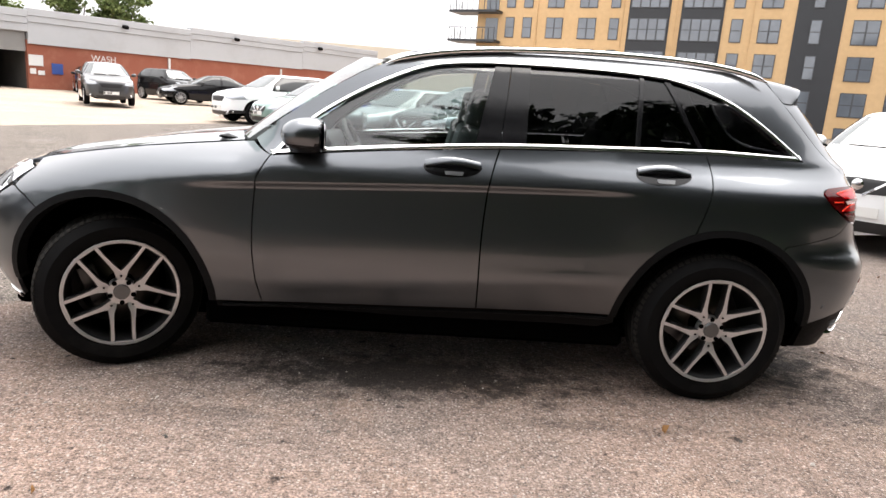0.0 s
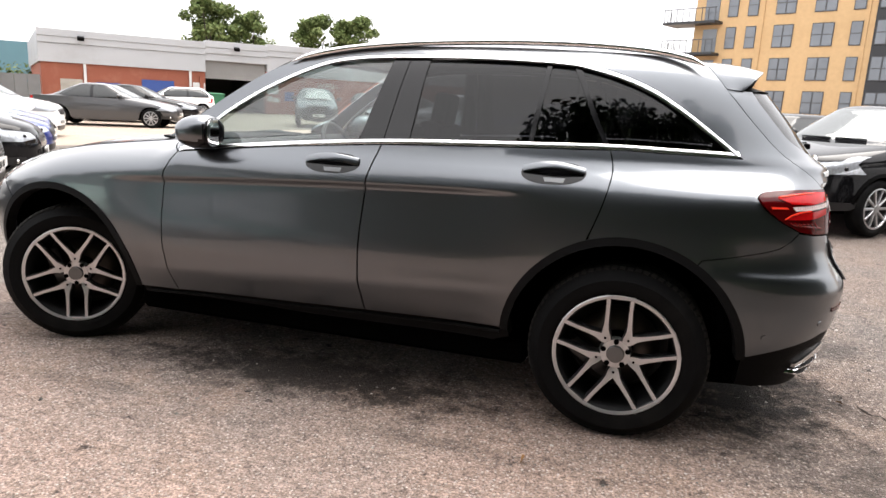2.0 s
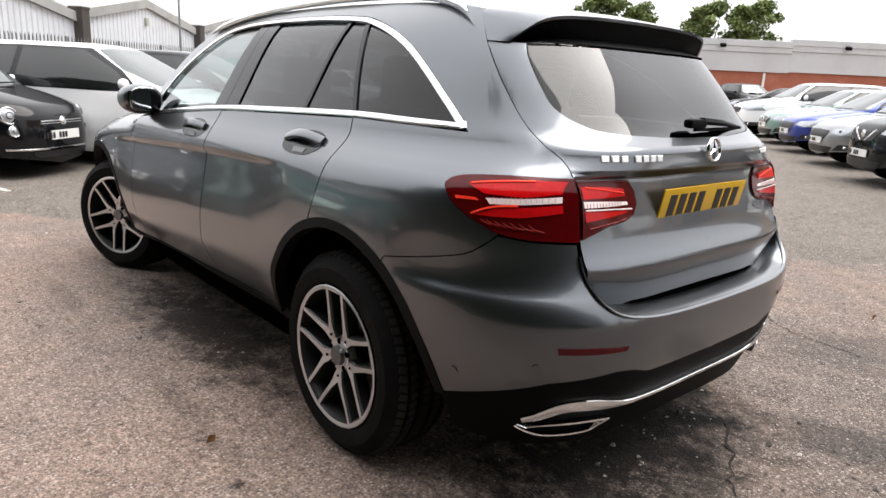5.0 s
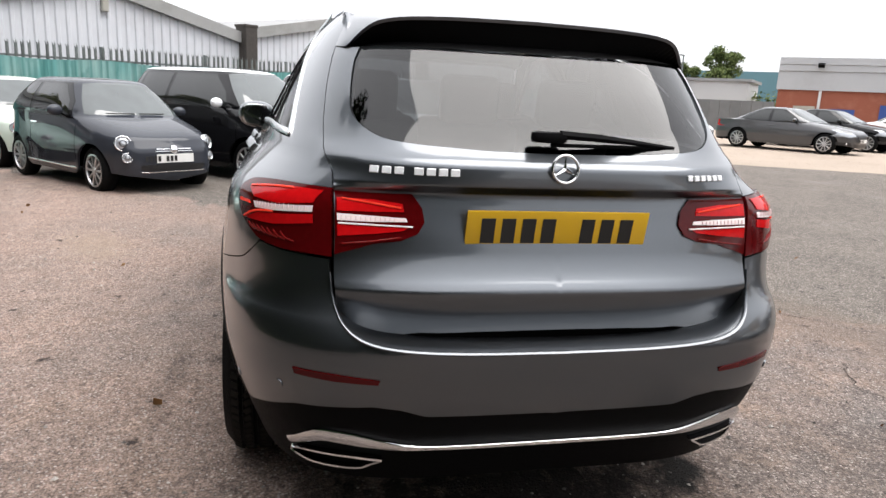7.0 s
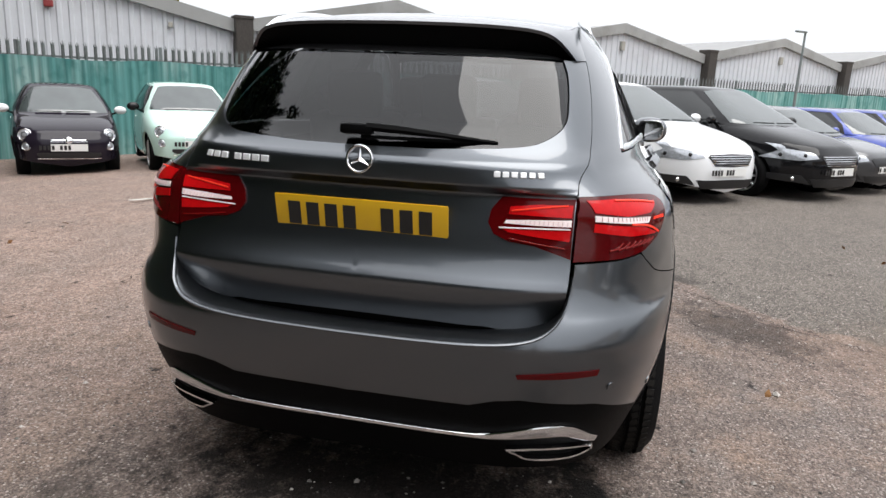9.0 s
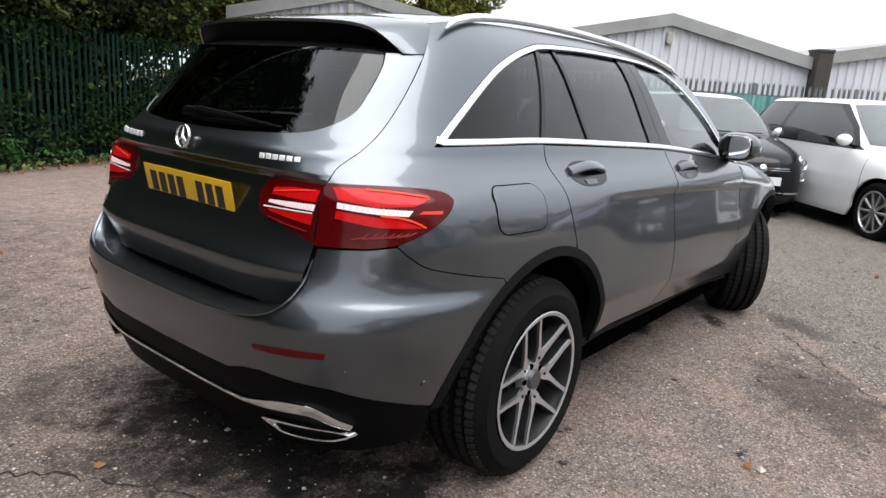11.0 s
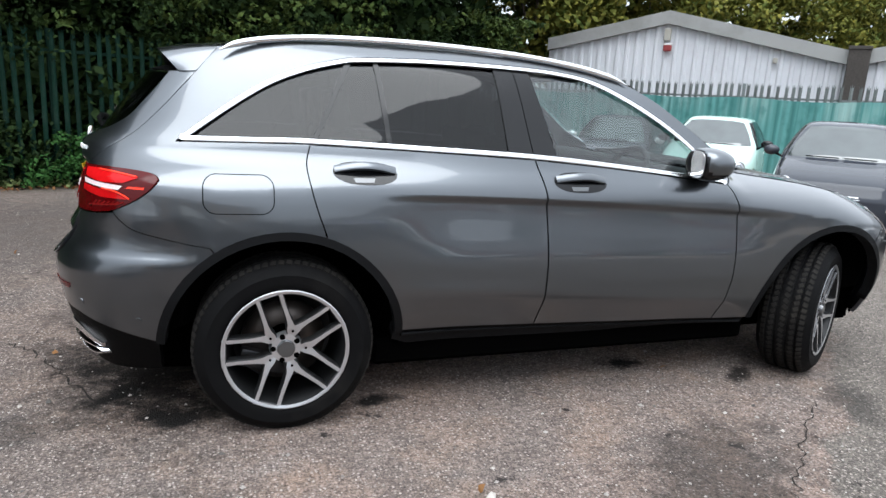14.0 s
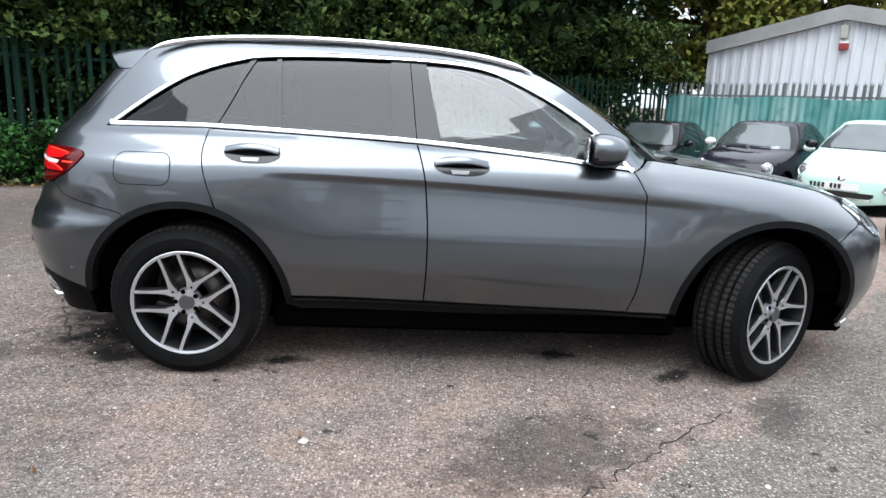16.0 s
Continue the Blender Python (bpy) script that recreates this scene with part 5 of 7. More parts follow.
    for q, mt, nm in (([(2.163, 1.064), (2.101, 1.065), (1.970, 1.047), (1.972, 1.041), (2.022, 1.023), (2.106, 1.020), (2.166, 1.032)], LAMP_RED, "light_guide"),
                      ([(2.168, 1.027), (2.106, 1.019), (2.026, 1.0145), (2.040, .998), (2.106, 1.001), (2.171, 1.010)], LAMP_WHITE, "clear_bar"),
                      ([(2.0145, 1.005), (2.003, 1.014), (1.946, 1.014), (1.950, 1.004)], LAMP_BRIGHT, "light_guide"),
                      ([(2.172, 1.006), (2.120, .997), (2.062, .992), (2.003, .969), (2.017, .9655), (2.106, .9655), (2.176, .982)], LAMP_RED, "light_guide")):
        sheet(nm, on(q), body, mt, tl, sd, .014, .001, .003, (), "", .0085)
    tip = on(spline([(2.10, .9985), (2.062, .9945), (2.03, .985), (2.000, .969)], 5))
    P, Nn = on_n([q[0] for q in tip], [q[1] for q in tip])
    ribbon("light_guide", P + Nn * .0100, Nn, .006, .003, LAMP_BRIGHT, tl, "", False, sd)
    tip = on(spline([(2.110, 1.0605), (2.05, 1.056), (1.975, 1.0455)], 5))
    P, Nn = on_n([q[0] for q in tip], [q[1] for q in tip])
    ribbon("light_guide", P + Nn * .0100, Nn, .006, .003, LAMP_BRIGHT, tl, "", False, sd)
    for i in range(7):
        x0 = 2.155 - .017 * i
        rib = on(spline([(x0, .929 + .0022 * i), (x0 - .018, .936 + .0022 * i), (x0 - .030, .950 + .001 * i)], 4))
        P, Nn = on_n([q[0] for q in rib], [q[1] for q in rib])
        ribbon("reflector_rib", P + Nn * .0072, Nn, .005, .003, LAMP_RIB, tl, "", False, sd)
    for i in range(13):
        x0 = 2.160 - .0095 * i
        z0 = 1.0185 - .0006 * i
        rib = on([(x0, z0 - .007), (x0 - .001, z0), (x0 - .002, z0 + .005)])
        P, Nn = on_n([q[0] for q in rib], [q[1] for q in rib])
        ribbon("lens_rib", P + Nn * .0100, Nn, .0022, .002, LAMP_RIDGE, tl, "", False, sd)
    # headlamp and front bumper corner
    hl = [(-1.818, .912), (-1.90, .926), (-2.0, .918), (-2.12, .875), (-2.19, .82), (-2.24, .762), (-2.1, .742), (-2.0, .770), (-1.905, .835)]
    lamp_f = sheet("headlamp", on(hl), body, HEADLAMP, car, sd, .03, .002, .03, (), "clear headlamp with chrome inner", .004)
    for q, mt, nm in (([(-1.86, .900), (-2.0, .902), (-2.10, .868), (-2.0, .886)], LAMP_LENS_WHITE, "light_strip"), ([(-1.95, .87), (-2.03, .873), (-2.04, .80), (-1.97, .81)], GLOSS_BLACK, "lamp_projector"),
                      ([(-2.08, .855), (-2.14, .835), (-2.15, .775), (-2.09, .775)], GLOSS_BLACK, "lamp_projector"), ([(-1.90, .84), (-1.935, .865), (-1.94, .83), (-1.92, .825)], GLOSS_BLACK, "lamp_bezel")):
        sheet(nm, on(q), body, mt, lamp_f, sd, .03, .001, .003, (), "", .007)

# bonnet, roof, screen
def bonnet_fn(u, v):
    """u: length; v: from -1 to 1 across."""
    x = np.asarray(u, float)
    ye = body_edge(x)
    ze = WING_EDGE(x)
    y = v * ye
    z = ze + (BONNET_MID(x) - ze) * (1 - np.abs(v) ** 2.2) + .012 * np.exp(-((np.abs(v) - .62) / .12) ** 2) * ease((x + 2.1) / .4)
    return np.stack([x, y, z], -1)


def body_edge(x):
    z = WING_EDGE(x) - .001
    X = np.clip((XA - x) / (XA - NOSE(z)), 0, .98)
    return width(x, z) * (1 - X ** 2.55) ** (1 / 2.55)


sheet("bonnet", [(-2.16, 0), (-2.15, .3), (-2.12, .6), (-2.05, .85), (-1.98, .985), (-1.5, .985), (-1.1, .985), (-.86, .985), (-.93, .6), (-.99, .3), (-1.0, 0)],
      bonnet_fn, GREY_PAINT, car, 1, .05, 0, .02, (), "", 0, True)


def roof_fn(u, v):
    x = np.asarray(u, float)
    z = ROOF_Z(x)
    X = np.clip((x - XB) / (REAR(z) - XB), 0, .98)
    y = width(x, z) * (1 - X ** 4) ** .25
    return np.stack([x, v * y, z + (.034 + .028 * ease((1.6 - x) / .6)) * (1 - np.abs(v) ** 2.4) * ease((x + .75) / .5)], -1)


re_ = [q for q in ROOF_EDGE[::-1]]
ROOF_Z = curve(re_)
sheet("roof", [(-.27, 0), (-.24, .5), (-.16, 1), (.5, 1), (1.2, 1), (1.68, 1), (1.68, 0)], roof_fn, GREY_PAINT, car, 1, .05, 0, .02, (), "", 0, True)
tagged(sheet("sunroof_glass", [(-.1, 0), (-.1, .72), (.55, .72), (.55, 0)], roof_fn, GLOSS_BLACK, car, 1, .06, 0, .004, (), "", .002, True))


def screen_fn(u, v):
    """u from 0 at the foot to 1 at the roof; v across."""
    u = np.asarray(u, float)
    y = v * (.80 - .17 * u)
    bow = .16 * (1 - np.abs(v) ** 2.2)
    return np.stack([-.80 - bow + u * .60, y, 1.12 + u * .40 + .03 * (1 - v ** 2) * u - .02 * (u * (1 - u)) * -4], -1)


ws = sheet("windscreen", [(0, 0), (0, 1), (.33, 1), (.66, 1), (1, 1), (1, 0)], screen_fn, CLEAR_GLASS, car, 1, .1, .002, 0, (), "clear windscreen", 0, True)
ws.visible_shadow = False
bm = bmesh.new()
box(bm, (.16, 1.20, .012), (-.92, 0, 1.098), (0, 6, 0), .004)
part("scuttle", bm, SATIN_BLACK, car)

# ---- tailgate, bumper and rear details ----
TAIL = curve([(.60, 2.222), (.66, 2.247), (.70, 2.261), (.78, 2.286), (.815, 2.292), (.85, 2.272), (.90, 2.246), (.95, 2.232), (1.03, 2.212), (1.066, 2.206), (1.082, 2.226), (1.095, 2.243),
              (1.145, 2.240), (1.175, 2.20), (1.20, 2.172), (1.32, 2.083), (1.45, 1.972), (1.56, 1.872)])


def edge_w(z, ye, xe):
    r = (xe - XB) / (float(TAIL(z)) - XB)
    return ye / max(1 - r ** 4, .02) ** .25


# how sharply the tailgate curves forward to meet the body side at each height
_seam = [(z, float(body(sx(x, z), z)[1]), x) for x, z in spline(GATE[1:], 5)][::-1]
_y0 = _seam[0][1]
_seam = [(z, _y0, float(body(sy(_y0, z), z)[0])) for z in (.80, .90, 1.00)] + _seam
GATE_Y = curve([(.67, .50), (.70, _y0 - .03), (.76, _y0 - .005)] + [(z, y) for z, y, x in _seam])
GATE_W = curve([(.60, .86), (.72, .86)] + [(z, edge_w(z, y, min(x, float(TAIL(z)) - .02))) for z, y, x in _seam] + [(1.56, .62)])


def gate_fn(y, z):
    y, z = np.asarray(y, float), np.asarray(z, float)
    x = XB + (TAIL(z) - XB) * (1 - np.clip(np.abs(y) / GATE_W(z), 0, .99) ** 4) ** .25
    return np.stack([x, y, z], -1)


glass_out = [(0, 1.182), (.2, 1.184), (.42, 1.197), (.50, 1.218), (.545, 1.26), (.548, 1.32), (.535, 1.40), (.515, 1.446), (.3, 1.452), (0, 1.456)]
gate_half = [(0, .672), (.3, .676), (.48, .688), (_y0 - .04, .715), (_y0 - .006, .78)] + [(float(GATE_Y(z)), z) for z in (.85, .9, 1.0) + tuple(np.linspace(1.074, 1.452, 24))] + [
    q for q in spline([(.515, 1.449), (.535, 1.40), (.548, 1.32), (.545, 1.26), (.50, 1.218), (.42, 1.197), (.2, 1.184)], 5)] + [(0, 1.182)]
TAIL_ROWS = [([(y, z) for y in np.arange(.011, .62, .011)], .011) for z in (.70, .74, .77, .79, .803, .815, .828, .845, .865, 1.035, 1.052, 1.066, 1.075, 1.083, 1.090, 1.098, 1.115, 1.135, 1.148, 1.162)]
gate = sheet("tailgate", gate_half, gate_fn, GREY_PAINT, car, 1, .026, .0008, .02, (), "", 0, True, rows=TAIL_ROWS, edge=.013)
gl = sheet("rear_window", glass_out[:1] + spline(glass_out[1:8], 5) + glass_out[8:], gate_fn, REAR_GLASS, car, 1, .05, .002, 0, (), "dark heated rear window", -.004, True)
gl.visible_shadow = False
for sd in (-1, 1):
    inner = [(_y0 - .002, 1.070), (.40, 1.068), (.372, 1.03), (.366, .993), (.385, .962), (.43, .944), (.50, .936), (_y0 - .002, .905)]
    li = sheet("tail_lamp", inner, gate_fn, LAMP_DARK_RED, car, sd, .02, .002, .012, (), "deep red tail lamp on the tailgate", .007)
    for q, mt, nm in (([(_y0 - .008, 1.050), (.50, 1.049), (.425, 1.040), (.421, 1.018), (.50, 1.017), (_y0 - .008, 1.017)], LAMP_RED, "light_guide"),
                      ([(_y0 - .008, 1.013), (.50, 1.009), (.416, 1.004), (.412, .993), (.50, .992), (_y0 - .008, .994)], LAMP_WHITE, "clear_bar"),
                      ([(_y0 - .008, .986), (.50, .982), (.405, .981), (.425, .970), (.50, .962), (_y0 - .010, .955)], LAMP_RED, "light_guide")):
        sheet(nm, q, gate_fn, mt, li, sd, .014, .001, .003, (), "", .009)
    for q, w_, mt in (([(_y0 - .02, 1.052), (.51, 1.043), (.43, 1.031)], .005, LAMP_BRIGHT), ([(_y0 - .01, .9905), (.50, .9875), (.40, .9840)], .004, LAMP_WHITE), ([(_y0 - .02, .938), (.50, .947), (.43, .957)], .004, LAMP_RIB)):
        q = spline(q, 6)
        P = gate_fn(np.array([g[0] for g in q]), np.array([g[1] for g in q]))
        ribbon("light_guide", P + np.array([.011, 0, 0]), np.tile([1.0, .12, .05], (len(q), 1)), w_, .003, mt, li, "", False, sd)
    for i in range(12):
        y_ = _y0 - .018 - .0125 * i
        P = gate_fn(np.full(3, y_), np.array([.995, 1.002, 1.009 - .0003 * i]))
        ribbon("lens_rib", P + np.array([.0105, 0, 0]), np.tile([1.0, .1, .05], (3, 1)), .0022, .002, LAMP_RIDGE, li, "", False, sd)

LIP = spline([(0, .672), (.25, .675), (.42, .683), (.52, .700), (.575, .735), (.600, .785), (.609, .845), (.612, .90)], 8)
bumper_half = ([(sx(x, z), z) for x, z in arc(RX, AR, 5, ang(RX, 1.72, .795), 10)] + on(spline(BUMP_LINE, 5)[::-1]) + [(sx(2.13, .903), .903), (sy(.612, .895), .895)] + [(sy(y, z), z) for y, z in LIP[::-1][1:-1]] + [(XB + math.pi / 2, .672), (XB + math.pi / 2, .487), (sy(.36, .49), .490), (sy(.43, .51), .511), (sy(.50, .52), .519), (sy(.7, .50), .500), (sx(2.08, .45), .450)])
sheet("rear_bumper", bumper_half, body, GREY_PAINT, car, 1, .03, .002, .016, (), "", 0, True)
sheet("bumper_lower", [(sx(1.922, .405), .405), (sx(2.08, .454), .454), (sy(.7, .504), .504), (sy(.50, .523), .523), (sy(.43, .515), .515), (sy(.36, .495), .494), (XB + math.pi / 2, .491),
                       (XB + math.pi / 2, .265), (sy(.5, .255), .255), (sx(2.1, .25), .25), (sx(1.92, .265), .265)], body, SATIN_BLACK, car, 1, .035, 0, .03, (), "satin black lower bumper", -.004, True)
# loading ledge between bumper and tailgate
half = [q for q in LIP if q[1] < .86]
yy = np.array([-q[0] for q in half[::-1]] + [q[0] for q in half[1:]])
zz = np.array([q[1] for q in half[::-1]] + [q[1] for q in half[1:]])
outer = np.array([body(sy(abs(y), z), z) for y, z in zip(yy, zz)])
outer[:, 1] = yy
inn = np.array([gate_fn(y, z) for y, z in zip(yy, np.maximum(zz, .69))]) - (.02, 0, 0)
inn[:, 2] = zz + .012
shelf = [outer * (1 - k) + inn * k + np.array([0, 0, .007 * math.sin(math.pi * k ** .7)]) for k in (0, .12, .26, .45, .7, 1)]
nl = len(yy)
mesh_ob("bumper_ledge", [tuple(p) for row in shelf for p in row], [(i + nl * j, i + 1 + nl * j, nl + i + 1 + nl * j, nl + i + nl * j) for i in range(nl - 1) for j in range(5)], GREY_PAINT, car)
P = outer + np.array([.002, 0, .001])
tg = np.gradient(P, axis=0)
tg /= np.linalg.norm(tg, axis=1)[:, None]
up = np.cross(np.tile([1.0, 0, 0], (len(P), 1)), tg)
ribbon("bumper_lip", P + np.array([.001, 0, .002]), up * np.sign(up[:, 2:3] + 1e-9) + np.array([.5, 0, 0]), .013, .006, GREY_PAINT, car)
# chrome strip, exhaust tips, reflectors
ys = np.linspace(-.715, .715, 60)
zs = .386 + .028 * ease((np.abs(ys) - .38) / .22) - .060 * ease((np.abs(ys) - .62) / .11)
p = np.array([body(sy(abs(y), z), z) for y, z in zip(ys, zs)])
p[:, 1] = ys
nrm = np.stack([np.full(60, .94), ys * .5, np.full(60, -.1)], 1)
wv = .014 + .022 * ease((np.abs(ys) - .33) / .25) * (1 - .6 * ease((np.abs(ys) - .66) / .06))
ribbon("chrome_strip", p + nrm * .002, nrm, wv, .014, CHROME, car, "chrome bumper strip")
for sd in (-1, 1):
    loop = [(.468, .346), (.50, .328), (.535, .310), (.645, .304), (.690, .314), (.708, .328), (.672, .346), (.56, .352)]
    pts = spline(loop + loop[:1], 4)[:-1]
    P = np.array([(float(body(sy(y, z), z)[0]) + .004, sd * y, z) for y, z in pts])
    ribbon("exhaust_tip", P, np.tile([1, 0, 0], (len(P), 1)), .009, .035, CHROME, car, "chrome exhaust surround", True)
    # flat black face painted as the shade inside the tip
    bm = bmesh.new()
    bm.faces.new([bm.verts.new((q[0] - .02, q[1], q[2])) for q in P])
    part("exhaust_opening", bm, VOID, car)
    ref = [(sy(y, z), z) for y, z in ((.705, .616), (.60, .612), (.485, .602), (.49, .589), (.60, .592), (.70, .598))]
    sheet("reflector", ref, body, LAMP_DARK_RED, car, sd, .02, 0, .006, (), "narrow red bumper reflector", .003)
    for u, z in ((sx(1.99, .50), .50), (sy(.74, .55), .553)):
        P, Nn = on_n([u], [z])
        bm = bmesh.new()
        cyl(bm, .013, .012, .006, n=16)
        ob = part("parking_sensor", bm, GREY_PAINT, car, "", True)
        q = P[0] * (1, sd, 1)
        ob.matrix_basis = Matrix.Translation(q) @ Vector(Nn[0] * (1, sd, 1)).to_track_quat("Z", "Y").to_matrix().to_4x4()

# spoiler: painted wing with a black underside panel
_c = body(sx(1.68, 1.557), 1.557)
_d = body(sx(1.763, 1.452), 1.452)
LEAD = [curve([(0, q[0]), (.3, q[1]), (.6, q[2]), (.74, q[3]), (.87, q[4]), (1, q[5])]) for q in
        ((1.68, 1.68, 1.68, 1.68, 1.713, _d[0]), (0, .2, .42, _c[1], (_c[1] + _d[1]) / 2 + .004, _d[1]), (1.5905, 1.586, 1.570, 1.557, 1.512, 1.454))]
TRAIL = [curve([(0, q[0]), (.3, q[1]), (.55, q[2]), (.70, q[3]), (.82, q[4]), (.92, q[5]), (1, q[6])]) for q in
         ((1.934, 1.930, 1.918, 1.900, 1.876, 1.852, 1.830), (0, .2, .385, .466, .506, .532, .553), (1.548, 1.546, 1.538, 1.524, 1.500, 1.474, 1.450))]


def spoiler_fn(u, v):
    """u from 0 at the roof to 1 at the trailing edge; v from 0 in the middle to 1 at the foot of the side."""
    u, v = np.asarray(u, float), np.asarray(v, float)
    k = u * (1 - u)
    p = [LEAD[i](v) * (1 - u) + TRAIL[i](v) * u for i in range(3)]
    side = ease((v - .55) / .35)
    return np.stack([p[0], p[1] + .016 * k * side, p[2] + .030 * k * (1 - side)], -1)


sheet("spoiler", [(0, 0), (1, 0), (1, 1), (0, 1)], spoiler_fn, GREY_PAINT, car, 1, .06, .0012, .010, (), "", 0, True)
yv = np.concatenate([-np.linspace(1, 0, 25)[:-1], np.linspace(0, 1, 25)])
mir = np.stack([np.ones(49), np.sign(yv + 1e-9), np.ones(49)], 1)
top = spoiler_fn(np.full(49, .985), np.abs(yv)) * mir - (.004, 0, .006)
bot = gate_fn(np.abs(yv) * .548, np.where(np.abs(yv) > .9, 1.449, 1.454)) * mir + (.002, 0, 0)
mid = top * .25 + bot * .75
mid[:, 0] = np.minimum(top[:, 0], bot[:, 0]) - .022
V = [tuple(q) for q in top] + [tuple(q) for q in mid] + [tuple(q) for q in bot]
mesh_ob("spoiler_underside", V, [(i + 49 * j, i + 1 + 49 * j, 50 + i + 49 * j, 49 + i + 49 * j) for i in range(48) for j in (0, 1)], SATIN_BLACK, car, "black panel under the spoiler", False)

# wiper
bm = bmesh.new()
box(bm, (.035, .10, .030), (2.19, -.03, 1.226), (0, 0, 0), .012, 2)
wiper = part("rear_wiper", bm, SATIN_BLACK, car, "black rear wiper", True)
tube("wiper_arm", [(2.195, 0, 1.234), (2.19, .12, 1.228), (2.17, .24, 1.218), (2.145, .37, 1.206)], [.013, .012, .008, .005], SATIN_BLACK, wiper, "", 6)
tube("wiper_blade", [(2.183, -.02, 1.205), (2.178, .10, 1.205), (2.165, .24, 1.205), (2.142, .36, 1.203)], .006, RUBBER, wiper, "", 6)
# round badge and lettering
v, f = revolve([(.040, -.004), (.040, .004), (.0365, .006), (.033, .004), (.033, -.004)], 36)
bd = mesh_ob("badge", v, f, CHROME, car, "round chrome badge")
bd.matrix_basis = pose(2.250, 0, 1.147, 0, 0, -90) @ pose(0, 0, 0, 8, 0, 0)
for a in (90, 210, 330):
    bm = bmesh.new()
    vs = [bm.verts.new(q) for q in ((0, .006, 0), (.006 * math.cos(radians(a + 90)), 0, .006 * math.sin(radians(a + 90))), (.036 * math.cos(radians(a)), 0, .036 * math.sin(radians(a))),
                                    (.006 * math.cos(radians(a - 90)), 0, .006 * math.sin(radians(a - 90))))]
    bm.faces.new(vs[:3]), bm.faces.new((vs[0], vs[2], vs[3]))
    bmesh.ops.recalc_face_normals(bm, faces=bm.faces)
    part("badge_spoke", bm, CHROME, bd)


def badge_bars(n, w, h, y0, z, gap_at=99):
    """Chrome model lettering as plain raised bars that follow the tailgate."""
    for i in range(n):
        bm = bmesh.new()
        box(bm, (w * .78, h, .006), (0, 0, 0), (0, 0, 0), .0015)
        o = part("badge_bar", bm, BADGE, gate, "plain chrome bar of the model lettering" if i == 0 else "")
        y = y0 + w * (i + (.6 if i >= gap_at else 0))
        p, px, pz = (Vector(gate_fn(abs(a), c) * (1, math.copysign(1, a), 1)) for a, c in ((y, z), (y + .004, z), (y, z + .004)))
        ex, ey = (px - p).normalized(), (pz - p).normalized()
        ez = ex.cross(ey).normalized()
        m = Matrix((ex, ez.cross(ex), ez)).transposed().to_4x4()
        o.matrix_basis = Matrix.Translation(p + ez * .002) @ m


badge_bars(7, .031, .019, -.50, 1.128, 3)
badge_bars(6, .023, .016, .385, 1.128)


def plate(parent, material, m, w=.52, h=.111, bars=7):
    """A number plate whose characters stand as plain bars."""
    bm = bmesh.new()
    box(bm, (w, .006, h), (0, 0, 0), (0, 0, 0), .004, 2)
    p = part("number_plate", bm, material, parent, "", True)
    p.matrix_basis = m
    for i in (0, 1, 2, 3, 5, 6, 7):
        bm = bmesh.new()
        box(bm, (.038, .002, .070), (-w * .385 + i * .0565, -.0036, .0), (0, 0, 0))
        part("plate_bar", bm, PLATE_INK, p)
    return p


tagged(plate(car, YELLOW_PLATE, pose(2.238, 0, .979, 11, 0, 90)), "yellow rear number plate")

# inner shell that closes the gaps, floor, arches; all near-black to paint their shade
bm = bmesh.new()
rows = []
for zc in np.linspace(.30, 1.10, 11):
    row = []
    ss = np.concatenate([np.linspace(XB + math.pi / 2, XB, 12), np.linspace(1.1, XA, 16), np.linspace(XA - .1, XA - math.pi / 2, 10)])
    pp = body(ss, np.full(len(ss), zc))
    pp[:, 2] = zc
    for q in pp:
        x, y = q[0] * .965, max(q[1] - .05, 0)
        zlim = 1.3
        near = min(math.hypot(q[0] - RX, zc - .36), math.hypot(q[0] - FX, zc - .36))
        if near < .46:
            y = min(y, .60)
        if x < -.8:
            zlim = float(WING_EDGE(x)) - .04
        row.append((x, y, min(zc, zlim)))
    rows.append(row)
for sd in (-1, 1):
    vv = [[bm.verts.new((x, sd * y, z)) for x, y, z in row] for row in rows]
    for a, b in zip(vv, vv[1:]):
        for i in range(len(a) - 1):
            try:
                bm.faces.new((a[i], a[i + 1], b[i + 1], b[i]))
            except ValueError:
                pass
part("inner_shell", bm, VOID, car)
# floor boxes set low and wide to block light under the car
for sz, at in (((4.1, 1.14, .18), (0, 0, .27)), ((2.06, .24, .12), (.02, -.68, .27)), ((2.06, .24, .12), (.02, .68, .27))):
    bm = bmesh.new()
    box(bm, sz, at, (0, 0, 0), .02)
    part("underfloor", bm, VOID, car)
# unseen box added to block light under the tail
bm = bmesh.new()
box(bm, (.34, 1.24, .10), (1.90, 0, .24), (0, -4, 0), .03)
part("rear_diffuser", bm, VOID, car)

# front bumper, grille and chrome lip
fb = [(sx(x, z), z) for x, z in arc(FX, AR, 128, 172, 8)] + on([(-1.92, .27), (-2.05, .25)]) + [(XA - math.pi / 2, .25), (XA - math.pi / 2, .78)] + on([(-2.24, .755), (-2.1, .737), (-2.0, .765), (-1.90, .828), (-1.875, .830), (-1.80, .797)])
sheet("front_bumper", fb, body, GREY_PAINT, car, 1, .04, .002, .02, (), "", 0, True)
sheet("grille", [(sx(-2.25, .8), .79), (XA - math.pi / 2, .80), (XA - math.pi / 2, .52), (sx(-2.26, .52), .55)], body, GLOSS_BLACK, car, 1, .05, 0, .01, (), "black front grille", .004, True)
ss = np.linspace(sx(-1.95, .27), XA - math.pi / 2, 24)
P, Nn = on_n(ss, np.full(24, .262))
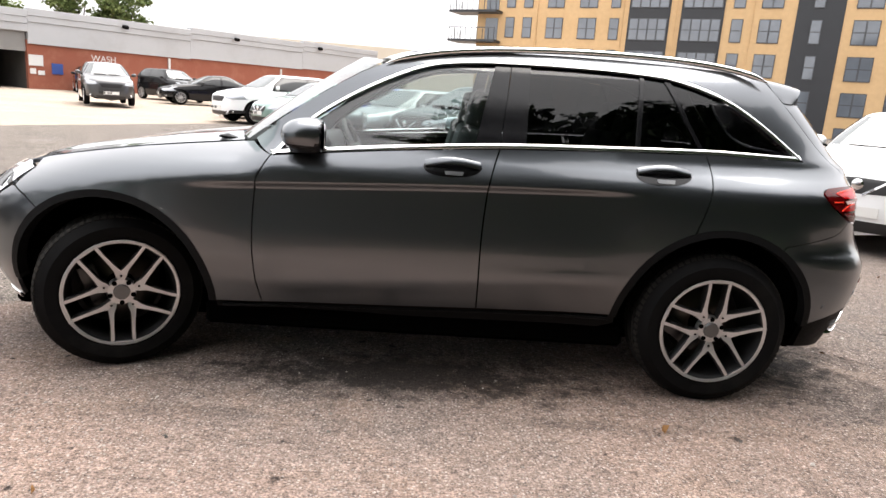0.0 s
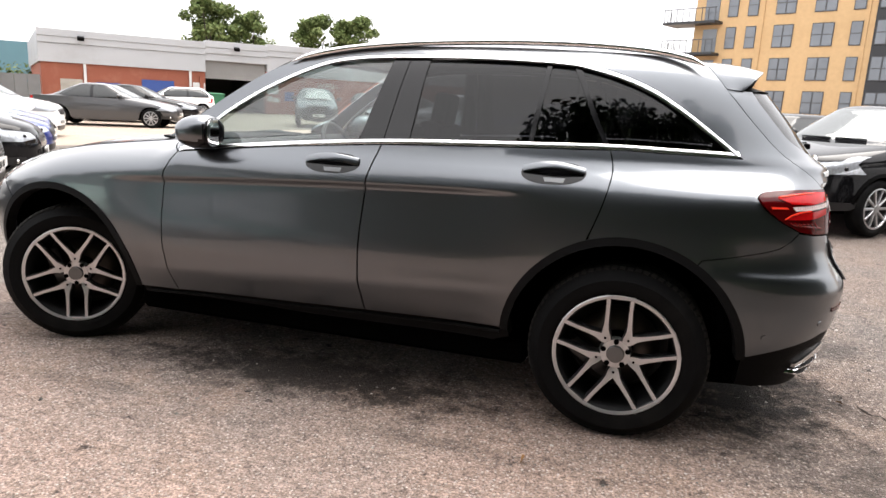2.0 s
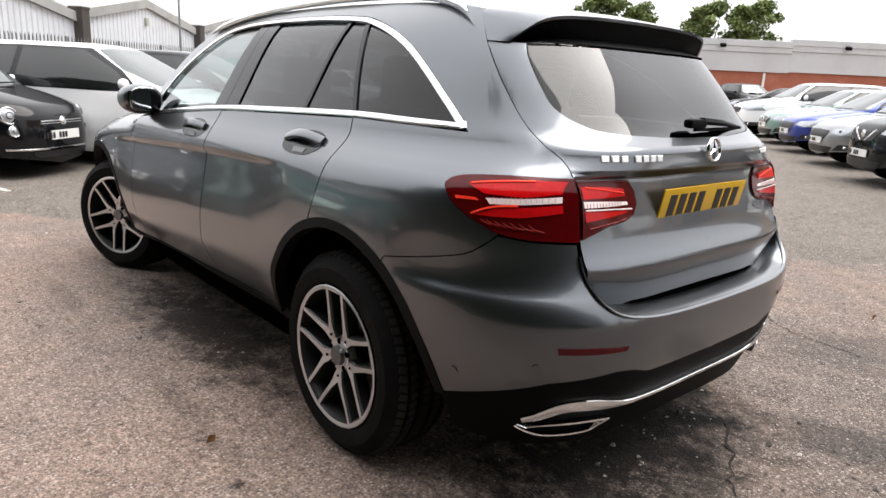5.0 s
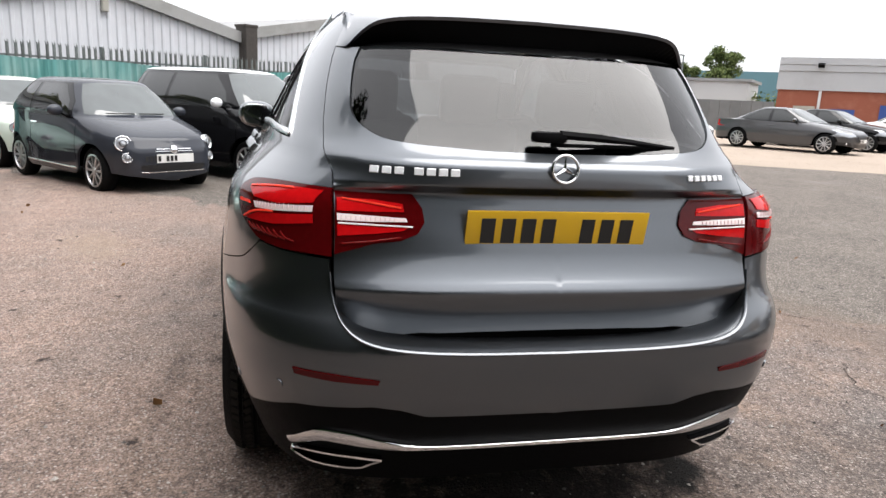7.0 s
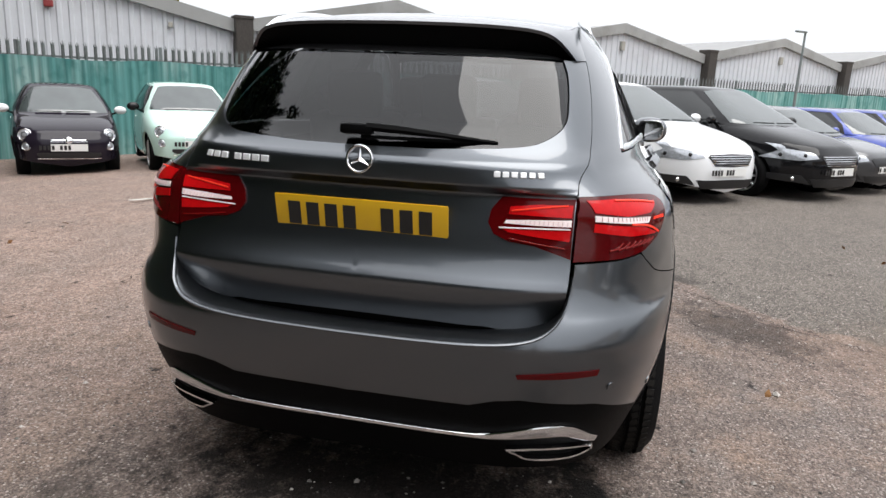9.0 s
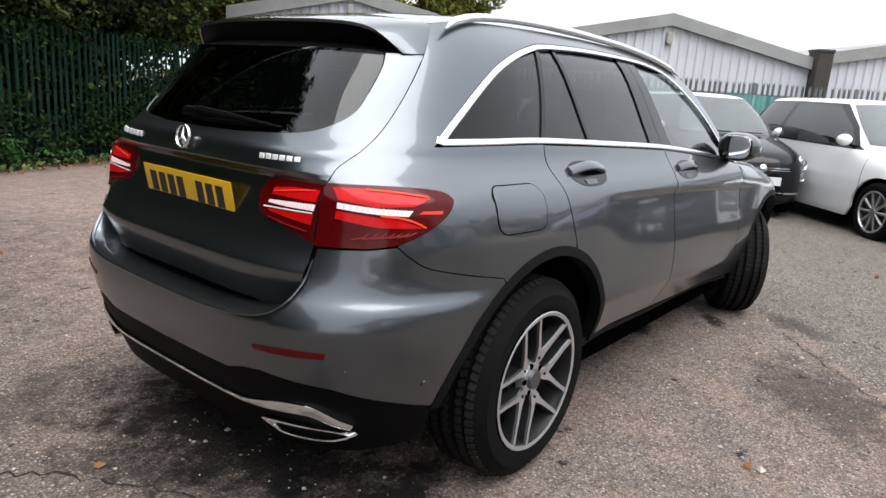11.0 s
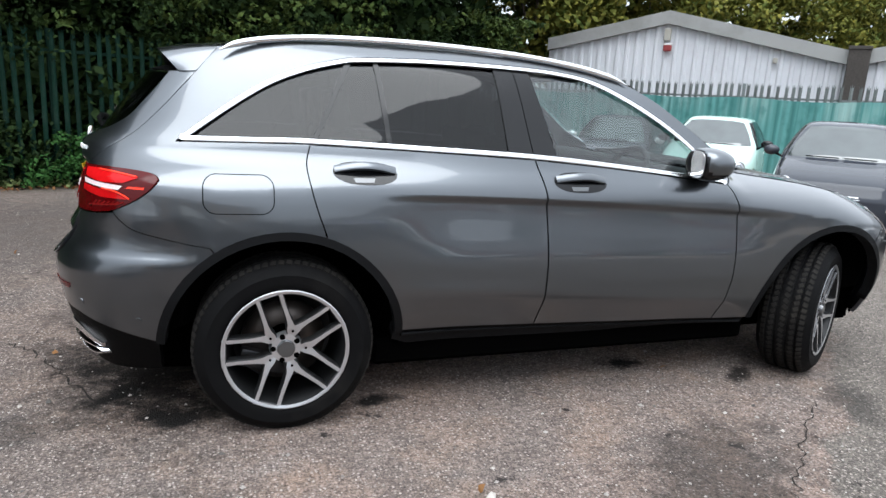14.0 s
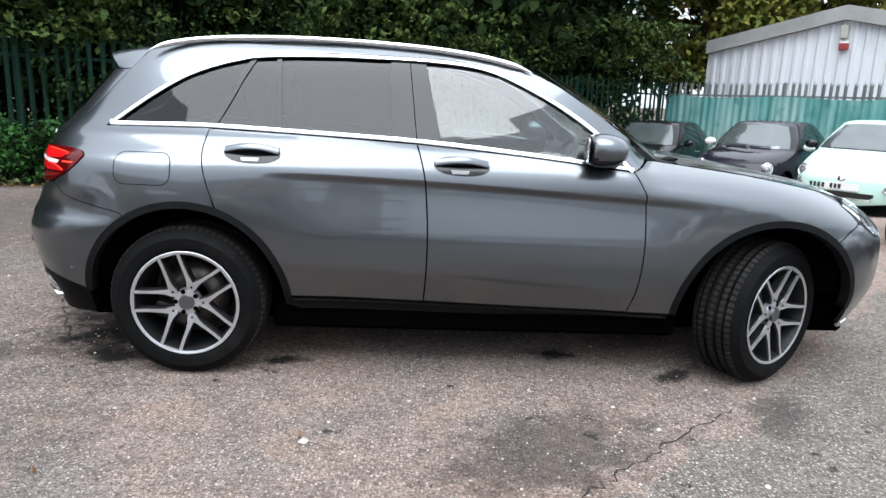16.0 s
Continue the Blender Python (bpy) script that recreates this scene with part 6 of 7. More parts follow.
for sd in (-1, 1):
    ribbon("chrome_lip", P, Nn, .03, .02, CHROME, car, "", False, sd)

# mirrors
def rounded(bm, size, at, yaw, e=3.2, nu=32, nv=18):
    """A superellipsoid."""
    def sp(v, k):
        return math.copysign(abs(v) ** (2 / k), v)
    V = [[bm.verts.new(pose(*at, 0, 0, yaw) @ Vector((size[0] * sp(math.cos(b), e) * sp(math.cos(a), e), size[1] * sp(math.cos(b), e) * sp(math.sin(a), e), size[2] * sp(math.sin(b), e))))
          for a in np.linspace(0, 2 * math.pi, nu, endpoint=False)] for b in np.linspace(-1.55, 1.55, nv)]
    for r0, r1 in zip(V, V[1:]):
        for i in range(nu):
            bm.faces.new((r0[i], r0[(i + 1) % nu], r1[(i + 1) % nu], r1[i]))
    bm.faces.new(V[0][::-1]), bm.faces.new(V[-1])
    return V


for sd in (-1, 1):
    bm = bmesh.new()
    rounded(bm, (.105, .108, .084), (-.520, sd * .938, 1.160), sd * -6, 2.35)
    for v_ in bm.verts:
        k = (v_.co.x + .62) / .17
        v_.co.z = 1.160 + (v_.co.z - 1.160) * (.80 + .20 * k)
        v_.co.x = min(v_.co.x, -.440)
    bmesh.ops.recalc_face_normals(bm, faces=bm.faces)
    for fc in bm.faces:
        fc.material_index = 1 if fc.calc_center_median().z < 1.126 or fc.calc_center_median().x > -.447 else 0
    mi = part("door_mirror", bm, [GREY_PAINT, GLOSS_BLACK], car, "", True, 40)
    bm = bmesh.new()
    box(bm, (.07, .13, .030), (-.555, sd * .885, 1.088), (sd * 14, 0, 0), .012, 2)
    part("mirror_foot", bm, GLOSS_BLACK, mi, "", True)
    bm = bmesh.new()
    rounded(bm, (.004, .080, .062), (-.438, sd * .940, 1.160), sd * -10, 3.0)
    part("mirror_glass", bm, CHROME, mi, "mirror glass", True, 40)

# wheels
def wheel_parts(parent):
    """A 20-inch wheel, outer face towards +y, hub at the origin."""
    R, T, half = .257, .368, .128
    prof = [(R - .012, -half + .01), (R + .03, -half - .004), (R + .06, -half - .006), (T - .028, -half + .012), (T - .008, -half + .03), (T, -half + .045)]
    for g in (-.075, -.03, .03, .075):
        prof += [(T, g - .008), (T - .012, g - .006), (T - .012, g + .006), (T, g + .008)]
    prof += [(T, half - .045), (T - .008, half - .03), (T - .028, half - .012), (R + .06, half + .006), (R + .03, half + .004), (R + .012, half + .003), (R - .004, half - .006), (R - .012, half - .02)]
    v, f = revolve(prof, 72)
    tyre = mesh_ob("tyre", v, [q[::-1] for q in f], RUBBER, parent, "black road tyre")
    tyre.data.set_sharp_from_angle(angle=radians(40))
    # tread blocks on the shoulders
    bm = bmesh.new()
    for i in range(72):
        a = 360 * i / 72
        for yb, sk, dr, tl in ((-half + .036, 12, .0056, -24), (half - .036, -12, .0056, 24), (-.052, 30, .0006, 0), (.0, -30, .0006, 0), (.052, 30, .0006, 0)):
            m = pose(0, 0, 0, 0, -a, 0) @ pose(T - dr, yb, 0, 0, 0, tl) @ pose(0, 0, 0, sk, 0, 0)
            bmesh.ops.create_cube(bm, size=1, matrix=m @ Matrix.Diagonal((.004, .026, .021, 1)))
    tagged(part("tread", bm, TREAD, tyre), kind="stuff")
    v, f = revolve([(R - .006, half + .001), (R, half + .004), (R - .004, half + .006), (R - .016, half + .002), (R - .022, half - .012), (R - .03, half - .05), (R - .045, -.09), (.16, -.10), (.06, -.10)], 64)
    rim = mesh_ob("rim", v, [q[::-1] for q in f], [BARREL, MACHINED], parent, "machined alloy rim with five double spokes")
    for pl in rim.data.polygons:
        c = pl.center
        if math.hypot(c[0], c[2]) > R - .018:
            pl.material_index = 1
    rim.data.set_sharp_from_angle(angle=radians(40))
    for k in range(5):
        for sg in (-1, 1):
            bm = bmesh.new()
            rings = []
            for r, off, w, y0, y1 in ((.048, .036, .018, .060, .104), (.074, .0445, .0225, .062, .110), (.10, .047, .0155, .064, .114), (.13, .0465, .0125, .066, .118), (.19, .0455, .0112, .074, .124),
                                      (.245, .0470, .0118, .082, .130), (R - .004, .0485, .0125, .09, .132)):
                off = sg * off
                rings.append([bm.verts.new(q) for q in ((r, y0, off - w), (r, y1 - .008, off - w), (r, y1, off - w + .004), (r, y1, off + w - .004), (r, y1 - .008, off + w), (r, y0, off + w))])
            for a, b in zip(rings, rings[1:]):
                for i in range(6):
                    bm.faces.new((a[i], a[(i + 1) % 6], b[(i + 1) % 6], b[i]))
            bm.faces.new(rings[0][::-1]), bm.faces.new(rings[-1])
            bmesh.ops.recalc_face_normals(bm, faces=bm.faces)
            for fc in bm.faces:
                fc.material_index = 1 if fc.normal.y > .8 else 0
            ob = part("spoke", bm, [DARK_ALLOY, MACHINED], rim)
            ob.rotation_euler = (0, radians(90 + 72 * k), 0)
        bm = bmesh.new()
        box(bm, (.017, .030, .092), (R - .013, .116, 0), (0, 0, 0), .003)
        for fc in bm.faces:
            fc.material_index = 1 if fc.normal.y > .8 else 0
        ob = part("spoke_bridge", bm, [DARK_ALLOY, MACHINED], rim)
        ob.rotation_euler = (0, radians(90 + 72 * k), 0)
        bm = bmesh.new()
        ca = radians(90 + 72 * k + 36)
        cyl(bm, .0052, .0052, .003, (.079 * math.cos(ca), .1105, -.079 * math.sin(ca)), (-90, 0, 0), 10)
        part("spoke_dimple", bm, VOID, rim)
    bm = bmesh.new()
    cyl(bm, .068, .060, .03, (0, .0915, 0), (-90, 0, 0), 40)
    part("hub", bm, MACHINED, rim)
    bm = bmesh.new()
    cyl(bm, .038, .034, .016, (0, .112, 0), (-90, 0, 0), 32)
    part("centre_cap", bm, CAP_AND_GLINT, rim)
    for k in range(5):
        bm = bmesh.new()
        a = radians(90 + 72 * k)
        cyl(bm, .0115, .0115, .006, (.052 * math.cos(a), .1045, -.052 * math.sin(a)), (-90, 0, 0), 14)
        part("bolt_hole", bm, VOID, rim)
    v, f = revolve([(.07, -.005), (.175, -.005), (.175, -.03), (.07, -.03)], 40)
    mesh_ob("brake_disc", v, [q[::-1] for q in f], BRAKE, parent, "steel brake disc")
    bm = bmesh.new()
    box(bm, (.08, .06, .20), (.12, 0, .02), (0, 20, 0), .015, 2)
    part("brake_caliper", bm, DARK_ALLOY, parent, "", True)


first = None
for cx, sd, st, turn in ((RX, -1, 0, 36), (RX, 1, 0, 53), (-1.424, -1, 26, 0), (-1.424, 1, 31, 10)):
    wheel = new("wheel")
    wheel.parent = car
    base = pose(cx, sd * (.765 if st else .80), .364, 0, 0, st) @ pose(0, 0, 0, 0, 0, 0 if sd > 0 else 180)
    wheel.matrix_basis = base @ pose(0, 0, 0, 0, turn, 0)
    if first is None:
        wheel_parts(wheel)
        first = wheel
    else:
        made = {first: wheel}
        for o in first.children_recursive:
            c = o.copy()
            scene.collection.objects.link(c)
            c.parent = made[o.parent]
            made[o] = c

# seats, wheel and dashboard seen through the glass
def seat_mesh(name, x, y, w, material):
    bm = bmesh.new()
    box(bm, (.50, w, .16), (x, y, .62), (0, 5, 0), .05, 3)
    box(bm, (.15, w, .62), (x + .28, y, .93), (0, 14, 0), .05, 3)
    box(bm, (.10, .24, .20), (x + .37, y, 1.31), (0, 10, 0), .04, 3)
    ob = part(name, bm, material, car, "", True, 50)
    return ob


for y in (-.37, .37):
    seat_mesh("front_seat", -.10, y, .50, LEATHER)
for y in (-.42, 0, .42):
    seat_mesh("rear_seat", .80, y, .42, LEATHER)
bm = bmesh.new()
box(bm, (.42, 1.44, .22), (-.74, 0, .98), (0, -8, 0), .06, 3)
part("dashboard", bm, LEATHER, car, "", True, 50)
ring = [(.185 * math.cos(a), .185 * math.sin(a), 0) for a in np.linspace(0, 2 * math.pi, 33)]
mw = pose(-.42, .37, 1.02, 0, 62, 0)
tube("steering_wheel", [tuple(mw @ Vector(q)) for q in ring], .016, LEATHER, car, "", 8)
bm = bmesh.new()
box(bm, (.06, .30, .05), (-.44, .37, 1.02), (0, -28, 0), .02, 2)
part("steering_hub", bm, LEATHER, car, "", True)
bm = bmesh.new()
box(bm, (.80, 1.28, .05), (1.72, 0, .98), (0, 0, 0), .02, 2)
part("parcel_shelf", bm, LEATHER, car, "", True)

# ---- parked cars ----
DARK_GLASS = mat("car_window_glass", (.012, .014, .014), .05, 0, 1.0, spec=0)
DARK_GLASS.node_tree.nodes["Principled BSDF"].inputs["Coat IOR"].default_value = 1.6
SCREEN_GLASS = mat("car_windscreen_glass", (.055, .065, .065), .05, 0, 1.0, .5, 2.2, spec=0)
SCREEN_GLASS.node_tree.nodes["Principled BSDF"].inputs["Coat IOR"].default_value = 1.9
LAMP_LENS = mat("car_lamp_lens", (.42, .44, .47), .12, .4, 1.0, .55, 34)
SILVER = mat("silver_wheel_alloy", (.55, .55, .56), .3, .9)
GRILLE = mat("black_grille", (.012, .012, .013), .4)
SPEC = {
    # length, width, height, wheelbase, front overhang, wheel radius, bonnet edge height, cowl x and height, screen top x, rear belt x, roof end x, plan roundness
    "bubble": (3.57, 1.63, 1.49, 2.30, .68, .30, .70, -.93, .985, -.34, 1.70, 1.20, 4.4),
    "tall": (4.15, 1.78, 1.66, 2.61, .82, .32, .84, -1.22, 1.09, -.52, 2.02, 1.74, 4.0),
    "mpv": (4.80, 1.92, 1.66, 2.85, .95, .345, .76, -1.30, 1.07, -.25, 2.32, 1.95, 3.8),
    "suv": (4.40, 1.83, 1.62, 2.65, .90, .35, .88, -1.10, 1.12, -.38, 2.12, 1.68, 4.2),
    "hatch": (4.25, 1.80, 1.47, 2.65, .88, .32, .72, -1.00, .985, -.22, 2.06, 1.56, 3.8),
    "saloon": (4.90, 1.86, 1.46, 2.97, .83, .33, .72, -1.12, .985, -.28, 1.70, .80, 4.2),
}
_wheels = {}


def small_wheel(parent, r, m):
    """A plain alloy wheel, outer face towards +y; its meshes are shared between cars."""
    w = new("wheel")
    w.parent = parent
    w.matrix_basis = m
    key = round(r, 3)
    if key not in _wheels:
        R = r * .72
        v, f = revolve([(R - .01, -.09), (R + .03, -.1), (r - .02, -.095), (r, -.07), (r, .07), (r - .02, .095), (R + .03, .1), (R, .092), (R - .012, .07)], 36)
        ty = mesh_ob("tyre", v, [q[::-1] for q in f], RUBBER)
        v, f = revolve([(R, .09), (R - .008, .096), (R - .02, .09), (R - .03, .05), (R - .04, .0), (.04, .0)], 36)
        rim = mesh_ob("rim", v, [q[::-1] for q in f], DARK_ALLOY)
        bm = bmesh.new()
        for k in range(10):
            box(bm, (R - .03, .03, .030), ((R - .03) / 2 + .02, .075, 0), (0, 0, 0), .006)
            bmesh.ops.rotate(bm, verts=bm.verts, cent=(0, 0, 0), matrix=Matrix.Rotation(2 * math.pi / 10, 3, "Y"))
        cyl(bm, .05, .045, .03, (0, .08, 0), (-90, 0, 0), 20)
        v2, f2 = revolve([(R - .004, .088), (R, .097), (R - .018, .099), (R - .024, .085)], 36)
        k0 = [bm.verts.new(q) for q in v2]
        for q in f2:
            bm.faces.new([k0[i] for i in q[::-1]])
        sp = part("spokes", bm, SILVER, None, "", True)
        _wheels[key] = (ty.data, rim.data, sp.data)
        for o in (ty, rim, sp):
            bpy.data.objects.remove(o)
    for nm, me in zip(("tyre", "rim", "spokes"), _wheels[key]):
        o = new(nm, me)
        o.parent = w
    return w


def shell_of(kind):
    """Profile curves of a car body against a running parameter v from the skirt to the middle of the roof."""
    L, W, H, WB, OV, R, zb, xc, zc, xw, xrb, xrt, n = SPEC[kind]
    h = L / 2
    rows = [(.19, -h + .07, h - .08, .935, n), (.28, -h + .02, h - .03, .97, n), (.42, -h, h - .005, .985, n), (.56, -h + .004, h, 1.0, n), (zb - .08, -h + .025, h - .01, 1.0, n), (zb, -h + .075, h - .03, .992, n)]
    deck = kind == "saloon"
    for t in (.14, .3, .48, .66, .82, .93):
        rear = h - .03 - (.05 * t if deck else (h - .03 - xrb) * t)
        rows.append((zb + (zc - zb) * t, -h + .075 + (xc + h - .075) * t ** 1.75, rear, .992 - .04 * t, n))
    for q in (0, .12, .3, .5, .7, .85, 1):
        k = q ** 1.5
        rear = xrb + (xrt - xrb) * (q if deck else q ** 1.35)
        rows.append((zc + (H - .07 - zc) * q, xc + (xw - xc) * q ** 1.04, rear, .95 - .25 * k - .02 * q, n + .6))
    rows += [(H - .032, xw + .13, xrt - .08, .61, n), (H - .010, xw + .32, xrt - .28, .42, n), (H, xw + .5, xrt - .45, 0, n)]
    d = [0.0]
    for p, q in zip(rows, rows[1:]):
        d.append(d[-1] + math.hypot(q[0] - p[0], .8 * (q[1] - p[1]), (q[3] - p[3]) * W / 2))
    return [curve([(v, r[i] * (W / 2 if i == 3 else 1)) for v, r in zip(d, rows)]) for i in range(5)], d[-1]


_shells = {}


def parked(kind, label, paint, p=None, q=None, turn=0.0, at=None, yaw=None, round_lamps=False, roof=None, mirrors=None, lift=0.0, size=1.0, group="parked cars", grille="plain"):
    L, W, H, WB, OV, R, zb, xc, zc, xw, xrb, xrt, n = SPEC[kind]
    if at is None:
        f = pq(p, q)
        hd = YARD + turn
        c = (f[0] - math.cos(radians(hd)) * L / 2, f[1] - math.sin(radians(hd)) * L / 2)
        rz = hd + 180
    else:
        c, rz = at, yaw + 180
    car_ = thing({"bubble": "city_car", "tall": "compact_mpv", "mpv": "people_carrier", "suv": "crossover_car", "hatch": "hatchback_car", "saloon": "saloon_car"}[kind], label, "car",
                 pose(c[0], c[1], ground_z(*c) + lift, 0, 0, rz) @ Matrix.Diagonal((size, size, size, 1)), group)
    if kind not in _shells:
        _shells[kind] = shell_of(kind)
    (Z, XF, XR, WD, NN), v1 = _shells[kind]
    vv = np.linspace(0, v1, 900)
    zv = Z(vv)
    K = 1.5

    def fn(u, v):
        th = np.clip(np.asarray(u, float) / K, 0, math.pi)
        v = np.asarray(v, float)
        sn, cs, m = np.sin(th), np.cos(th), NN(v)
        rho = (np.abs(sn) ** m + np.abs(cs) ** m) ** (-1 / m)
        a, o = (XR(v) - XF(v)) / 2, (XR(v) + XF(v)) / 2
        return np.stack([o - a * rho * cs, WD(v) * rho * sn, Z(v)], -1)

    def V_(z):
        return float(np.interp(z, zv, vv))

    def side(x, z):
        """Surface parameters at length x and height z."""
        v = V_(z)
        a, o, m = float(XR(v) - XF(v)) / 2, float(XR(v) + XF(v)) / 2, float(NN(v))
        X = min(max((x - o) / a, -.9999), .9999)
        return (K * math.atan2((1 - abs(X) ** m) ** (1 / m), -X), v)

    def end(Y, z, rear=False):
        """Surface parameters on the nose or tail at the share Y of the half width and height z."""
        v = V_(z)
        m = float(NN(v))
        th = math.atan2(Y, (1 - min(Y, .9999) ** m) ** (1 / m))
        return (K * (math.pi - th if rear else th), v)

    def pn(uv):
        u, v = np.array([q[0] for q in uv]), np.array([q[1] for q in uv])
        e = 1e-3
        P = fn(u, v)
        N = np.cross(fn(u + e, v) - fn(u - e, v), fn(u, v + e) - fn(u, v - e))
        N *= np.sign(np.sum(N * (P - np.array([0, 0, .6])), axis=1))[:, None]
        return P, N / np.maximum(np.linalg.norm(N, axis=1), 1e-9)[:, None]

    xw_ = (-L / 2 + OV, -L / 2 + OV + WB)
    ra = R + .055
    low = [(0, 0)]
    for x0 in xw_:
        for a in np.linspace(180, 0, 15):
            zz_ = R + ra * math.sin(radians(a))
            low.append(side(x0 + ra * math.cos(radians(a)), max(zz_, .22)))
        if x0 == xw_[0]:
            low += [side(x0 + ra + .1, .22), side(xw_[1] - ra - .1, .22)]
    low.append((K * math.pi, 0))
    sheet("body", low + [(K * math.pi, v1), (0, v1)], fn, paint, car_, 1, .085, 0, .03, (), "", 0, True, edge=.06)
    bm = bmesh.new()
    box(bm, (L * .84, W * .60, .42), (0, 0, .44), (0, 0, 0), .06)
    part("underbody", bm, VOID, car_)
    far = math.hypot(*c) > 14.5
    st = .12 if far else .07
    zB, zT = zc - .045, H - .085
    xB = (xw + xrt) / 2 + (.16 if kind == "bubble" else .02)
    # glass: screens, then side windows on a black surround
    sc = [end(0, zc + .012), end(.5, zc + .006), end(.86, zc + .02), end(.84, (zc + zT) / 2), end(.80, zT - .012), end(.5, zT + .012), end(0, zT + .018)]
    sheet("windscreen", sc, fn, SCREEN_GLASS, car_, 1, st, 0, .01, (), "", .004, True)
    rs = [end(0, zc + .07, True), end(.8, zc + .09, True), end(.76, zT - .03, True), end(0, zT - .01, True)]
    sheet("rear_screen", rs, fn, DARK_GLASS, car_, 1, st, 0, .01, (), "", .004, True)

    def x_front(z):
        return float(XF(V_(z)))

    def x_rear(z):
        return float(XR(V_(z)))
    ua, ub = x_front(zB + .06) + .36, x_rear(zB + .06) - .34
    ta, tb = x_front(zT) + .20, x_rear(zT) - .24
    zR = zB + .045
    for sd in (-1, 1):
        dlo = [side(ua - .10, zB), side(xB, (zB + zR) / 2), side(ub + .02, zR), side((ub + tb) / 2 + .08, (zR + zT) / 2 + .06), side(tb + .04, zT), side(xB, zT + .012), side(ta - .04, zT), side((ua + ta) / 2 - .13, (zB + zT) / 2)]
        sheet("window_surround", dlo, fn, GLOSS_BLACK, car_, sd, st, 0, .008, (), "", .003)
        m_ = (zB + zT) / 2
        panes = [("front_window", [side(ua + .02, zB + .025), side(xB - .05, zB + .04), side(xB - .05, zT - .015), side(ta + .04, zT - .02), side((ua + ta) / 2 - .05, m_)])]
        if kind == "bubble":
            panes.append(("rear_window", [side(xB + .05, zB + .045), side(ub - .06, zR + .03), side((ub + tb) / 2, (zR + zT) / 2 + .05), side(tb - .03, zT - .03), side(xB + .05, zT - .015)]))
        else:
            xq = xB + (ub - xB) * (.70 if kind != "saloon" else .80)
            xq2 = min(xq, tb + .02)
            panes.append(("rear_window", [side(xB + .03, zB + .045), side(xq, zR + .02), side(xq2, zT - .02), side(xB + .03, zT - .012)]))
            panes.append(("quarter_window", [side(xq + .04, zR + .025), side(ub - .05, zR + .03), side((ub + tb) / 2 + .02, (zR + zT) / 2 + .04), side(max(tb, xq2 + .05) - .0, zT - .03), side(xq2 + .035, zT - .025)]))
        for nm, q_ in panes:
            sheet(nm, q_, fn, DARK_GLASS, car_, sd, st, 0, .004, (), "", .006)
        # door seams
        if not far:
            for xs_, za in ((x_front(zB) + .40, .32), (xB + .02, .30)) + (((min(xw_[1] - ra * .55, ub), R + ra * .86),) if kind != "bubble" else ()):
                P, Nn = pn([side(xs_, z) for z in np.linspace(za, zB - .012, 9)])
                ribbon("door_seam", P, Nn, .007, .003, VOID, car_, "", False, sd, .6)
        # mirror on a stalk
        mp = fn(*side(ua + .10, zB + .02))
        mm = mirrors or paint
        bm = bmesh.new()
        bmesh.ops.create_uvsphere(bm, u_segments=16, v_segments=10, radius=1, matrix=pose(mp[0], sd * (mp[1] + .135), mp[2] + .085, 0, 0, sd * 8) @ Matrix.Diagonal((.065, .105, .072, 1)))
        for w_ in bm.verts:
            w_.co.x = min(w_.co.x, mp[0] + .03)
        mi = part("door_mirror", bm, mm, car_, "", True, 60)
        bm = bmesh.new()
        box(bm, (.05, .13, .03), (mp[0], sd * (mp[1] + .04), mp[2] + .03), (sd * 25, 0, 0), .01)
        part("mirror_stalk", bm, SATIN_BLACK, mi)
        for hx in ((xB - .12,) if kind == "bubble" else (xB - .12, min(ub - .15, xB + .85))):
            hp = fn(*side(hx, zB - .10))
            bm = bmesh.new()
            box(bm, (.18, .028, .026), (hp[0], sd * (hp[1] + .012), hp[2]), (0, 0, 0), .008)
            part("door_handle", bm, CHROME if kind == "bubble" else paint, car_)
        # lamps
        if round_lamps:
            dz = .10 if kind == "tall" else 0
            for nm, Y, z, r_ in (("headlamp", .735, .685 + dz, .092), ("fog_lamp", .72, .51 + dz, .06)):
                P, Nn = pn([end(Y, z)])
                o_ = Vector((P[0][0] + .012, sd * P[0][1], P[0][2]))
                d_ = Vector((-1, sd * .42, .22)).normalized()
                mw_ = Matrix.Translation(o_) @ d_.to_track_quat("Y", "Z").to_matrix().to_4x4()
                v, f = revolve([(r_ * 1.12, -.05), (r_ * 1.13, .006), (r_ * 1.04, .022), (r_ * .93, .016), (r_ * .90, -.01)], 30)
                ring = mesh_ob("lamp_ring", v, [g[::-1] for g in f], CHROME, car_)
                ring.matrix_basis = mw_
                v, f = revolve([(r_ * .92, .004), (r_ * .7, .020), (r_ * .4, .030), (.001, .034)], 26)
                lens = mesh_ob(nm, v, [g[::-1] for g in f], LAMP_LENS, ring)
                v, f = revolve([(r_ * .50, .029), (r_ * .46, .036), (r_ * .38, .036), (r_ * .36, .030)], 22)
                mesh_ob("lamp_bezel", v, [g[::-1] for g in f], GRILLE, ring)
        else:
            hl_ = [end(.50, zb - .095), end(.56, zb - .02), end(.80, zb + .02), side(-L / 2 + .50, zb + .075), side(-L / 2 + .72, zb + .085), side(-L / 2 + .50, zb - .01), end(.93, zb - .12), end(.72, zb - .135)]
            lamp = sheet("headlamp", hl_, fn, LAMP_LENS, car_, sd, .05, 0, .012, (), "", .006)
            if not far:
                for Y in (.66, .84):
                    P, Nn = pn([end(Y, zb - .065)])
                    bm = bmesh.new()
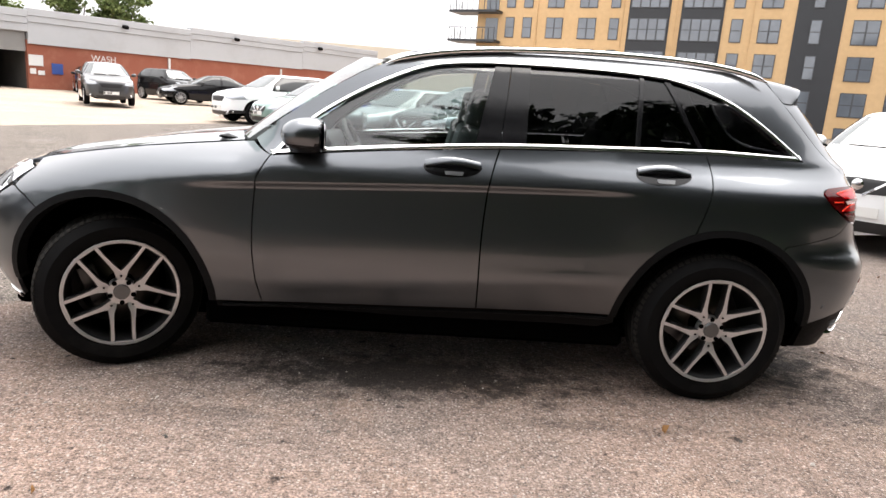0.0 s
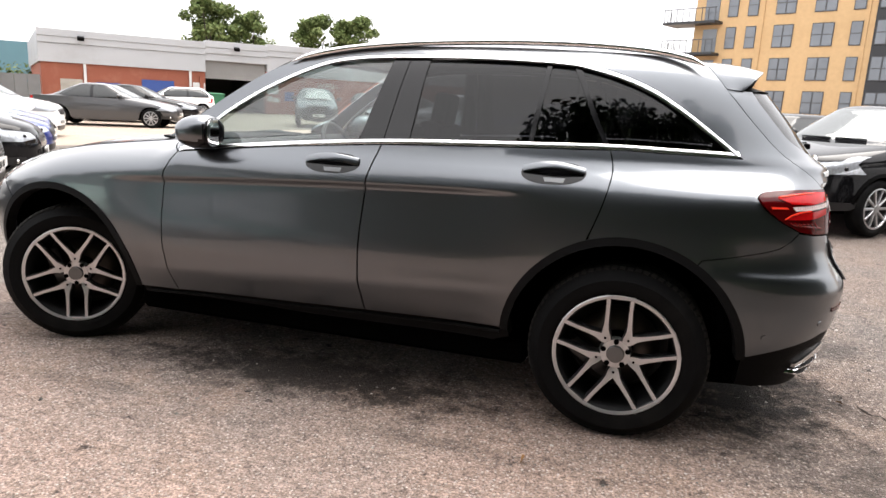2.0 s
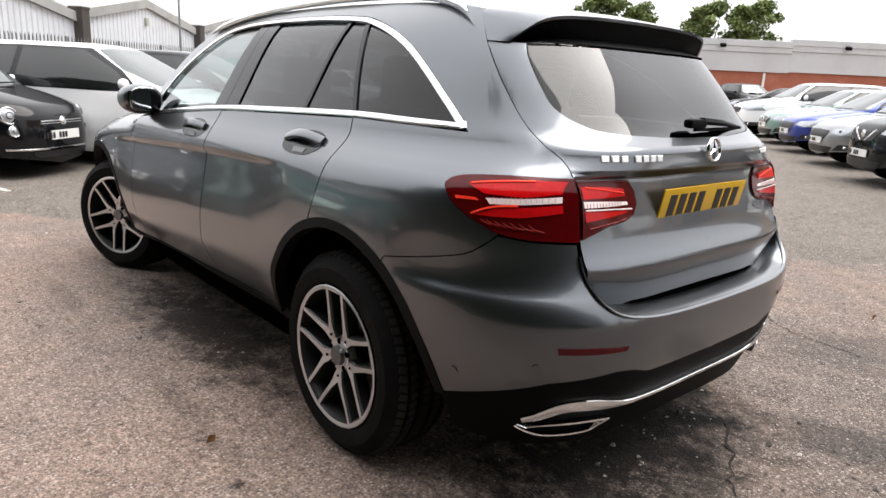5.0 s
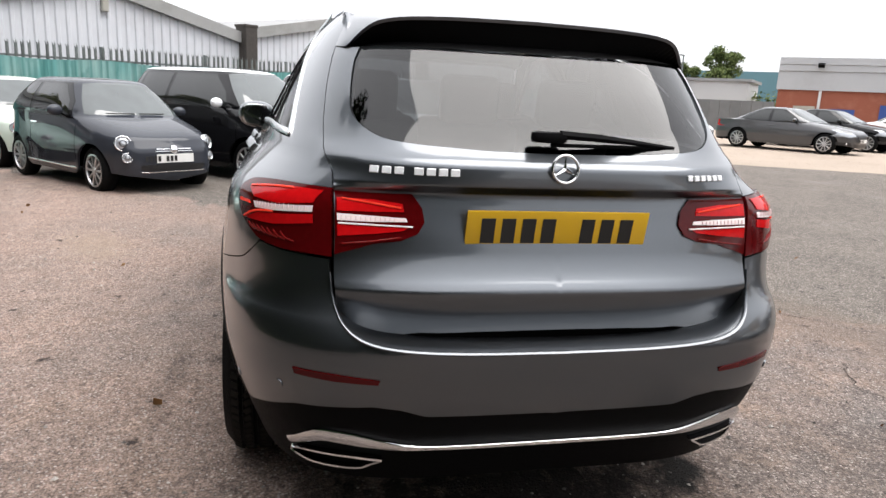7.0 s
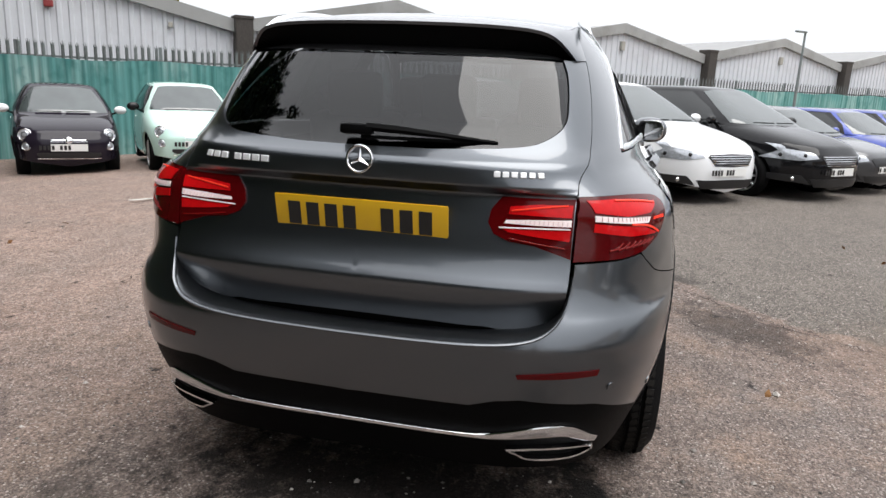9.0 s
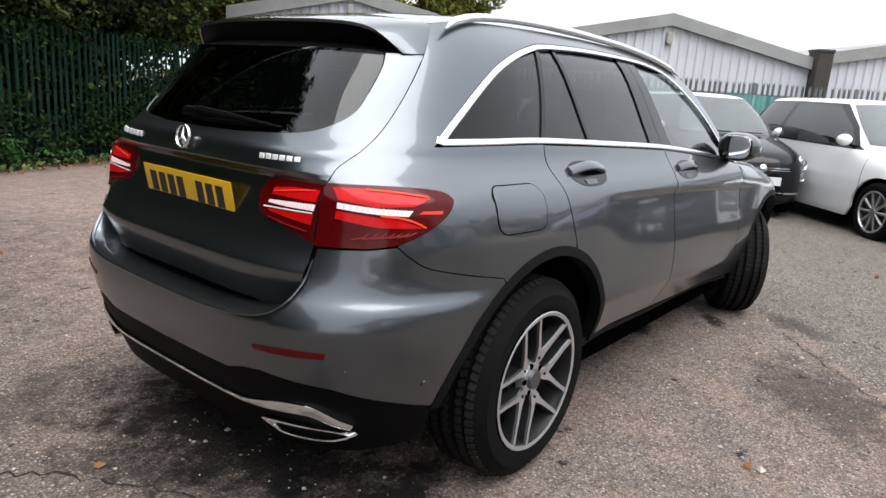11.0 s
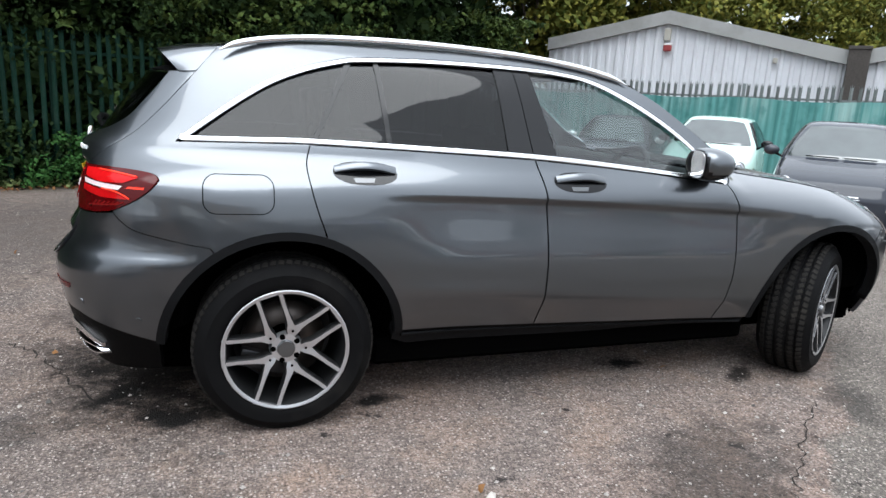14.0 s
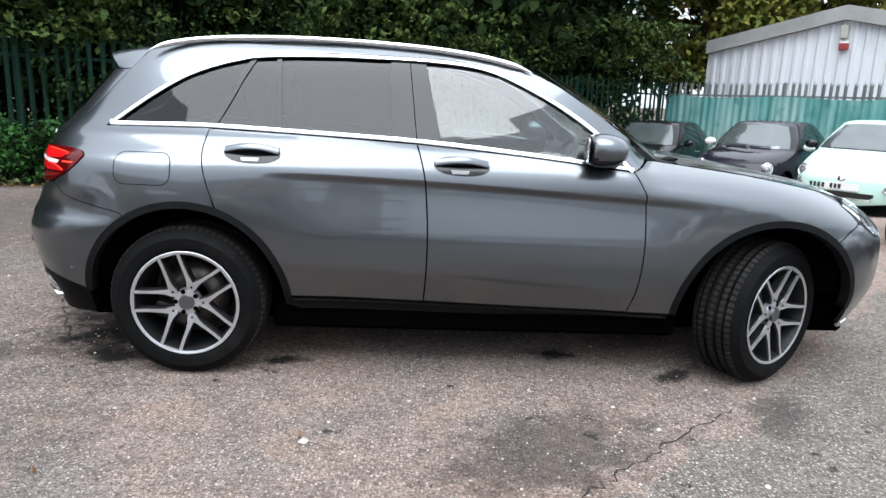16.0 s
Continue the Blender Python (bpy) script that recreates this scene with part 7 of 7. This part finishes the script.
                    bmesh.ops.create_uvsphere(bm, u_segments=12, v_segments=8, radius=.030, matrix=pose(P[0][0] + .014, sd * P[0][1], P[0][2]))
                    part("lamp_projector", bm, GLOSS_BLACK, lamp, "", True)
            sheet("fog_recess", [end(.60, .30), end(.90, .33), end(.95, .42), end(.70, .42)], fn, GRILLE, car_, sd, .06, 0, .01, (), "", .004)
            P, Nn = pn([end(.76, .365)])
            bm = bmesh.new()
            bmesh.ops.create_uvsphere(bm, u_segments=14, v_segments=8, radius=1, matrix=pose(P[0][0] + .004, sd * P[0][1], P[0][2]) @ Matrix.Diagonal((.022, .045, .036, 1)))
            part("fog_lamp", bm, CHROME, car_, "", True, 60)
        tl_ = [end(.70, zb + .02, True), end(.70, zc - .05, True), side(L / 2 - .30, zc - .05), side(L / 2 - .26, zb + .06), end(.9, zb - .02, True)]
        sheet("tail_lamp", tl_, fn, LAMP_RED, car_, sd, .07, 0, .01, (), "", .006)
        for x0 in xw_:
            small_wheel(car_, R, pose(x0, sd * (W / 2 - (.155 if kind == "bubble" else .135)), R, 0, 0, 0 if sd > 0 else 180))
        if kind in ("suv",):
            for x0 in xw_:
                arch_ = [side(x0 + (ra - .003) * math.cos(radians(a)), R + (ra - .003) * math.sin(radians(a))) for a in np.linspace(172, 8, 15)]
                P, Nn = pn(arch_)
                ribbon("arch_trim", P, Nn, .05, .012, SATIN_BLACK, car_, "", False, sd)
        if kind == "bubble":
            P, Nn = pn([side(x, .30) for x in np.linspace(xw_[0] + ra + .04, xw_[1] - ra - .04, 8)])
            ribbon("sill_strip", P, Nn, .022, .012, CHROME, car_, "", False, sd)
    if roof:
        sheet("roof_panel", [(0, V_(zT + .02)), (K * math.pi, V_(zT + .02)), (K * math.pi, v1), (0, v1)], fn, roof, car_, 1, .08, 0, .006, (), "", .006, True)

    def across(name, Y, z, w_, material, parent=car_, t=.012):
        ys = np.linspace(-Y, Y, 17)
        P, Nn = pn([end(abs(y), z) for y in ys])
        sg = np.sign(ys + 1e-9)[:, None] * np.array([0, 1, 0]) + np.array([1, 0, 1])
        return ribbon(name, P * sg, Nn * sg, w_, t, material, parent)
    # nose
    if kind in ("bubble", "tall"):
        dz = .10 if kind == "tall" else 0
        across("chrome_bar", .42 if dz else .30, .618 + dz, .014, CHROME, t=.018)
        across("chrome_bar", .44 if dz else .32, .590 + dz, .009, CHROME, t=.014)
        bm = bmesh.new()
        bmesh.ops.create_uvsphere(bm, u_segments=18, v_segments=8, radius=1, matrix=pose(fn(0, V_(.61 + dz))[0] - .008, 0, .612 + dz, 0, 12, 0) @ Matrix.Diagonal((.018, .055, .055, 1)))
        part("round_badge", bm, CHROME, car_, "", True)
        i0, i1 = (.335, .425) if kind == "bubble" else (.285, .37)
        sheet("lower_intake", [end(0, i0), end(.50, i0 + .005), end(.57, i0 + .04), end(.56, i1 - .01), end(0, i1)], fn, GRILLE, car_, 1, .06, 0, .012, (), "", .004, True)
        across("bumper_strip", .80 if kind == "tall" else .56, .392 if kind == "tall" else .322, .026 if kind == "tall" else .014, CHROME, t=.026 if kind == "tall" else .014)
    else:
        g0, g1 = zb - .215, zb - .055
        gr = sheet("grille", [end(0, g0), end(.34, g0 + .01), end(.45, g1 - .03), end(.42, g1), end(0, g1 + .012)], fn, GRILLE, car_, 1, .05, 0, .012, (), "", .005, True)
        if grille == "slats":
            for i in range(5):
                across("grille_slat", .36 + .015 * i, g0 + .02 + i * .031, .012, CHROME, gr, .018)
        if grille == "vee":
            for sd in (-1, 1):
                P, Nn = pn([end(y, z) for y, z in ((.07, g0 - .01), (.10, g0 + .01), (.18, g0 + .06), (.27, g0 + .12), (.34, g1 + .01))])
                ribbon("chrome_vee", P, Nn, .028, .022, CHROME, gr, "", False, sd)
            bm = bmesh.new()
            bmesh.ops.create_uvsphere(bm, u_segments=18, v_segments=8, radius=1, matrix=pose(fn(0, V_(g1 - .05))[0] - .012, 0, g1 - .06) @ Matrix.Diagonal((.016, .062, .062, 1)))
            part("round_badge", bm, CHROME, gr, "", True)
        sheet("lower_intake", [end(0, .25), end(.52, .255), end(.60, .37), end(0, .375)], fn, GRILLE, car_, 1, .07, 0, .012, (), "", .004, True)
    pz = .500 if kind == "bubble" else (.55 if kind == "tall" else .475)
    small_plate(car_, WHITE_PLATE, pose(float(fn(0, V_(pz))[0]) - .016, 0, pz, 0, 0, -90))
    for y0, y1 in ((-.50, -.02), (.06, .56)):
        yw = np.linspace(y0, y1, 6)
        P, Nn = pn([end(abs(y), zc + .035) for y in yw])
        sg = np.sign(yw + 1e-9)[:, None] * np.array([0, 1, 0]) + np.array([1, 0, 1])
        ribbon("wiper", P * sg + np.array([-.004, 0, .006]), Nn * sg, .009, .010, SATIN_BLACK, car_)
    return car_


def small_plate(parent, material, m):
    bm = bmesh.new()
    box(bm, (.52, .012, .111))
    p_ = part("number_plate", bm, material, parent)
    p_.matrix_basis = m
    if "plate_bar" not in bpy.data.meshes:
        bm = bmesh.new()
        box(bm, (.034, .004, .07))
        me = bpy.data.meshes.new("plate_bar")
        bm.to_mesh(me)
        bm.free()
        me.materials.append(PLATE_INK)
    for i in (0, 1, 2, 3, 5, 6, 7):
        o = new("plate_bar", bpy.data.meshes["plate_bar"])
        o.parent = p_
        o.location = (-.2 + i * .057, -.008, 0)
    return p_


MINT = paint_mat("mint_paint", (.5336, .736, .6624), 0, .4, .02)
OFFWHITE = paint_mat("ivory_paint", (.648, .702, .63), 0, .4, .02)
WHITE = paint_mat("white_paint", (.8096, .8188, .828), 0, .4, .02)
BLACK = paint_mat("black_paint", (.008, .008, .009), 0, .4, ior=1.36)
PLUM = paint_mat("dark_plum_paint", (.014, .011, .018), 0, .4, ior=1.36)
SLATE_P = paint_mat("slate_grey_paint", (.0384, .0424, .0528), .1, .4, ior=1.38)
BLUE = paint_mat("bright_blue_paint", (.021, .042, .252), .5, .3)
SILVER_P = paint_mat("silver_paint", (.266, .273, .28), .7, .35)
GREYP = paint_mat("gunmetal_paint", (.07, .07, .0735), .6, .35)
GREENP = paint_mat("pale_green_paint", (.2, .304, .272), .4, .35)

FI = "small cars by the fence"
parked("bubble", "dark slate grey rounded city car with round lamps", SLATE_P, 1.70, -4.97, -2, size=.93, lift=-.04, round_lamps=True, group=FI)
parked("bubble", "ivory white rounded city car behind a grey one", OFFWHITE, 2.1, -8.7, size=.96, round_lamps=True, group=FI)
parked("bubble", "pale mint green rounded city car by the fence", MINT, -.27, -8.43, round_lamps=True, mirrors=BLACK, group=FI)
parked("bubble", "black rounded city car with white mirrors by the fence", PLUM, -2.2, -8.9, 2, round_lamps=True, mirrors=WHITE, group=FI)
parked("bubble", "black rounded city car in the corner by the fence", BLACK, -4.6, -9.3, 6, round_lamps=True, group=FI)
parked("tall", "black compact car with a white roof and round lamps", BLACK, 3.83, -4.50, 2, size=.98, lift=-.04, round_lamps=True, roof=WHITE, mirrors=WHITE, group=FI)
GW = "cars in the row along the tarmac"
parked("mpv", "white people carrier with a slatted chrome grille", WHITE, 5.60, -2.62, lift=-.03, group=GW, grille="slats")
parked("mpv", "black people carrier with a slatted chrome grille", BLACK, 7.65, -2.35, lift=-.03, group=GW, grille="slats")
parked("hatch", "gunmetal grey hatchback with a dark grille", GREYP, 9.35, -2.5, size=.94, lift=-.03, group=GW, grille="plain")
parked("hatch", "bright blue hatchback in the row", BLUE, 10.95, -2.35, size=.94, lift=-.03, group=GW, grille="plain")
parked("hatch", "bright blue hatchback in the row", BLUE, 12.75, -2.5, size=.94, lift=-.03, group=GW, grille="plain")
parked("suv", "white crossover at the end of the row", WHITE, 17.1, -2.6, -6, size=.94, lift=-.03, group=GW, grille="slats")
parked("saloon", "gunmetal grey saloon on the pale concrete", GREYP, at=(-17.0, 16.2), yaw=27, grille="plain")
parked("saloon", "dark saloon parked behind a grey one", BLACK, at=(-18.4, 19.2), yaw=27, grille="plain")
parked("hatch", "white hatchback by the workshop wall", WHITE, at=(-22.5, 26.5), yaw=225, grille="plain")
GE = "cars facing the grey car"
parked("suv", "white crossover with a chrome vee grille", WHITE, -.75, 5.75, 180, group=GE, grille="vee")
parked("suv", "black crossover beside a white one, chrome vee grille", BLACK, 2.2, 5.95, 180, group=GE, grille="vee")
parked("hatch", "black hatchback with a chrome vee grille", BLACK, 4.4, 6.25, 180, group=GE, grille="vee")
parked("suv", "black crossover with a chrome vee grille", BLACK, 7.5, 6.2, 180, group=GE, grille="vee")
parked("hatch", "silver hatchback in the far row", SILVER_P, 10.2, 6.6, 180, group=GE, grille="plain")
parked("hatch", "blue hatchback in the far row", BLUE, 12.8, 6.9, 180, group=GE, grille="plain")
parked("hatch", "pale green hatchback in the far row", GREENP, 15.3, 7.2, 180, group=GE, grille="vee")
parked("suv", "white crossover in the far row", WHITE, 17.9, 7.2, 180, group=GE, grille="plain")
parked("suv", "bright blue crossover at the row's far end", BLUE, 20.3, 8.6, 180, group=GE, grille="vee")
parked("suv", "dark grey off-road estate on the pale concrete", GREYP, at=(-12.9, 24.0), yaw=-60, grille="plain", lift=.05)
parked("suv", "black estate car beyond the concrete", BLACK, at=(-13.6, 33.0), yaw=-35, grille="plain")
parked("saloon", "black saloon beyond the concrete", BLACK, at=(-10.6, 30.2), yaw=-150, grille="plain")
parked("hatch", "dark hatchback beside the workshop door", BLACK, at=(-19.2, 36.0), yaw=-60, grille="plain")
bn = thing("wheelie_bin", "green wheeled rubbish bin by the workshop door", "bin", pose(-23.6, 31.6, ground_z(-23.6, 31.6), 0, 0, 50))
bm = bmesh.new()
box(bm, (1.1, .8, 1.0), (0, 0, .62), (0, 0, 0), .04, 2)
part("bin_body", bm, mat("green_bin_plastic", (.015, .12, .0525), .5), bn)
bm = bmesh.new()
box(bm, (1.16, .86, .08), (0, 0, 1.16), (4, 0, 0), .03, 2)
part("lid", bm, bpy.data.materials["green_bin_plastic"], bn)
for dx in (-.45, .45):
    for dy in (-.3, .3):
        bm = bmesh.new()
        cyl(bm, .07, .07, .05, (dx, dy, .07), (90, 0, 0), 14)
        part("castor", bm, RUBBER, bn)
